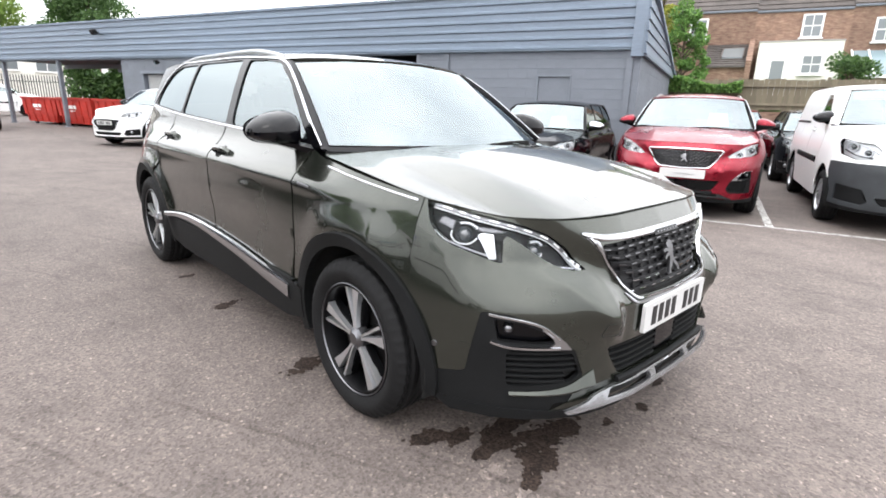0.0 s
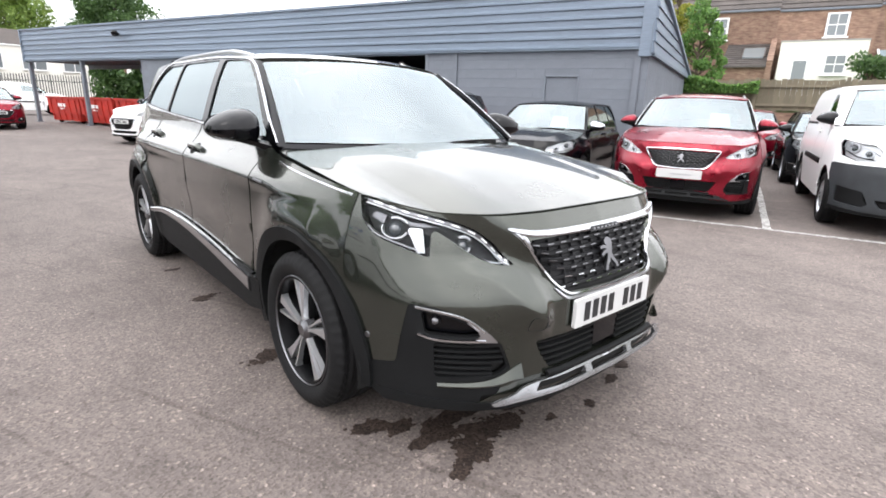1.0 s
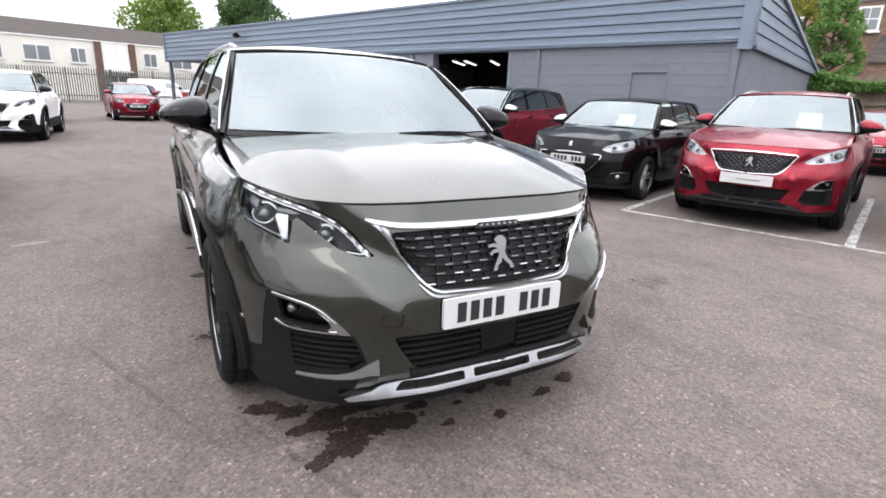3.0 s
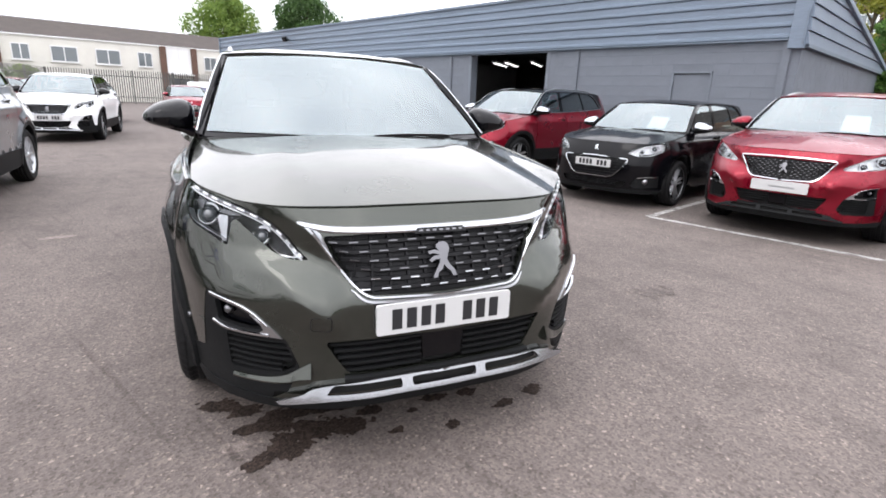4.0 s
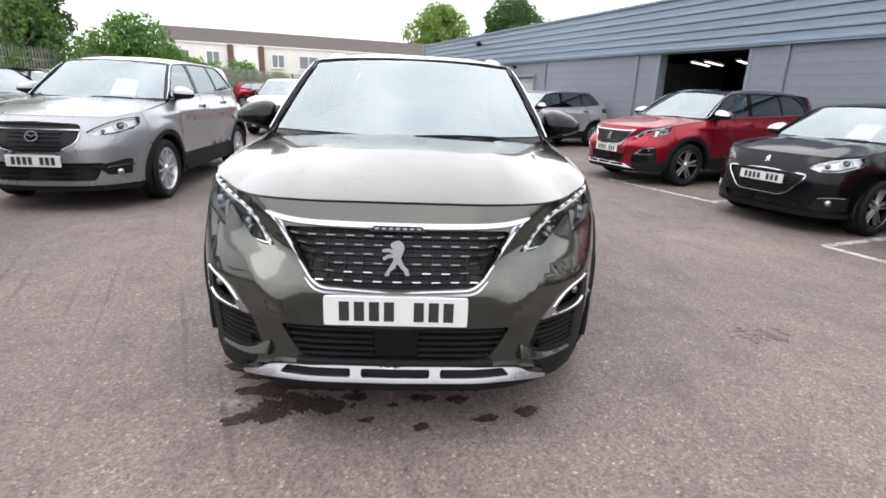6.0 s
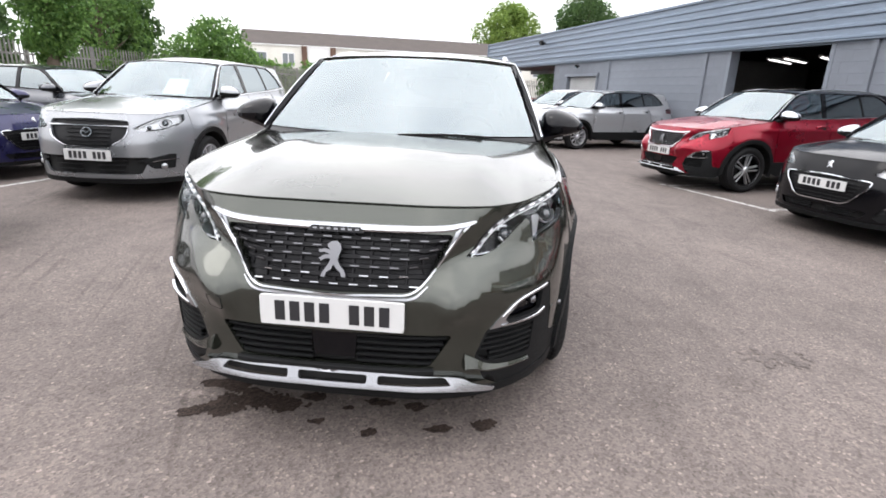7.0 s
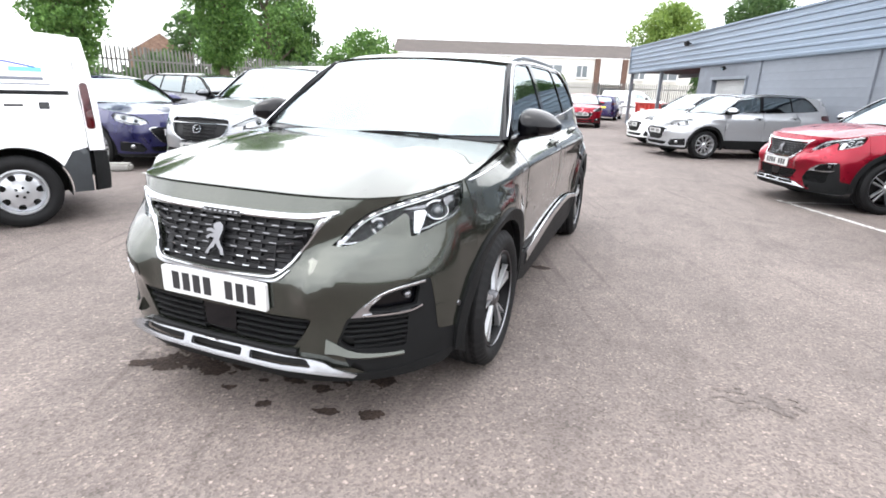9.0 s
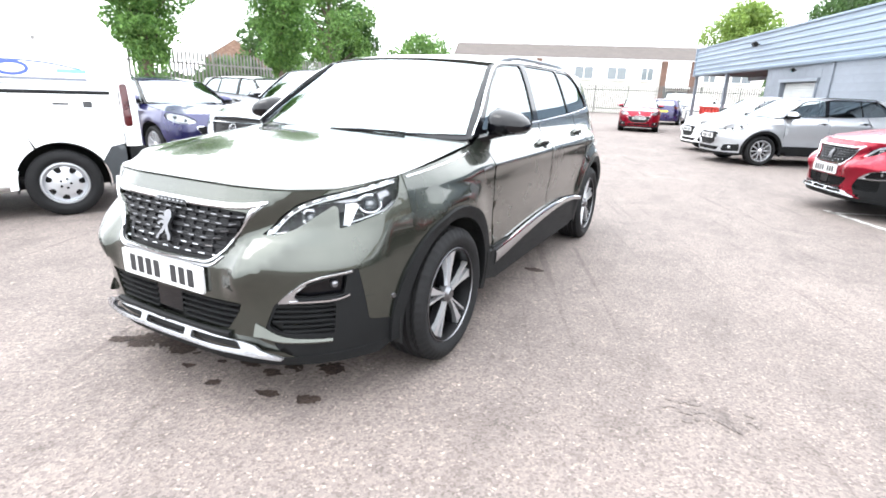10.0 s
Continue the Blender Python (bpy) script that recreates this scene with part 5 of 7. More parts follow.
# ---------------------------------------------------------------- ground
def asphalt_material(name="worn_grey_asphalt", tone=1.0):
    m = material(name, (0.16, 0.15, 0.14), 0.86)
    big = texture(m, "ShaderNodeTexNoise", 0.35, 6.0, 0.6)
    mid = texture(m, "ShaderNodeTexNoise", 2.6, 8.0, 0.7)
    stone = texture(m, "ShaderNodeTexVoronoi", 95.0)
    fine = texture(m, "ShaderNodeTexNoise", 180.0, 4.0, 0.7)
    base = ramped(m, big.outputs["Fac"], [(0.3, (0.103 * tone, 0.0855 * tone, 0.0795 * tone)), (0.7, (0.149 * tone, 0.1245 * tone, 0.116 * tone))])
    wear = ramped(m, mid.outputs["Fac"], [(0.32, (0.72, 0.71, 0.70)), (0.5, (1.0, 1.0, 1.0)), (0.72, (1.16, 1.15, 1.13))])
    col = mixed(m, 0.8, base, wear, "MULTIPLY")
    chips = ramped(m, stone.outputs["Color"], [(0.1, (0.5, 0.49, 0.47)), (0.5, (0.95, 0.94, 0.92)), (0.85, (1.2, 1.18, 1.15)), (1.0, (2.5, 2.45, 2.35))])
    col = mixed(m, 0.85, col, chips, "MULTIPLY")
    spk = ramped(m, fine.outputs["Fac"], [(0.3, (0.7, 0.7, 0.7)), (0.7, (1.3, 1.3, 1.3))])
    col = mixed(m, 0.6, col, spk, "MULTIPLY")
    # dark tracked dirt in long faint streaks, and pale scattered grit
    streak = texture(m, "ShaderNodeTexNoise", 1.6, 6.0, 0.7, (2.2, .5, 1))
    col = mixed(m, 0.7, col, ramped(m, streak.outputs["Fac"], [(0.36, (0.78, 0.77, 0.77)), (0.48, (1.0, 1.0, 1.0)), (0.75, (1.08, 1.07, 1.06))]), "MULTIPLY")
    grit = texture(m, "ShaderNodeTexVoronoi", 58.0)
    col = mixed(m, 0.7, col, ramped(m, grit.outputs["Color"], [(0.0, (0.72, 0.71, 0.70)), (0.3, (0.98, 0.98, 0.98)), (0.8, (1.03, 1.02, 1.0)), (1.0, (1.7, 1.66, 1.6))]), "MULTIPLY")
    # long thin scuffs
    n_, l_ = m.node_tree.nodes, m.node_tree.links
    c_, mp_ = n_.new("ShaderNodeTexCoord"), n_.new("ShaderNodeMapping")
    mp_.vector_type = "TEXTURE"
    mp_.inputs["Rotation"].default_value = (0, 0, radians(-66.5))
    mp_.inputs["Scale"].default_value = (3.4, .10, 1.0)
    sc_ = n_.new("ShaderNodeTexNoise")
    sc_.inputs["Scale"].default_value, sc_.inputs["Detail"].default_value = 1.3, 3.0
    l_.new(c_.outputs["Object"], mp_.inputs["Vector"])
    l_.new(mp_.outputs["Vector"], sc_.inputs["Vector"])
    col = mixed(m, 0.8, col, ramped(m, sc_.outputs["Fac"], [(0.31, (0.66, 0.65, 0.64)), (0.39, (1.0, 1.0, 1.0)), (0.9, (1.0, 1.0, 1.0))]), "MULTIPLY")
    m.node_tree.links.new(col, bsdf(m).inputs["Base Color"])
    bump(m, stone.outputs["Distance"], 0.5, 0.004)
    return m


M["asphalt"] = asphalt_material()
M["grass"] = surface("rough_grass", (0.07, 0.11, 0.035), 0.95, 0.4, 1.5, 40.0, 0.5)


def sheet(name, x0, y0, x1, y1, z, mat, n=24):
    vs, fs = [], []
    for j in range(n + 1):
        for i in range(n + 1):
            vs.append(Vector((x0 + (x1 - x0) * i / n, y0 + (y1 - y0) * j / n, z)))
    for j in range(n):
        for i in range(n):
            a = j * (n + 1) + i
            fs.append((a, a + 1, a + n + 2, a + n + 1))
    return part(name, mesh_of(vs, fs, []), mat)


tagged(sheet("ground", -300, -300, 300, 300, 0, M["asphalt"]), "worn pinkish-grey asphalt yard with dark patches", "ground", kind="structure")

m = material("worn_white_road_paint", (0.7, 0.7, 0.68), 0.8)
wear = texture(m, "ShaderNodeTexNoise", 9.0, 8.0, 0.75)
grit = texture(m, "ShaderNodeTexVoronoi", 120.0)
c = ramped(m, wear.outputs["Fac"], [(0.40, (0.15, 0.14, 0.13)), (0.56, (0.50, 0.49, 0.47))])
c = mixed(m, 0.5, c, ramped(m, grit.outputs["Color"], [(0.1, (0.6, 0.6, 0.6)), (0.9, (1.1, 1.1, 1.1))]), "MULTIPLY")
m.node_tree.links.new(c, bsdf(m).inputs["Base Color"])
M["road_paint"] = m

m = material("wet_oily_stain", (0.05, 0.035, 0.028), 0.8, 0.0, 0.0, 0.15)
s_ = texture(m, "ShaderNodeTexVoronoi", 120.0)
t_ = texture(m, "ShaderNodeTexNoise", 14.0, 5.0)
c = ramped(m, s_.outputs["Color"], [(0.1, (0.014, 0.010, 0.009)), (0.9, (0.052, 0.038, 0.031))])
c = mixed(m, 0.7, c, ramped(m, t_.outputs["Fac"], [(0.3, (0.6, 0.6, 0.6)), (0.7, (1.5, 1.45, 1.4))]), "MULTIPLY")
m.node_tree.links.new(c, bsdf(m).inputs["Base Color"])
bump(m, s_.outputs["Distance"], 0.4, 0.004)
M["wet"] = m
M["patch"] = asphalt_material("darker_tar_patch", 0.84)
# lighter asphalt, for a pale mark and for painted sky sheen on wet ground
M["pale"] = asphalt_material("pale_mark_and_puddle_sheen", 1.6)


def painted_line(x0, y0, x1, y1, w=0.09):
    p, q = Vector((x0, y0, 0)), Vector((x1, y1, 0))
    d = q - p
    s = Vector((-d.y, d.x, 0)).normalized() * w / 2
    n = max(2, int(d.length / 0.12))
    rng = random.Random(int(x0 * 100 + y0 * 10))
    vs, fs = [], []
    for k in range(n + 1):
        c = p + d * k / n
        j0, j1 = rng.uniform(.85, 1.1), rng.uniform(.85, 1.1)
        vs += [c + s * j0 + Vector((0, 0, .003)), c - s * j1 + Vector((0, 0, .003))]
    for k in range(n):
        fs.append((2 * k, 2 * k + 1, 2 * k + 3, 2 * k + 2))
    ob = part("bay_line", mesh_of(vs, fs, []), M["road_paint"])
    return tagged(ob, "worn white painted parking bay line on asphalt", "road marking", "parking bay lines")


for a in ((4.12, 2.22, 6.4, 3.08), (4.12, 2.22, 5.0, -.04), (5.0, .06, 8.9, 1.5), (5.0, -.04, 5.9, -2.4), (3.35, 6.05, 5.4, 6.85), (3.3, 6.2, 4.2, 4.35), (4.2, 4.45, 4.9, 4.7), (-5.5, 3.2, -5.35, 4.1), (-5.35, 4.1, -5.1, 4.6)):
    painted_line(*a)


def blot(name, cx, cy, rx, ry, seed, mat, label, category, rot=0.0, z=.004, rough=.35, lobes=5):
    """A thin mark of uneven outline on the ground."""
    rng = random.Random(seed)
    ph = [rng.uniform(0, 6.28) for _ in range(lobes)]
    am = [rng.uniform(.4, 1.0) * rough / (k + 1) ** .6 for k in range(lobes)]
    pts = []
    for k in range(56):
        a = 2 * math.pi * k / 56
        r = 1 + sum(am[j] * math.sin((j + 2) * a * (1 + j % 2) + ph[j]) for j in range(lobes)) + rng.uniform(-.05, .05)
        r = max(.25, r)
        x, y = rx * r * math.cos(a), ry * r * math.sin(a)
        pts.append((cx + x * math.cos(rot) - y * math.sin(rot), cy + x * math.sin(rot) + y * math.cos(rot)))
    V, T = fill(pts, (), .08)
    ob = part(name, mesh_of([Vector((a, b, z)) for a, b in V], [tuple(t) for t in T.tolist()], []), mat)
    if (ob.data.polygons[0].normal.z < 0):
        ob.data.flip_normals()
    return tagged(ob, label, category)


STAINS = [(-.80, -.35, .10, .045, -.35), (-.68, -.43, .08, .045, .2), (-.70, -.56, .06, .04, 0), (-.58, -.58, .11, .055, -.2), (-.45, -.65, .17, .085, .1), (-.29, -.68, .10, .06, .2), (-.55, -.745, .13, .045, .15),
          (-.67, -.79, .075, .03, .25), (-.20, -.60, .06, .035, 0), (-.40, -.50, .24, .06, 0), (-.08, -.50, .22, .05, 0), (.18, -.50, .18, .05, 0), (-.12, -.77, .04, .028, .3), (.11, -.81, .045, .034, .5),
          (.38, -.75, .065, .03, .2), (.57, -.69, .06, .036, .4), (.27, -.61, .05, .036, .2), (.49, -.42, .09, .055, .3), (.09, -.60, .06, .036, 0), (-.02, -.66, .03, .02, .4)]


def seep(name, spots, seed, label, cell=.009, mat="wet"):
    """A wet mark as an uneven spread of small patches that follow the stones."""
    x0, x1 = min(p[0] - 2 * p[2] - .05 for p in spots), max(p[0] + 2 * p[2] + .05 for p in spots)
    y0, y1 = min(p[1] - 2 * p[3] - .12 for p in spots), max(p[1] + 2 * p[3] + .12 for p in spots)
    at, fs = {}, []

    def corner(i, j):
        return at.setdefault((i, j), len(at))

    for j in range(int((y1 - y0) / cell)):
        for i in range(int((x1 - x0) / cell)):
            x, y = x0 + (i + .5) * cell, y0 + (j + .5) * cell
            v = 0.0
            for px, py, rx, ry, r in spots:
                dx, dy = x - px, y - py
                u, w = dx * math.cos(r) + dy * math.sin(r), dy * math.cos(r) - dx * math.sin(r)
                v = max(v, math.exp(-(u / rx) ** 2 - (w / ry) ** 2))
            if v < .08:
                continue
            q = Vector((x * 9 + seed, y * 9, 0))
            k = v + .36 * noise.noise(q) + .30 * noise.noise(q * 2.7) + .34 * noise.noise(q * 7.5)
            if k > .44:
                fs.append((corner(i, j), corner(i + 1, j), corner(i + 1, j + 1), corner(i, j + 1)))
    vs = [Vector((x0 + i * cell, y0 + j * cell, .0035)) for i, j in at]
    # the stepped rim is drawn smooth
    count = {}
    for f in fs:
        for k in range(4):
            e = tuple(sorted((f[k], f[(k + 1) % 4])))
            count[e] = count.get(e, 0) + 1
    near = {}
    for (a, b), n in count.items():
        if n == 1:
            near.setdefault(a, []).append(b)
            near.setdefault(b, []).append(a)
    moved = {a: (vs[a] + sum((vs[b] for b in bs), Vector())) / (1 + len(bs)) for a, bs in near.items()}
    for a, p in moved.items():
        vs[a] = p
    return tagged(part(name, mesh_of(vs, fs, []), M[mat]), label, "stain", kind="stuff")


seep("water_stain", STAINS, 3.3, "dark wet stain dripped on the asphalt under the car's nose")
seep("water_stain", [(-.87, 1.56, .10, .045, .3), (-.87, .50, .12, .06, .2), (-.88, 2.3, .07, .035, 0)], 8.1, "small dark wet stains on the asphalt beside the sill")
seep("water_stain", [(.83, 1.60, .11, .045, .2)], 5.7, "small dark wet stain on the asphalt beside the sill")
bits = random.Random(4)
seep("tar_patch", [(2.12 + bits.gauss(0, .085), .13 + bits.gauss(0, .05), bits.uniform(.008, .026), bits.uniform(.008, .02), bits.uniform(0, 3)) for _ in range(90)], 1.7, "darker worn patch in the asphalt", .008, "patch")
# the two marks by the nose paint sky reflected in a puddle
for k, (x, y, rx, ry) in enumerate(((-2.05, 2.9, .14, .05), (-.74, -.66, .06, .035), (-.72, -.80, .05, .02))):
    blot("pale_mark", x, y, rx, ry, 100 + k, M["pale"], "pale mark on the asphalt; by the car's nose a painted puddle reflection", "mark", .2, .003, .15)


# ---------------------------------------------------------------- workshop building
BUILD = pose(9.0, 4.04, 0, 0, 0, 110.55)
M["block"] = surface("grey_painted_blockwork", (0.156, 0.173, 0.201), 0.75, 0.12, 1.2, 70.0, 0.35, random=0.02)
M["mortar"] = surface("painted_mortar", (0.146, 0.162, 0.188), 0.8, 0.12, 2.0, 70.0, 0.2)
M["clad"] = surface("blue_grey_steel_cladding", (0.165, 0.208, 0.265), 0.42, 0.10, 0.8, 30.0, 0.03, 0.0, stretch=(0.3, 1, 3))
M["clad_dark"] = surface("blue_grey_steel_trim", (0.145, 0.182, 0.228), 0.45, 0.10, 0.8, 30.0, 0.03)
M["steel"] = surface("painted_steel", (0.16, 0.18, 0.21), 0.5, 0.15, 2.0, 40.0, 0.05)
M["felt"] = surface("dark_roof_sheet", (0.09, 0.1, 0.11), 0.8, 0.2, 1.0, 30.0, 0.1)
# dark base colour carries the dimness of the workshop's interior
M["inside"] = surface("shade_toned_workshop_wall", (0.12, 0.12, 0.12), 0.85, 0.2, 1.0, 30.0, 0.1)
M["shutter"] = surface("pale_grey_shutter", (0.42, 0.43, 0.43), 0.5, 0.12, 2.0, 30.0, 0.05)


def placed(ob, m, label="", category="", kind="", group=""):
    ob.matrix_world = m
    return tagged(ob, label, category, group, kind)


GAR0, GAR1, GARH = 5.36, 8.13, 2.56
SH0, SH1, SHH = 14.1, 16.3, 2.02
DR0, DR1, DRH = 1.44, 2.25, 2.02
LEN, CAR0, DEEP = 25.6, 17.5, 9.0
holes = [[(GAR0, .0), (GAR1, .0), (GAR1, GARH), (GAR0, GARH)], [(SH0, 0), (SH1, 0), (SH1, SHH), (SH0, SHH)], [(DR0, 0), (DR1, 0), (DR1, DRH), (DR0, DRH)]]


def wall_piece(name, x0, x1, z0, z1, parent, mat, y0=-.22, y1=-.001):
    return box(name, (x1 - x0, y1 - y0, z1 - z0), ((x0 + x1) / 2, (y0 + y1) / 2, (z0 + z1) / 2), mat, parent, 0)


wall = placed(box("wall_front", (LEN - LEN + .01, .01, .01), (.2, -.15, .2), M["mortar"], None, 0), BUILD, "grey painted blockwork front wall of the workshop", "wall", "structure")
for x0, x1, z0, z1 in ((0, DR0, 0, 2.62), (DR0, DR1, DRH, 2.62), (DR1, GAR0, 0, 2.62), (GAR0, GAR1, GARH, 2.62), (GAR1, SH0, 0, 2.62), (SH0, SH1, SHH, 2.62), (SH1, CAR0, 0, 2.62)):
    wall_piece("wall_panel", x0, x1, z0, z1, wall, M["mortar"])
side = placed(box("wall_side", (.2, DEEP - .25, 2.5), (.1, -DEEP / 2 - .1, 1.25), M["mortar"], None, 0), BUILD, "grey painted blockwork gable wall", "wall", "structure")
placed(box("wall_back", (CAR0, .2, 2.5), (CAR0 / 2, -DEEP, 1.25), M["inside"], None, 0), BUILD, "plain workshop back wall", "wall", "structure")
placed(box("wall_inner", (.2, DEEP - .3, 2.6), (CAR0 - .1, -DEEP / 2 - .1, 1.3), M["block"], None, 0), BUILD, "grey wall between workshop and carport", "wall", "structure")
placed(box("wall_room", (.15, 6.0, 2.6), (3.6, -3.3, 1.3), M["inside"], None, 0), BUILD, "inner workshop wall, dimness put into its colour", "wall", "structure")
placed(box("wall_room", (.15, 6.0, 2.6), (11.5, -3.3, 1.3), M["inside"], None, 0), BUILD, "inner workshop wall, dimness put into its colour", "wall", "structure")


def roof_slab():
    bm = bmesh.new()
    pts = [(-.06, .02, 3.72), (LEN, .02, 3.72), (LEN, -DEEP, 2.62), (-.06, -DEEP, 2.62)]
    lo = [bm.verts.new(p) for p in pts]
    hi = [bm.verts.new((p[0], p[1], p[2] - .12)) for p in pts]
    bm.faces.new(lo)
    bm.faces.new(hi[::-1])
    for k in range(4):
        bm.faces.new((lo[k], hi[k], hi[(k + 1) % 4], lo[(k + 1) % 4]))
    bmesh.ops.recalc_face_normals(bm, faces=bm.faces)
    return part("roof", bm, M["felt"])


placed(roof_slab(), BUILD, "sheet roof sloping to the back", "roof", "structure")
placed(box("ceiling", (LEN - CAR0 - .1, DEEP - .4, .06), ((LEN + CAR0) / 2, -DEEP / 2, 2.58), M["felt"], None, 0), BUILD, "dark soffit under the roof", "ceiling", "structure")


def fascia():
    """Ribbed steel sheets along the front: one sheet a part."""
    root = placed(box("fascia", (LEN, .05, .08), (LEN / 2, -.02, 2.53), M["clad_dark"], None, .005), BUILD, "blue-grey ribbed steel fascia along the roof edge", "fascia", "structure")
    z0, z1, n = 2.56, 3.74, 6
    h = (z1 - z0) / n
    x = 0.12
    w = 4.246
    for s in range(6):
        prof = []
        for k in range(n):
            b = z0 + k * h
            prof += [(.045, b), (.085, b + .018), (.085, b + .06), (.052, b + .085), (.052, b + h - .004)]
        prof += [(.045, z1)]
        vs, fs = [], []
        for y, z in prof:
            vs += [Vector((x, y + .002 * (s % 2), z)), Vector((min(LEN, x + w), y + .002 * (s % 2), z))]
        for k in range(len(prof) - 1):
            fs.append((2 * k, 2 * k + 1, 2 * k + 3, 2 * k + 2))
        me = mesh_of(vs, fs, [], False)
        part("cladding_sheet", me, M["clad"], root)
        x += w
    box("capping", (LEN + .1, .16, .07), (LEN / 2, .03, 3.775), M["clad"], root, .012)
    box("backing", (LEN, .03, 1.2), (LEN / 2, .03, 3.15), M["clad_dark"], root, 0)
    box("corner_flashing", (.26, .06, 1.42), (.08, .085, 3.10), M["clad"], root, .006)
    box("end_flashing", (.06, .12, 1.3), (LEN, .05, 3.15), M["clad"], root, .006)
    box("drip_flashing", (LEN, .10, .03), (LEN / 2, .05, 2.545), M["clad_dark"], root, .004)
    # gable end: sheets under the falling roof edge
    g = placed(box("gable_fascia", (.06, DEEP, .07), (-.07, -DEEP / 2, 2.44), M["clad_dark"], None, .004), BUILD, "ribbed steel fascia on the gable, narrowing to the back", "fascia", "structure")
    n = 6
    for k in range(n):
        a, b = 2.46 + k * .22, 2.46 + (k + 1) * .22 - .012
        ya = -DEEP * min(1, max(0, (3.74 - a) / 1.28))
        yb = -DEEP * min(1, max(0, (3.74 - b) / 1.28))
        bm = bmesh.new()
        pts = [(.08, a), (.08, b), (yb, b), (ya, a)]
        if abs(yb) < .1:
            continue
        o = [bm.verts.new((-.10 + (.03 if z == b else 0), y, z)) for y, z in pts]
        i = [bm.verts.new((-.02, y, z)) for y, z in pts]
        bm.faces.new(o)
        for q in range(4):
            bm.faces.new((o[q], i[q], i[(q + 1) % 4], o[(q + 1) % 4]))
        bmesh.ops.recalc_face_normals(bm, faces=bm.faces)
        part("cladding_sheet", bm, M["clad"], g)
    P = [Vector((-.09, .1, 3.76)), Vector((-.09, -DEEP, 2.50))]
    strip("verge_flashing", P, [Vector((0, 0, 1))] * 2, .12, .10, M["clad"], g)
    box("gable_backing", (.03, DEEP * .55, .6), (-.02, -DEEP * .26, 2.75), M["clad_dark"], g, 0)
    return root


fascia()

# joinery and fixtures of the front
d = placed(box("door_1", (DR1 - DR0 - .08, .05, DRH - .04), ((DR0 + DR1) / 2, -.05, DRH / 2), M["block"], None, .004), BUILD, "flush steel door painted grey like the wall", "door", "structure")
box("door_lining", (.04, .10, DRH), (DR0 + .02, -.03, DRH / 2), M["steel"], d, .004)
box("door_lining", (.04, .10, DRH), (DR1 - .02, -.03, DRH / 2), M["steel"], d, .004)
box("door_lining", (DR1 - DR0, .10, .04), ((DR0 + DR1) / 2, -.03, DRH - .02), M["steel"], d, .004)
box("door_handle", (.03, .05, .12), (DR0 + .14, .0, 1.0), M["satin"], d, .01)
sh = placed(box("shutter_door", (SH1 - SH0 + .1, .03, SHH), ((SH0 + SH1) / 2, -.14, SHH / 2), M["steel"], None, 0), BUILD, "pale grey steel roller shutter, closed", "door", "structure")
for k in range(24):
    box("slat", (SH1 - SH0 - .1, .03, .078), ((SH0 + SH1) / 2, -.11, .045 + k * .083), M["shutter"], sh, .012)
for x in (SH0 - .02, SH1 + .02):
    box("guide", (.08, .06, SHH + .06), (x, .02, SHH / 2), M["steel"], sh, .005)
box("shutter_head", (SH1 - SH0 + .2, .10, .10), ((SH0 + SH1) / 2, .03, SHH + .05), M["steel"], sh, .005)
for x in (.22, 4.57, 8.85, 13.4):
    placed(box("downpipe" if x < 1 else "cover_strip", (.14 if x < 1 else .11, .05, 2.52), (x, .028, 1.26), M["block"], None, .01), BUILD, "grey painted vertical strip on the blockwork", "trim", "structure")
go = placed(box("door_2", (.10, .26, GARH), (GAR0 + .05, -.12, GARH / 2), M["steel"], None, .005), BUILD, "open workshop doorway with steel lining", "door", "structure")
box("lining", (.10, .26, GARH), (GAR1 - .05, -.12, GARH / 2), M["steel"], go, .005)
box("lintel", (GAR1 - GAR0 - .2, .26, .03), ((GAR0 + GAR1) / 2, -.12, GARH - .015), M["steel"], go, .005)

m = bpy.data.materials.new("lit_tube")
m.use_nodes = True
bsdf(m).inputs["Emission Color"].default_value = (1, 0.98, 0.94, 1)
bsdf(m).inputs["Emission Strength"].default_value = 3.0
M["tube"] = m
for k, (x, y) in enumerate(((9.85, -3.4), (9.38, -3.45), (8.43, -3.6))):
    tl = placed(box("tube_light", (.16, 2.0, .06), (x, y, 2.54), M["plate_white"], None, .01, rot=(0, 0, 27)), BUILD, "lit fluorescent tube on the workshop ceiling", "ceiling light", group="workshop tubes")
    box("tube", (.06, 1.9, .03), (x, y, 2.497), M["tube"], tl, .01, rot=(0, 0, 27))
    for e in (-.7, .7):
        box("hanger", (.02, .02, .12), (x - e * .454, y + e * .891, 2.63), M["steel"], tl, 0)
b_ = placed(box("workbench", (2.4, .6, .06), (6.6, -7.6, .92), M["satin"], None, .01), BUILD, "workbench along the dim workshop's back wall", "workbench")
for x in (5.5, 7.7):
    box("leg", (.06, .5, .9), (x, -7.6, .45), M["steel"], b_, .005)


def floodlight(x, z, s=1.0):
    root = empty("floodlight", BUILD @ pose(x, .09, z), "small black floodlight on the wall", "floodlight", "floodlights")
    box("arm", (.04 * s, .16 * s, .04 * s), (0, .07 * s, .02), M["plastic"], root, .008)
    box("housing", (.28 * s, .12 * s, .18 * s), (0, .18 * s, .02), M["plastic"], root, .02, rot=(-35, 0, 0))
    box("glass", (.24 * s, .02 * s, .14 * s), (0, .235 * s, -.02 * s), M["lens"], root, .005, rot=(-35, 0, 0))


floodlight(18.4, 3.38)
floodlight(15.3, 2.36, .7)

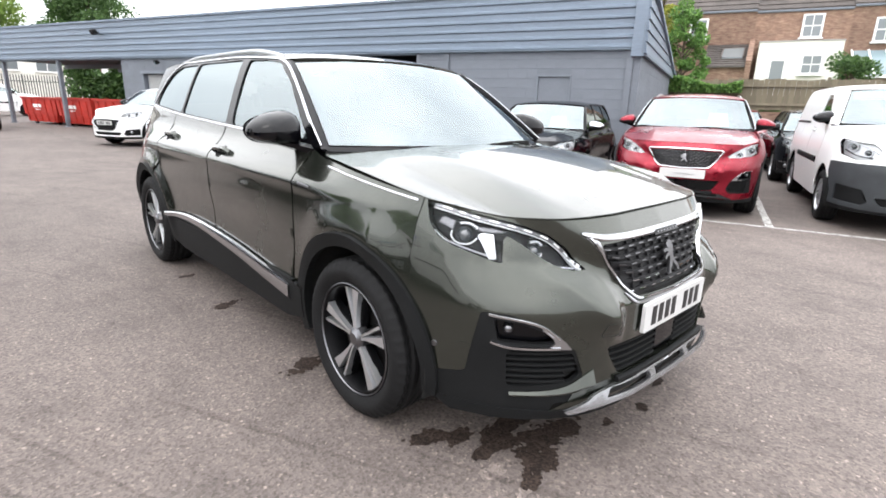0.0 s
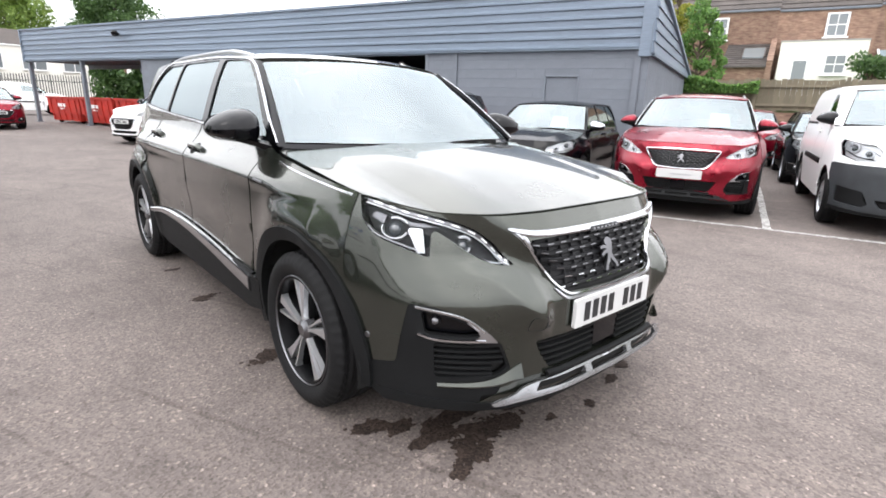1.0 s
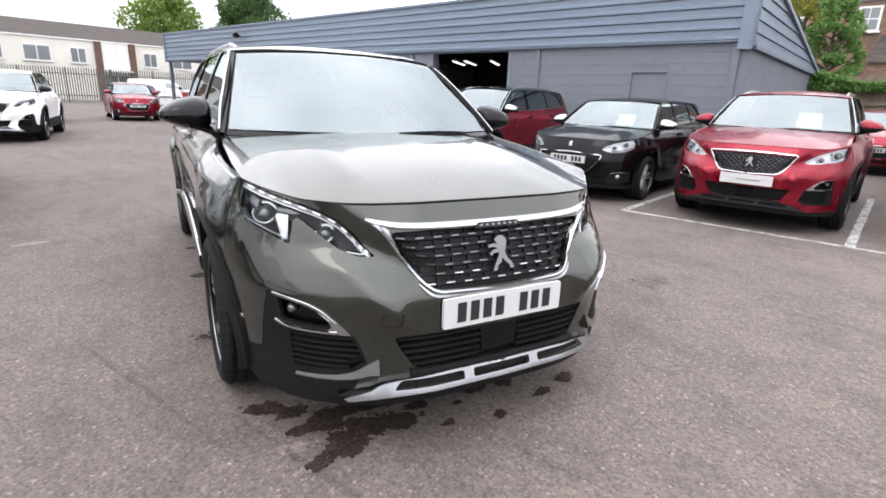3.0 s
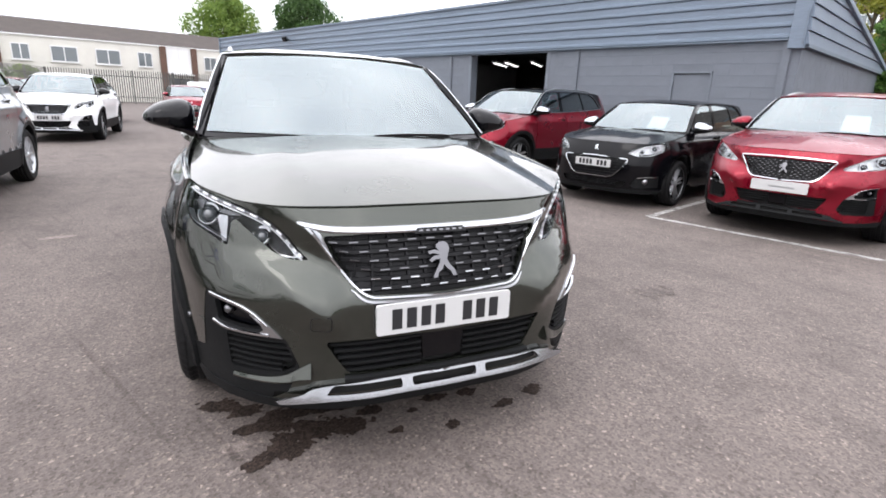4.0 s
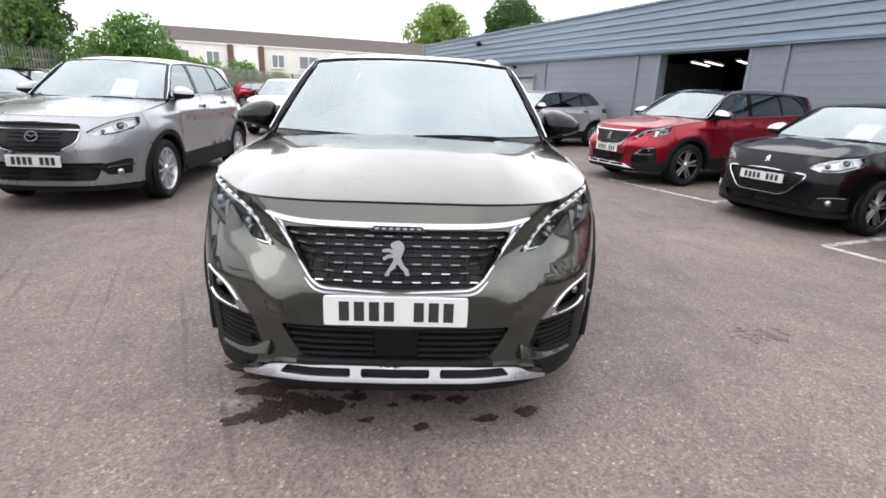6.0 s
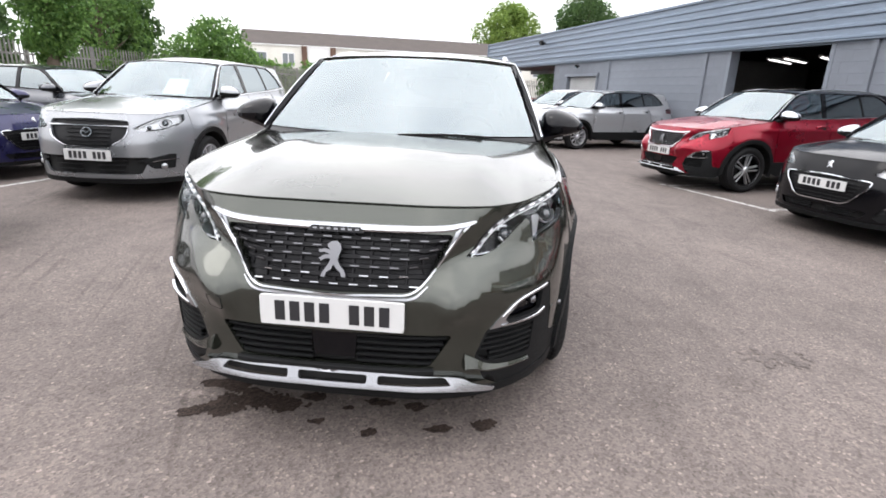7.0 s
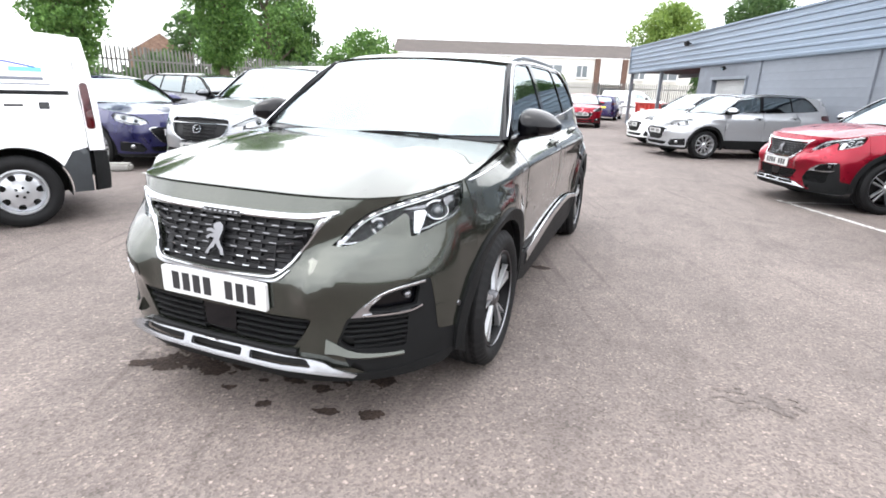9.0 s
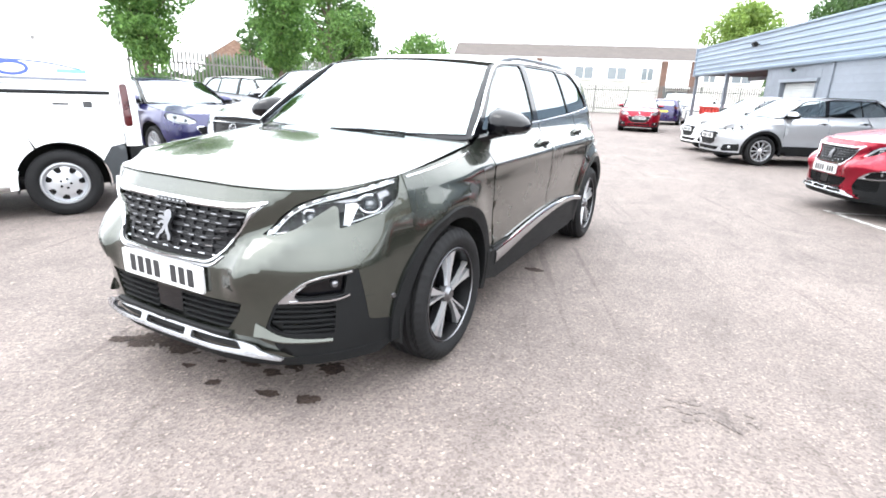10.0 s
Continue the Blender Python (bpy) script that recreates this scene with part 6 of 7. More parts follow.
# carport: posts, rail, skips
for x, y in ((21.4, -.05), (25.4, -.05), (25.4, -DEEP + .3), (21.4, -DEEP + .3)):
    po = placed(box("carport_post", (.14, .14, 2.56), (x, y, 1.28), M["steel"], None, .012), BUILD, "grey steel post holding up the carport roof", "post", group="carport posts")
    box("base_plate", (.26, .26, .02), (x, y, .01), M["steel"], po, .004)
for y in (-2.5, -5.0, -7.5):
    placed(box("carport_beam", (LEN - CAR0 - .3, .10, .18), ((LEN + CAR0) / 2, y, 2.46), M["steel"], None, .01), BUILD, "dark steel beam under the carport roof", "beam", group="carport beams")

M["skip_red"] = surface("scuffed_red_paint", (0.42, 0.03, 0.02), 0.5, 0.25, 2.5, 40.0, 0.1)


def skip(x, y, rot):
    root = empty("skip", BUILD @ pose(x, y, 0, 0, 0, rot) @ Matrix.Diagonal((.92, .92, .84, 1)), "scuffed red steel waste container with white lettering bars", "skip", "waste skips")
    bm = bmesh.new()
    bmesh.ops.create_cube(bm, size=1)
    for v in bm.verts:
        v.co = Vector((v.co.x * (2.6 if v.co.z > 0 else 2.2), v.co.y * (1.5 if v.co.z > 0 else 1.3), v.co.z * 1.15 + .70))
    top = [f for f in bm.faces if f.normal.z > .9]
    r = bmesh.ops.inset_region(bm, faces=top, thickness=.05)
    bmesh.ops.translate(bm, vec=(0, 0, -.8), verts=list({v for f in top for v in f.verts}))
    part("body", bm, M["skip_red"], root)
    for k in range(5):
        box("rib", (.06, .05, 1.05), (-1.0 + k * .5, .73, .68), M["skip_red"], root, .01, rot=(-5, 0, 0))
    box("rim", (2.66, .06, .08), (0, .77, 1.28), M["skip_red"], root, .012)
    box("rim", (2.66, .06, .08), (0, -.77, 1.28), M["skip_red"], root, .012)
    box("lettering", (.62, .01, .16), (.1, .765, .9), M["paper"], root, 0, rot=(-5, 0, 0))
    box("lettering", (.36, .01, .05), (.1, .745, .72), M["paper"], root, 0, rot=(-5, 0, 0))
    for sx in (-.9, .9):
        for sy in (-.45, .45):
            lathe("wheel", [(.02, -.03), (.09, -.03), (.09, .03), (.02, .03)], M["rubber"], root, 16, "X", (sx, sy, .09))


skip(23.85, -1.0, 1)
skip(21.35, -1.0, -1)
skip(18.85, -1.05, 0)
placed(box("carport_rail", (LEN - CAR0 - .4, .06, .10), ((LEN + CAR0) / 2, -DEEP + .3, 1.42), M["steel"], None, .008), BUILD, "dark steel rail across the carport's back", "rail")

# blocks of the front wall
BW, BH = .45, .215


def block_mesh(w, h, dp=.03):
    bm = bmesh.new()
    bmesh.ops.create_cube(bm, size=1)
    bm.transform(Matrix.Diagonal((w - .0012, dp, h - .006, 1)))
    bmesh.ops.bevel(bm, geom=[e for e in bm.edges if all(v.co.y > 0 for v in e.verts) and abs(e.verts[0].co.z - e.verts[1].co.z) < 1e-4], offset=.006, segments=1, affect="EDGES")
    me = bpy.data.meshes.new("block")
    bm.to_mesh(me)
    bm.free()
    me.materials.append(M["block"])
    return me


whole = block_mesh(BW, BH)
spots, rest = [], []
for r in range(12):
    z = BH * (r + .5)
    x = .02 + (BW / 2 if r % 2 else BW)
    x -= BW / 2
    while x < CAR0:
        x0, x1 = x - BW / 2, x + BW / 2
        clear = x0 >= 0 and x1 <= CAR0
        for a, b, h in ((GAR0, GAR1, GARH), (SH0 - .06, SH1 + .06, SHH), (DR0, DR1, DRH)):
            if x1 > a - .0 and x0 < b and z - BH / 2 < h - .01:
                clear = False
                # closer cut at the jamb
                for l, q in ((x0, a), (b, x1)):
                    if q - l > .06:
                        rest.append((l, q, z))
        if clear:
            (spots if len(spots) < 290 and x < 13.4 else rest).append((x, z) if len(spots) < 290 and x < 13.4 else (x0, x1, z))
        elif x0 < 0 and x1 > .05:
            rest.append((0, x1, z))
        x += BW
for x, z in spots:
    ob = new("block", whole)
    ob.parent = wall
    ob.matrix_basis = pose(x, -.012, z)
bm = bmesh.new()
for x0, x1, z in rest:
    me = None
    vs = [bm.verts.new(p) for p in ((x0 + .004, .003, z - BH / 2 + .004), (x1 - .004, .003, z - BH / 2 + .004), (x1 - .004, .003, z + BH / 2 - .004), (x0 + .004, .003, z + BH / 2 - .004))]
    lo = [bm.verts.new((v.co.x, -.02, v.co.z)) for v in vs]
    bm.faces.new(vs[::-1])
    for k in range(4):
        bm.faces.new((vs[k], vs[(k + 1) % 4], lo[(k + 1) % 4], lo[k]))
bmesh.ops.recalc_face_normals(bm, faces=bm.faces)
ob = part("block_rest", bm, M["block"], wall)
ob["kind"] = "stuff"
# blocks of the gable wall
bm = bmesh.new()
for r in range(11):
    z = BH * (r + .5)
    y = -.2 - (BW / 2 if r % 2 else 0)
    while y > -DEEP + .3:
        vs = [bm.verts.new((-.003, yy, zz)) for yy, zz in ((y - .004, z - BH / 2 + .004), (y - BW + .004, z - BH / 2 + .004), (y - BW + .004, z + BH / 2 - .004), (y - .004, z + BH / 2 - .004))]
        lo = [bm.verts.new((.01, v.co.y, v.co.z)) for v in vs]
        bm.faces.new(vs)
        for k in range(4):
            bm.faces.new((vs[k], vs[(k + 1) % 4], lo[(k + 1) % 4], lo[k]))
        y -= BW
bmesh.ops.recalc_face_normals(bm, faces=bm.faces)
ob = part("block_rest", bm, M["block"], side)
ob["kind"] = "stuff"


# ---------------------------------------------------------------- parked vehicles
ROW = -69.45
vehicle("car", pose(0, 0, 0), "olive-grey metallic seven-seat SUV parked on the asphalt, doors shut", "car", "paint_olive", style="hero", fine=1.5)
vehicle("car", pose(4.70, 3.46, 0, 0, 0, ROW), "small black hatchback with chrome mirror caps in a marked bay", "car", "paint_black", 1.74, 1.46, 2.54, .78, .65, "hatch", "twin", .31, .8, "small_grille", cladding=False, group="parked cars", paper=True)
vehicle("car", pose(5.50, 1.36, 0, 0, 0, ROW), "bright red SUV with a blank white front plate", "car", "paint_red", 1.84, 1.62, 2.675, .915, .86, "suv", "twin", .345, .9, "bar_grille", plate="blank", group="parked cars", paper=True)
vehicle("car", pose(4.05, 6.55, 0, 0, 0, ROW), "dark red SUV with black roof parked before the workshop door", "car", "paint_red", 1.84, 1.62, 2.675, .915, .86, "suv", "twin", .345, .9, "wide_grille", group="parked cars", roof_coat="gloss_black")
vehicle("car", pose(2.30, 12.05, 0, 0, 0, -63), "silver compact crossover with roof rails parked by the workshop", "car", "paint_silver", 1.74, 1.55, 2.54, .82, .80, "suv", "multi", .325, .7, "small_grille", group="parked cars")
vehicle("car", pose(1.68, 14.6, 0, 0, 0, -63), "white crossover parked by the workshop", "car", "paint_white", 1.74, 1.55, 2.54, .82, .80, "suv", "multi", .325, .6, "small_grille", group="parked cars")
vehicle("van", pose(6.42, -.95, 0, 0, 0, ROW), "white panel van with black bumper in a marked bay", "van", "paint_white", 1.81, 1.80, 2.73, .90, .75, "van", "cover", .32, .8, "van_grille", van=True, group="parked vans", cladding=False)
vehicle("car", pose(-3.84, 3.6, 0, 0, 0, 2), "silver-grey SUV with an oval dark grille", "car", "paint_steel", 1.84, 1.70, 2.70, .92, .92, "plain", "multi", .35, .9, "oval_grille", group="parked cars", paper=True)
vehicle("car", pose(-6.35, 4.15, 0, 0, 0, 82), "dark blue hatchback near the palisade fence", "car", "paint_blue", 1.74, 1.46, 2.54, .78, .65, "hatch", "multi", .31, .7, "small_grille", cladding=False, group="parked cars")
vehicle("car", pose(-6.95, 7.4, 0, 0, 0, 84), "dark grey hatchback near the palisade fence", "car", "paint_grey", 1.78, 1.58, 2.62, .85, .75, "hatch", "multi", .32, .6, "small_grille", cladding=False, group="parked cars")
vehicle("car", pose(-7.3, 10.3, 0, 0, 0, 84), "dark grey estate near the palisade fence", "car", "paint_grey", 1.78, 1.60, 2.65, .85, .95, "hatch", "multi", .32, .5, "small_grille", cladding=False, group="parked cars")
vehicle("car", pose(-4.1, 13.0, 0, 0, 0, 0), "white SUV with a dark grille", "car", "paint_white", 1.84, 1.62, 2.675, .915, .86, "suv", "twin", .345, .7, "wide_grille", group="parked cars")
vehicle("car", pose(-4.8, 19.5, 0, 0, 0, 2), "silver saloon parked far back", "car", "paint_silver", 1.80, 1.46, 2.65, .88, .95, "hatch", "multi", .32, .5, "small_grille", cladding=False, group="parked cars")
vehicle("van", pose(-5.71, -1.5, 0, 0, 0, -26.7), "white panel van with faded lettering, its tail towards the yard", "van", "paint_white", 1.81, 1.80, 2.73, .90, .75, "van", "cover", .325, .8, "van_grille", van=True, group="parked vans", cladding=False, sign=True)
vehicle("car", pose(-1.5, 22.0, 0, 0, 0, 8), "small bright red hatchback standing in the yard's lane", "car", "paint_red", 1.66, 1.48, 2.42, .72, .55, "hatch", "multi", .30, .5, "small_grille", cladding=False, group="parked cars")
vehicle("car", pose(-1.3, 33.0, 0, 0, 0, 178), "purple-blue hatchback seen from behind", "car", "paint_purple", 1.74, 1.46, 2.54, .78, .65, "hatch", "multi", .31, .5, "small_grille", cladding=False, group="parked cars")
vehicle("van", pose(1.4, 36.6, 0, 0, 0, 92), "white panel van by the far fence", "van", "paint_white", 1.81, 1.80, 2.73, .90, .75, "van", "cover", .32, .5, "van_grille", van=True, group="parked vans", cladding=False)
vehicle("car", pose(10.46, .77, 0, 0, 0, ROW), "black hatchback behind the bays", "car", "paint_black", 1.74, 1.46, 2.54, .78, .65, "hatch", "multi", .31, .5, "small_grille", cladding=False, group="parked cars")
vehicle("car", pose(13.4, 3.5, 0, 0, 0, ROW), "red hatchback behind the bays", "car", "paint_red", 1.74, 1.46, 2.54, .78, .65, "hatch", "multi", .31, .5, "small_grille", cladding=False, group="parked cars")

vehicle("car", pose(-8.9, 33.0, 0, 0, 0, 84), "red estate parked by the far palisade fence", "car", "paint_red", 1.78, 1.58, 2.65, .85, .95, "hatch", "multi", .32, .4, "small_grille", cladding=False, group="parked cars")
vehicle("car", BUILD @ pose(21.0, -11.5, 0, 0, 0, 75), "silver saloon parked behind the carport", "car", "paint_silver", 1.80, 1.46, 2.65, .88, .95, "hatch", "multi", .32, .4, "small_grille", cladding=False, group="parked cars")


# ---------------------------------------------------------------- fences
M["pale"] = surface("galvanised_palisade", (0.22, 0.215, 0.20), 0.6, 0.25, 3.0, 60.0, 0.2, 0.3, random=0.12)
M["pale_dark"] = surface("dull_dark_palisade", (0.10, 0.10, 0.095), 0.6, 0.25, 3.0, 60.0, 0.2, 0.2)
M["timber"] = surface("weathered_fence_timber", (0.175, 0.15, 0.105), 0.85, 0.3, 2.0, 50.0, 0.4, stretch=(1, 1, .15), random=0.15)
M["brick"] = surface("red_brown_brick", (0.22, 0.142, 0.108), 0.85, 0.25, 2.0, 60.0, 0.4, random=0.12)
spots = texture(M["brick"], "ShaderNodeTexNoise", 5.0, 5.0, .7, (.55, .55, 2.2))
was = bsdf(M["brick"]).inputs["Base Color"].links[0].from_socket
M["brick"].node_tree.links.new(mixed(M["brick"], 1.0, was, ramped(M["brick"], spots.outputs["Fac"], [(.34, (.62, .55, .52)), (.5, (1.0, .95, .9)), (.66, (1.35, 1.45, 1.35))]), "MULTIPLY"), bsdf(M["brick"]).inputs["Base Color"])
M["slate"] = surface("dark_weathered_roof_tile", (0.085, 0.072, 0.066), 0.8, 0.3, 1.5, 12.0, 0.4, random=.15)


def pale_mesh(h=2.45, w=.07):
    bm = prism([(-w / 2, .06), (w / 2, .06), (w / 2, h - .10), (w * .2, h), (-w * .2, h), (-w / 2, h - .10)], .012)
    bm.transform(pose(0, 0, 0, 0, 0, 90))
    me = bpy.data.meshes.new("pale")
    bm.to_mesh(me)
    bm.free()
    me.materials.append(M["pale"])
    return me


PALE = pale_mesh()
budget = [280]


def palisade(p, q, label, mat="pale"):
    a, b = Vector((*p, 0)), Vector((*q, 0))
    d = b - a
    ang = math.degrees(math.atan2(d.y, d.x))
    root = empty("palisade_fence", pose(a.x, a.y, 0, 0, 0, ang), label, "fence", "palisade fences")
    n = int(d.length / .155)
    far = []
    for k in range(n):
        if budget[0] > 0:
            ob = new("pale", PALE)
            ob.parent = root
            ob.matrix_basis = pose(.1 + k * .155, 0, 0)
            budget[0] -= 1
        else:
            far.append(.1 + k * .155)
    if far:
        vs, fs = [], []
        src = [v.co.copy() for v in PALE.vertices]
        for x in far:
            o = len(vs)
            vs += [v + Vector((x, 0, 0)) for v in src]
            fs += [tuple(o + i for i in f.vertices) for f in PALE.polygons]
        ob = part("pale_rest", mesh_of(vs, fs, [], False), M[mat], root)
        ob["kind"] = "stuff"
    for z in (.5, 2.0):
        box("rail", (d.length, .05, .06), (d.length / 2, .03, z), M[mat], root, .006)
    for k in range(int(d.length / 2.75) + 1):
        box("post", (.10, .06, 2.45), (k * 2.75, .06, 1.225), M[mat], root, .006)


palisade((-16.3, 1.0), (-14.5, 26.0), "weathered grey steel palisade fence with pointed pales")
palisade((-14.5, 26.0), (-11.5, 45.0), "weathered grey steel palisade fence with pointed pales")
palisade((-11.5, 45.0), (9.0, 45.5), "dark grey steel palisade fence across the end of the yard", "pale_dark")
palisade((-16.8, -8.0), (-16.3, 1.0), "weathered grey steel palisade fence with pointed pales")


def board_fence(p, q, z0, h):
    a, b = Vector((*p, 0)), Vector((*q, 0))
    d = b - a
    root = empty("timber_fence", pose(a.x, a.y, z0, 0, 0, math.degrees(math.atan2(d.y, d.x))), "weathered close-boarded timber fence on a brick wall", "fence")
    n = int(d.length / .15)
    bm = bmesh.new()
    bmesh.ops.create_cube(bm, size=1)
    bm.transform(pose(0, 0, h / 2) @ Matrix.Diagonal((.145, .02, h, 1)))
    me = bpy.data.meshes.new("board")
    bm.to_mesh(me)
    bm.free()
    me.materials.append(M["timber"])
    rng = random.Random(5)
    for k in range(n):
        ob = new("board", me)
        ob.parent = root
        ob.matrix_basis = pose(k * .15, .012 * (k % 2), rng.uniform(-.03, .03))
    for k in range(int(d.length / 2.4) + 1):
        box("post", (.10, .10, h + .12), (k * 2.4, -.03, h / 2), M["timber"], root, .01)
    box("rail", (d.length, .04, .08), (d.length / 2, -.05, h * .8), M["timber"], root, .006)
    box("rail", (d.length, .04, .08), (d.length / 2, -.05, h * .2), M["timber"], root, .006)
    w = part("retaining_wall", bmesh.new(), None)
    bpy.data.objects.remove(w)
    return root


board_fence((16.6, 9.6), (20.8, -10.5), 1.40, .97)
bm = bmesh.new()
bmesh.ops.create_cube(bm, size=1)
bm.transform(pose(18.75, -.45, .68, 0, 0, math.degrees(math.atan2(-20.1, 4.2))) @ Matrix.Diagonal((20.6, .22, 1.36, 1)))
tagged(part("retaining_wall", bm, M["brick"]), "low red-brown brick retaining wall below the timber fence", "wall", kind="structure")


# ---------------------------------------------------------------- trees
M["bark"] = surface("grey_brown_bark", (0.11, 0.085, 0.06), 0.9, 0.3, 3.0, 30.0, 0.6)


def leaf_material(name, lo, hi):
    m = material(name, lo, 0.6)
    g = m.node_tree.nodes.new("ShaderNodeNewGeometry")
    c = ramped(m, g.outputs["Random Per Island"], [(0.0, lo), (1.0, hi)])
    m.node_tree.links.new(c, bsdf(m).inputs["Base Color"])
    # thin blades let part of the light through
    n, l = m.node_tree.nodes, m.node_tree.links
    back, mx = n.new("ShaderNodeBsdfTranslucent"), n.new("ShaderNodeMixShader")
    mx.inputs["Fac"].default_value = 0.42
    l.new(c, back.inputs["Color"])
    l.new(bsdf(m).outputs["BSDF"], mx.inputs[1])
    l.new(back.outputs["BSDF"], mx.inputs[2])
    l.new(mx.outputs["Shader"], n["Material Output"].inputs["Surface"])
    return m


M["leaf"] = leaf_material("mid_green_leaves", (0.045, 0.11, 0.024), (0.165, 0.29, 0.065))
M["leaf_dark"] = leaf_material("dark_green_leaves", (0.03, 0.07, 0.02), (0.10, 0.18, 0.05))
M["leaf_yellow"] = leaf_material("yellow_leaves", (0.17, 0.19, 0.03), (0.42, 0.42, 0.07))
M["leaf_mid"] = leaf_material("fresh_green_leaves", (0.055, 0.135, 0.030), (0.19, 0.34, 0.08))
M["leaf_light"] = leaf_material("yellow_green_leaves", (0.10, 0.17, 0.03), (0.26, 0.36, 0.08))


def tree(x, y, height, spread, leaf, seed, label, base=0.3, size=.12, count=7000, name="tree", z0=0.0, clumps=26, tall=1.0, puff=(.24, .46), vase=0.0):
    rng = np.random.default_rng(seed)
    root = empty(name, pose(x, y, z0), label, "tree" if name == "tree" else "shrub")
    vs, fs = [], []

    def limb(p, q, r0, r1):
        d = (q - p).normalized()
        s = d.orthogonal().normalized()
        t = d.cross(s)
        o = len(vs)
        for c, r in ((p, r0), (q, r1)):
            for k in range(7):
                a = 2 * math.pi * k / 7
                vs.append(c + (s * math.cos(a) + t * math.sin(a)) * r)
        for k in range(7):
            fs.append((o + k, o + (k + 1) % 7, o + 7 + (k + 1) % 7, o + 7 + k))

    th = height * base
    top = Vector((0, 0, height * .8))
    limb(Vector((0, 0, -.1)), Vector((.05, .02, th)), height * .028, height * .02)
    limb(Vector((.05, .02, th)), top, height * .02, height * .004)
    cents = []
    for k in range(clumps):
        u = (k + .5) / clumps
        h = th * .75 + (height - th * .75) * u
        w = spread * (math.sin(math.pi * (0.12 + .85 * u)) ** .75) * (1 - vase * max(0.0, 1 - 1.9 * u))
        a = k * 2.4 + rng.uniform(-.4, .4)
        r = w * rng.uniform(.35, .95)
        c = Vector((r * math.cos(a), r * math.sin(a), h + rng.uniform(-.3, .3)))
        limb(Vector((.05, .02, max(th * .8, h - spread * .5))), c, height * .008, height * .002)
        cents.append((c, spread * rng.uniform(*puff) * (1 - .35 * vase * max(0.0, 1 - 1.9 * u))))
    part("trunk", mesh_of(vs, fs, []), M["bark"], root)
    per = count // clumps
    C = np.array([c for c, _ in cents])
    S = np.array([s for _, s in cents])
    idx = np.repeat(np.arange(clumps), per)
    n = len(idx)
    dirs = rng.normal(size=(n, 3))
    dirs /= np.linalg.norm(dirs, axis=1)[:, None]
    rad = S[idx] * rng.uniform(.25, 1.0, n) ** .5
    P = C[idx] + dirs * rad[:, None] * np.array([1, 1, .8 * tall])
    P[:, 2] = np.maximum(P[:, 2], .15)
    u = rng.normal(size=(n, 3))
    u /= np.linalg.norm(u, axis=1)[:, None]
    w = np.cross(u, rng.normal(size=(n, 3)))
    w /= np.linalg.norm(w, axis=1)[:, None]
    sz = size * rng.uniform(.6, 1.3, n)[:, None]
    V = np.stack([P - u * sz, P + w * sz * .5, P + u * sz, P - w * sz * .5], 1).reshape(-1, 3)
    me = bpy.data.meshes.new("crown")
    me.from_pydata(V.tolist(), [], np.arange(4 * n).reshape(-1, 4).tolist())
    part("crown", me, M[leaf], root)
    return root


def hedge(x0, y0, x1, y1, height, depth, leaf, seed, label, count=9000, size=.13, z0=0.0):
    rng = np.random.default_rng(seed)
    n = count
    t = rng.uniform(0, 1, n)
    d = np.array([x1 - x0, y1 - y0])
    L = np.linalg.norm(d)
    nrm = np.array([-d[1], d[0]]) / L
    top = height * (.72 + .16 * np.sin(t * L * 1.1 + seed) + .12 * np.sin(t * L * 2.7))
    h = rng.uniform(0, 1, n) ** .6 * top
    off = rng.uniform(-1, 1, n) * depth / 2
    P = np.stack([x0 + d[0] * t + nrm[0] * off, y0 + d[1] * t + nrm[1] * off, np.maximum(h, .12) + z0], 1)
    u = rng.normal(size=(n, 3))
    u /= np.linalg.norm(u, axis=1)[:, None]
    w = np.cross(u, rng.normal(size=(n, 3)))
    w /= np.linalg.norm(w, axis=1)[:, None]
    sz = size * rng.uniform(.6, 1.3, n)[:, None]
    V = np.stack([P - u * sz, P + w * sz * .5, P + u * sz, P - w * sz * .5], 1).reshape(-1, 3)
    me = bpy.data.meshes.new("hedge")
    me.from_pydata(V.tolist(), [], np.arange(4 * n).reshape(-1, 4).tolist())
    return tagged(part("hedge", me, M[leaf]), label, "hedge", kind="stuff")


tree(-14.3, 8.5, 6.8, 1.6, "leaf_mid", 1, "young leafy green tree before the palisade fence", .40, .062, 34000, clumps=60, puff=(.26, .52), vase=.7)
tree(-12.5, 12.4, 7.4, 1.42, "leaf_mid", 2, "young leafy green tree before the palisade fence", .34, .062, 36000, clumps=56, puff=(.3, .62), vase=.7)
tree(-16.4, 19.6, 7.4, 2.3, "leaf", 3, "green tree behind the fence", .2, .10, 14000, clumps=34, puff=(.26, .46))
tree(-17.4, 22.4, 5.3, 1.9, "leaf_dark", 41, "dark green tree behind the fence", .2, .10, 17000, puff=(.35, .55))
tree(-15.4, 27.0, 4.0, 2.4, "leaf", 4, "green tree behind the fence", .2, .11, 13000, puff=(.35, .55))
tree(-31.0, 28.8, 6.0, 1.9, "leaf_dark", 5, "dark green tree in the gardens beyond the fence", .2, .16, 5000)
tree(1.7, 74.0, 12.0, 4.4, "leaf_light", 6, "pale green willow-like tree beyond the yard", .2, .19, 26000, puff=(.35, .6))
tree(11.6, 73.0, 13.2, 4.8, "leaf_dark", 7, "dark green tree beyond the yard", .2, .19, 26000, puff=(.35, .6))
tree(18.9, 8.6, 6.2, .9, "leaf_yellow", 8, "yellow-green climbing shrub beside the gable", .2, .06, 9000, clumps=40, puff=(.25, .5))
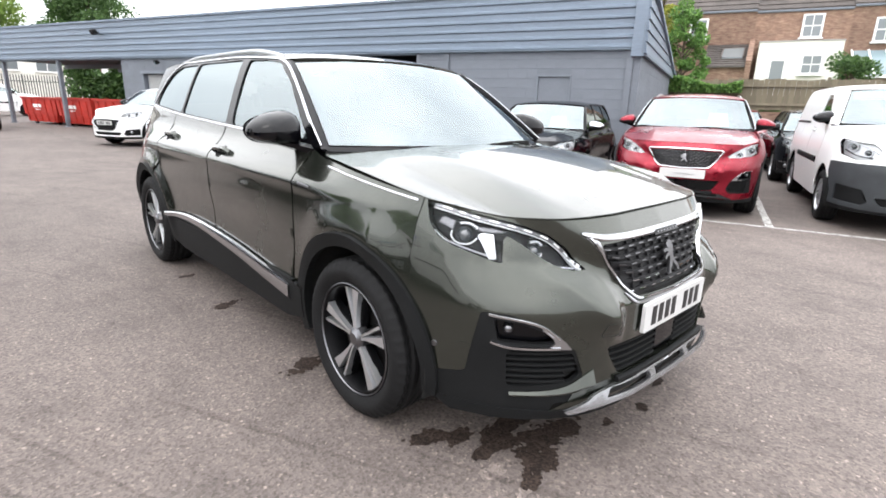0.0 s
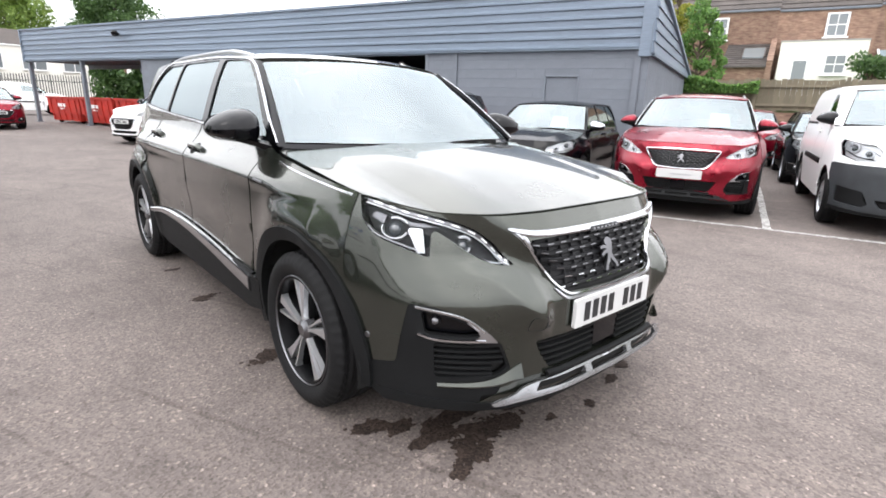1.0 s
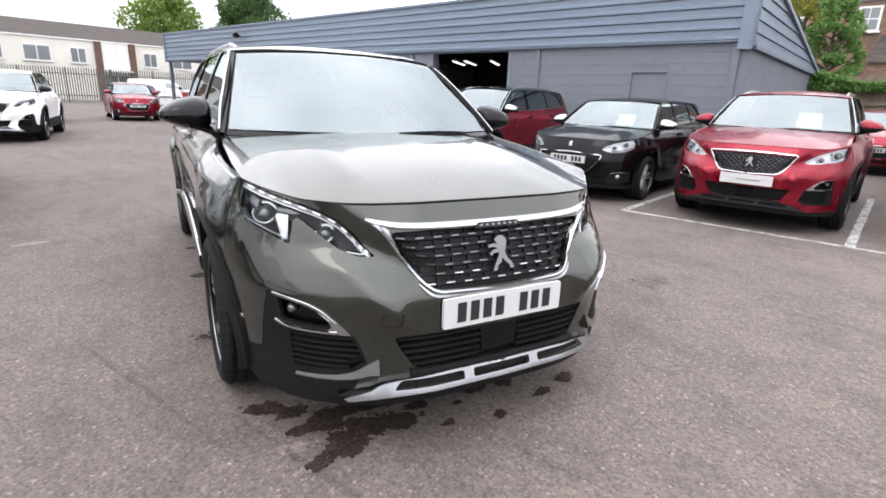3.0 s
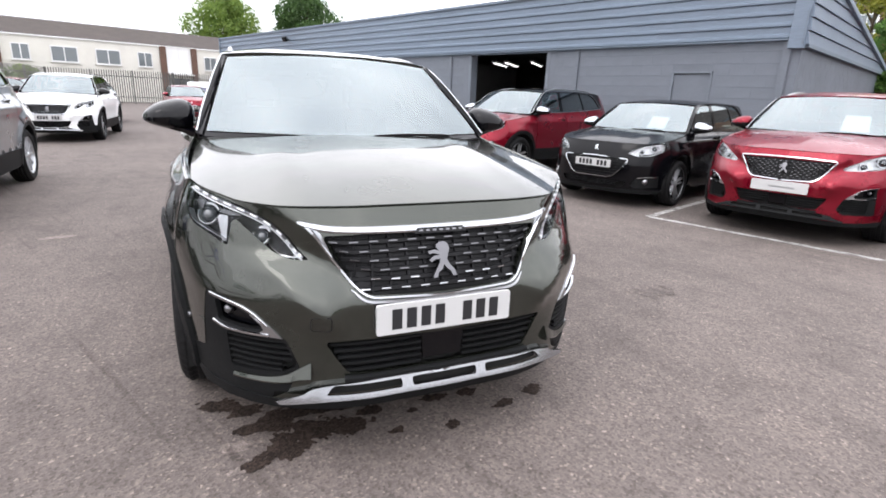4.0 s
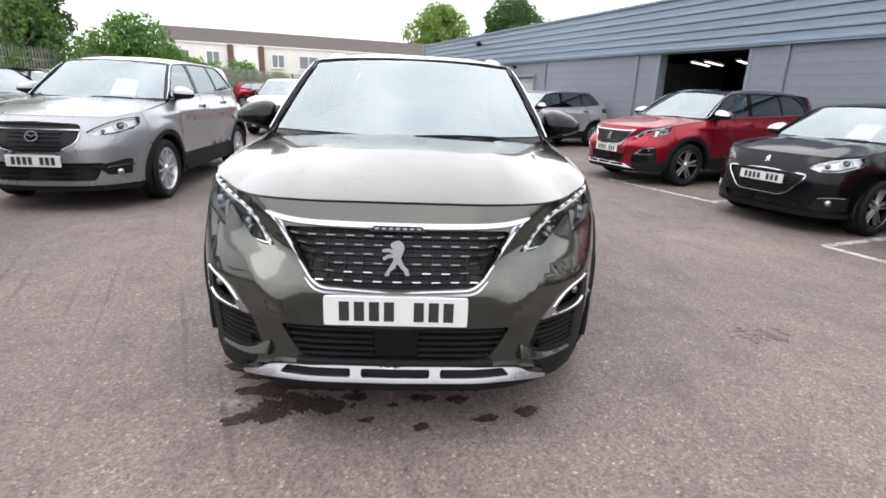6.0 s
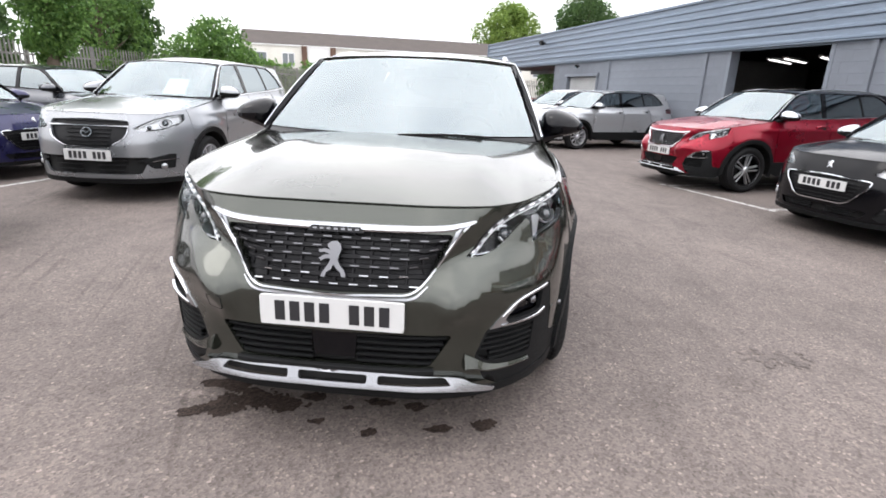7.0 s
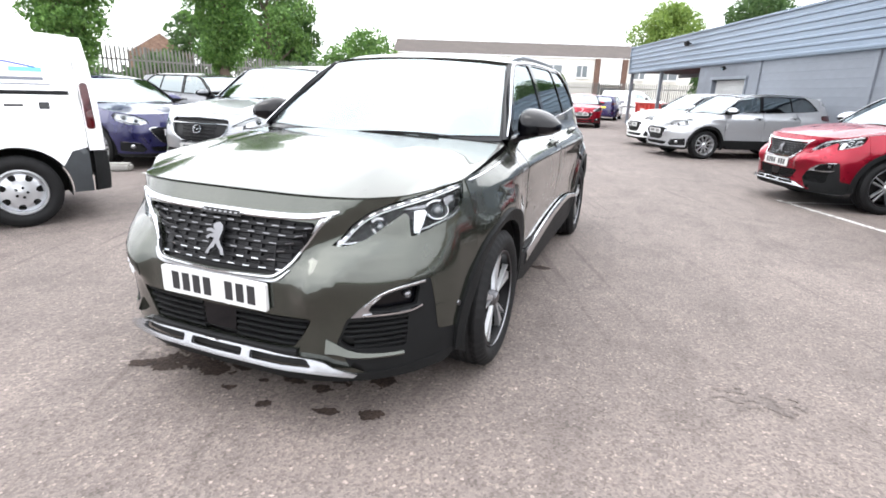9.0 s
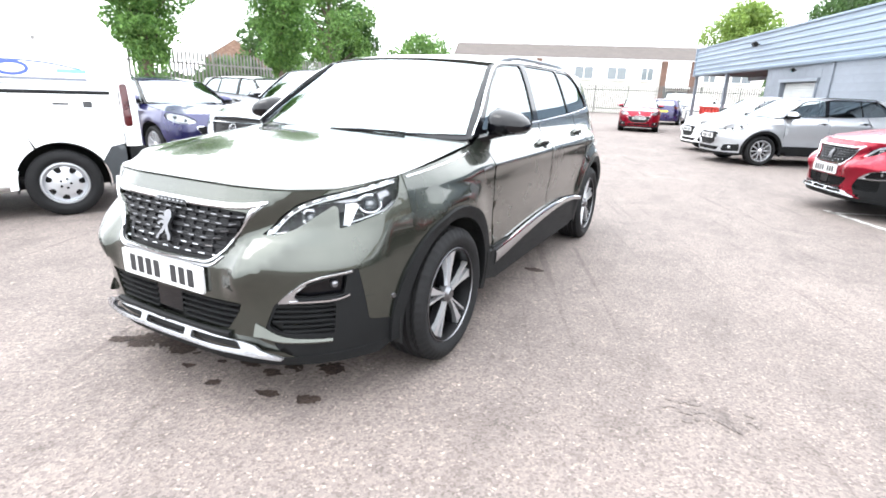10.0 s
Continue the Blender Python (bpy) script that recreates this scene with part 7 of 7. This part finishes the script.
tree(18.4, 7.35, 4.9, .95, "leaf_mid", 9, "airy green overgrown tree by the timber fence", .32, .06, 12000, clumps=46, puff=(.18, .42))
tree(19.5, 2.3, 3.0, .85, "leaf_dark", 19, "small dark green bush above the timber fence", .45, .06, 7000, name="bush", clumps=22, puff=(.35, .6))
tree(-13.0, 46.6, 2.15, 1.0, "leaf_light", 31, "rounded bright green bush beyond the far fence", .3, .08, 6000, name="bush", clumps=20, puff=(.45, .7))
hedge(17.0, 7.3, 17.5, 4.8, .75, .5, "leaf_mid", 15, "green climber spilling over the timber fence", 5000, .06, 1.85)
hedge(-16.8, 26, -13.5, 44, 3.2, 2.0, "leaf", 11, "tall green hedge behind the palisade fence", 9000, .2)
hedge(3.6, 36.5, 9.0, 34.5, 5.0, 2.2, "leaf_dark", 21, "dark green trees and undergrowth behind the carport", 12000, .15)
hedge(-17.6, 6, -16.2, 24, 2.4, 1.6, "leaf_dark", 12, "green undergrowth behind the palisade fence", 9000, .16)


# ---------------------------------------------------------------- houses
M["render"] = surface("cream_white_render", (0.70, 0.68, 0.62), 0.85, 0.08, 0.7, 30.0, 0.1)
M["tile"] = surface("brown_roof_tile", (0.058, 0.046, 0.040), 0.85, 0.2, 1.2, 8.0, 0.3)
M["strip_brown"] = surface("brown_brick_pier", (0.13, 0.075, 0.055), 0.85, 0.2, 2.0, 30.0, 0.2)
M["upvc"] = material("white_window_frame", (0.75, 0.75, 0.74), 0.4)
M["pane"] = material("dark_house_pane", (0.16, 0.18, 0.19), 0.1, 0.0, 0.4)
M["pane_sky"] = material("conservatory_roof_pane", (0.22, 0.30, 0.33), 0.08, 0.0, 0.6)
M["concrete"] = surface("pale_concrete_kerb", (0.34, 0.33, 0.31), 0.85, 0.2, 4.0, 80.0, 0.3)
M["door_dark"] = material("dark_front_door", (0.06, 0.07, 0.08), 0.4)


def house_window(parent, x, z, w, h, y, bars_=2):
    wd = box("window", (w, .10, h), (x, y, z), M["upvc"], parent, .01)
    n = bars_
    pw = (w - .08 * (n + 1)) / n
    for k in range(n):
        box("pane", (pw, .04, h - .16), (x - w / 2 + .08 + pw / 2 + k * (pw + .08), y - .045, z), M["pane"], wd, 0)
    box("sill", (w + .12, .16, .05), (x, y - .06, z - h / 2 - .03), M["upvc"], wd, .008)
    return wd


def gable_roof(parent, L, D, z, rise, over=.4, mat="tile"):
    bm = bmesh.new()
    a = [bm.verts.new(p) for p in ((-over, -over, z), (L + over, -over, z), (L + over, D / 2, z + rise), (-over, D / 2, z + rise), (-over, D + over, z), (L + over, D + over, z))]
    bm.faces.new((a[0], a[1], a[2], a[3]))
    bm.faces.new((a[3], a[2], a[5], a[4]))
    bm.faces.new((a[0], a[3], a[4]))
    bm.faces.new((a[1], a[5], a[2]))
    bm.faces.new((a[0], a[4], a[5], a[1]))
    bmesh.ops.recalc_face_normals(bm, faces=bm.faces)
    rf = part("roof", bm, M[mat], parent)
    box("gutter", (L + 2 * over, .12, .12), (L / 2, -over - .04, z - .02), M["upvc"] if mat == "tile" else M["steel"], rf, .03)
    return rf


def terrace():
    """Two-storey terrace: each house its own thing, mirrored in pairs about a shared entrance."""
    w, ang = 7.0, 20.0
    dx = Vector((math.cos(radians(ang)), math.sin(radians(ang)), 0))
    start = Vector((-4.45, 52.0, 0)) + dx * (1.5 - 3 * w)
    for k in range(5):
        o = start + dx * (k * w)
        root = empty("terraced_house", pose(o.x, o.y, 0, 0, 0, ang), "cream-rendered two-storey terraced house with a brown tiled roof", "house", "terrace")
        flip = (lambda x: x) if k % 2 else (lambda x: w - x)
        box("wall", (w, 7.5, 4.82), (w / 2, 3.75, 2.41), M["render"], root, 0)
        gable_roof(root, w, 7.5, 4.78, 1.52, .0, "tile")
        box("pier", (.5, .25, 4.76), (flip(1.3), -.08, 2.38), M["strip_brown"], root, .01)
        house_window(root, flip(2.75), 3.55, 1.15, 1.2, -.03)
        house_window(root, flip(5.5), 3.55, 1.8, 1.2, -.03)
        box("entrance_panel", (1.04, .06, 2.2), (flip(.525), -.02, 3.62), M["upvc"], root, .01)
        d = box("door", (.72, .08, 2.05), (flip(.42), -.06, 1.05), M["door_dark"], root, .01)
        box("door_light", (.22, .06, 1.7), (flip(.95), -.05, 1.2), M["pane"], root, .01)
        box("porch", (1.05, .7, .14), (flip(.53), -.35, 2.45), M["upvc"], root, .02)


terrace()


def sash(parent, x, z, w, h, y):
    """A white sash window with glazing bars and a sill."""
    wd = box("window", (w, .10, h), (x, y, z), M["upvc"], parent, .01)
    pw, ph = (w - .20) / 2, (h - .22) / 2
    for i in (-1, 1):
        for k in (-1, 1):
            box("pane", (pw - .02, .04, ph), (x + i * (pw / 2 + .01), y - .04, z + k * (ph / 2 + .03)), M["pane"], wd, 0)
    box("sill", (w + .16, .18, .07), (x, y - .07, z - h / 2 - .04), M["upvc"], wd, .008)


def slab(name, p, thick, mat, parent):
    bm = bmesh.new()
    vs = [bm.verts.new(q) for q in p] + [bm.verts.new((q[0], q[1], q[2] - thick)) for q in p]
    bm.faces.new(vs[:4])
    bm.faces.new(vs[4:][::-1])
    for i in range(4):
        bm.faces.new((vs[i], vs[4 + i], vs[4 + (i + 1) % 4], vs[(i + 1) % 4]))
    bmesh.ops.recalc_face_normals(bm, faces=bm.faces)
    return part(name, bm, mat, parent)


def brick_houses():
    ang = -72.0
    start = Vector((26.6, 27.2, 1.9))
    dx = Vector((math.cos(radians(ang)), math.sin(radians(ang)), 0))
    w = 4.4
    text = {"lean": "brown brick terraced house with a dark tiled lean-to", "white": "brown brick terraced house with a white rendered extension", "glass": "brown brick terraced house with a glass lean-to conservatory"}
    for k, kind in enumerate(("glass", "lean", "white", "glass", "lean", "white", "glass", "lean", "white")):
        o = start + dx * (-3.5 + k * w)
        root = empty("brick_house", pose(o.x, o.y, 1.9, 0, 0, ang), text[kind], "house", "brick terrace")
        box("wall", (w, 7.0, 5.0 - .1 * (k % 2)), (w / 2, 3.5, 2.5 - .05 * (k % 2)), M["brick"], root, 0)
        rf = gable_roof(root, w, 7.0, 4.98 - .1 * (k % 2), 2.8, .0, "slate")
        for r in range(9):
            zz = .12 + r * .30
            box("tile_course", (w, .05, .03), (w / 2, zz * 1.25 - .02, 4.98 - .1 * (k % 2) + zz + .02), M["slate"], rf, 0, rot=(38, 0, 0))
        wx = 1.5 if k % 2 == 0 else 2.7
        sash(root, wx, 4.05 if kind != "glass" else 3.75, .98, 1.2, -.03)
        if kind == "lean":
            box("extension", (2.1, 3.0, 1.86), (w - 1.15, -1.5, .93), M["brick"], root, 0)
            lt = slab("lean_to_roof", [(w - 2.25, -3.15, 1.82), (w - .15, -3.15, 1.82), (w - .15, .02, 3.2), (w - 2.25, .02, 3.2)], .1, M["slate"], root)
            for r in range(10):
                y = -3.05 + r * .31
                box("tile_course", (2.1, .03, .05), (w - 1.2, y, 1.88 + (y + 3.15) * .435), M["slate"], lt, .01)
            slab("roof_light", [(w - 1.35, -2.2, 2.32), (w - .35, -2.2, 2.32), (w - .35, -.9, 2.89), (w - 1.35, -.9, 2.89)], .07, M["pane"], lt)
            for x in (w - 1.38, w - .32):
                slab("roof_light_frame", [(x - .03, -2.22, 2.36), (x + .03, -2.22, 2.36), (x + .03, -.88, 2.94), (x - .03, -.88, 2.94)], .07, M["tile"], lt)
            slab("party_wall", [(w - .15, -3.2, 2.05), (w + .12, -3.2, 2.05), (w + .12, .0, 3.45), (w - .15, .0, 3.45)], 2.0, M["brick"], root)
        elif kind == "white":
            box("extension", (3.6, 3.0, 2.95), (w / 2 - .05, -1.5, 1.475), M["render"], root, 0)
            box("parapet", (3.66, 3.04, .07), (w / 2 - .05, -1.5, 2.98), M["concrete"], root, .01)
            dr = box("door", (.85, .08, 2.1), (1.3, -3.03, 1.05), M["upvc"], root, .01)
            box("door_pane", (.55, .04, .95), (1.3, -3.07, 1.55), M["pane"], dr, 0)
            sash(root, 2.75, 1.85, .95, .95, -3.03)
        else:
            box("extension", (3.4, 2.9, 1.1), (w / 2 - .2, -1.45, .55), M["render"], root, 0)
            cg = slab("glass_roof", [(.25, -3.0, 1.35), (3.85, -3.0, 1.35), (3.85, .0, 2.75), (.25, .0, 2.75)], .04, M["pane_sky"], root)
            for r in range(6):
                x = .25 + r * .72
                slab("glazing_bar", [(x - .04, -3.02, 1.41), (x + .04, -3.02, 1.41), (x + .04, .0, 2.81), (x - .04, .0, 2.81)], .1, M["upvc"], cg)
            box("eaves_beam", (3.7, .1, .14), (w / 2 - .15, -3.0, 1.28), M["upvc"], cg, .01)
        if k % 2 == 0:
            box("chimney", (.7, .9, 1.4), (w, 3.5, 8.2), M["brick"], root, .02)


brick_houses()


def far_house(x, y, ang, w):
    root = empty("far_house", pose(x, y, 0, 0, 0, ang), "brick house behind the workshop, its dark tiled roof and chimney showing", "house")
    box("wall", (w, 8.0, 6.0), (w / 2, 4.0, 3.0), M["brick"], root, 0)
    gable_roof(root, w, 8.0, 6.0, 2.4, .3)
    for cx in (.6, w - .6):
        box("chimney", (.7, 1.1, 1.5), (cx, 4.0, 8.7), M["brick"], root, .02)
        for k in (-.25, .25):
            lathe("chimney_pot", [(.12, 0), (.10, .45), (.07, .45), (.08, 0)], M["strip_brown"], root, 12, "Z", (cx, 4.0 + k, 9.45))


def gable_house(x, y, ang, w, d, eaves, rise):
    """A small house whose brick gable with white bargeboards looks over the fence."""
    root = empty("gable_house", pose(x, y, 0, 0, 0, ang), "small brick house with a white-boarded gable beyond the fence", "house")
    box("wall", (w, d, eaves), (w / 2, d / 2, eaves / 2), M["brick"], root, 0)
    gable_roof(root, w, d, eaves - .02, rise, .0, "slate")
    bm = prism([(.02, eaves), (d - .02, eaves), (d / 2, eaves + rise - .06)], .12)
    bm.transform(pose(-.08, 0, 0))
    part("gable", bm, M["brick"], root)
    for y0 in (-.15, d + .15):
        P = [Vector((-.14, y0, eaves - .1)), Vector((-.14, d / 2, eaves + rise + .05))]
        strip("bargeboard", P, [Vector((-1, 0, 0))] * 2, .20, .05, M["upvc"], root)


gable_house(-43.4, 41.1, 138.6, 8.0, 6.0, 4.0, 1.9)
far_house(23.5, 33.0, -52.0, 9.0)
far_house(29.2, 25.6, -52.0, 9.0)

tagged(box("kerb_stone", (.55, .20, .12), (-6.05, 3.15, .06), M["concrete"], None, .03, rot=(0, 0, 35)), "short pale concrete kerb stone by the bays", "kerb")
bm = bmesh.new()
bmesh.ops.create_cube(bm, size=1)
bm.transform(pose(48.7, 5.8, .95, 0, 0, -78.2) @ Matrix.Diagonal((90, 60, 1.88, 1)))
tagged(part("bank", bm, M["grass"]), "raised grassy gardens behind the retaining wall", "ground", kind="structure")
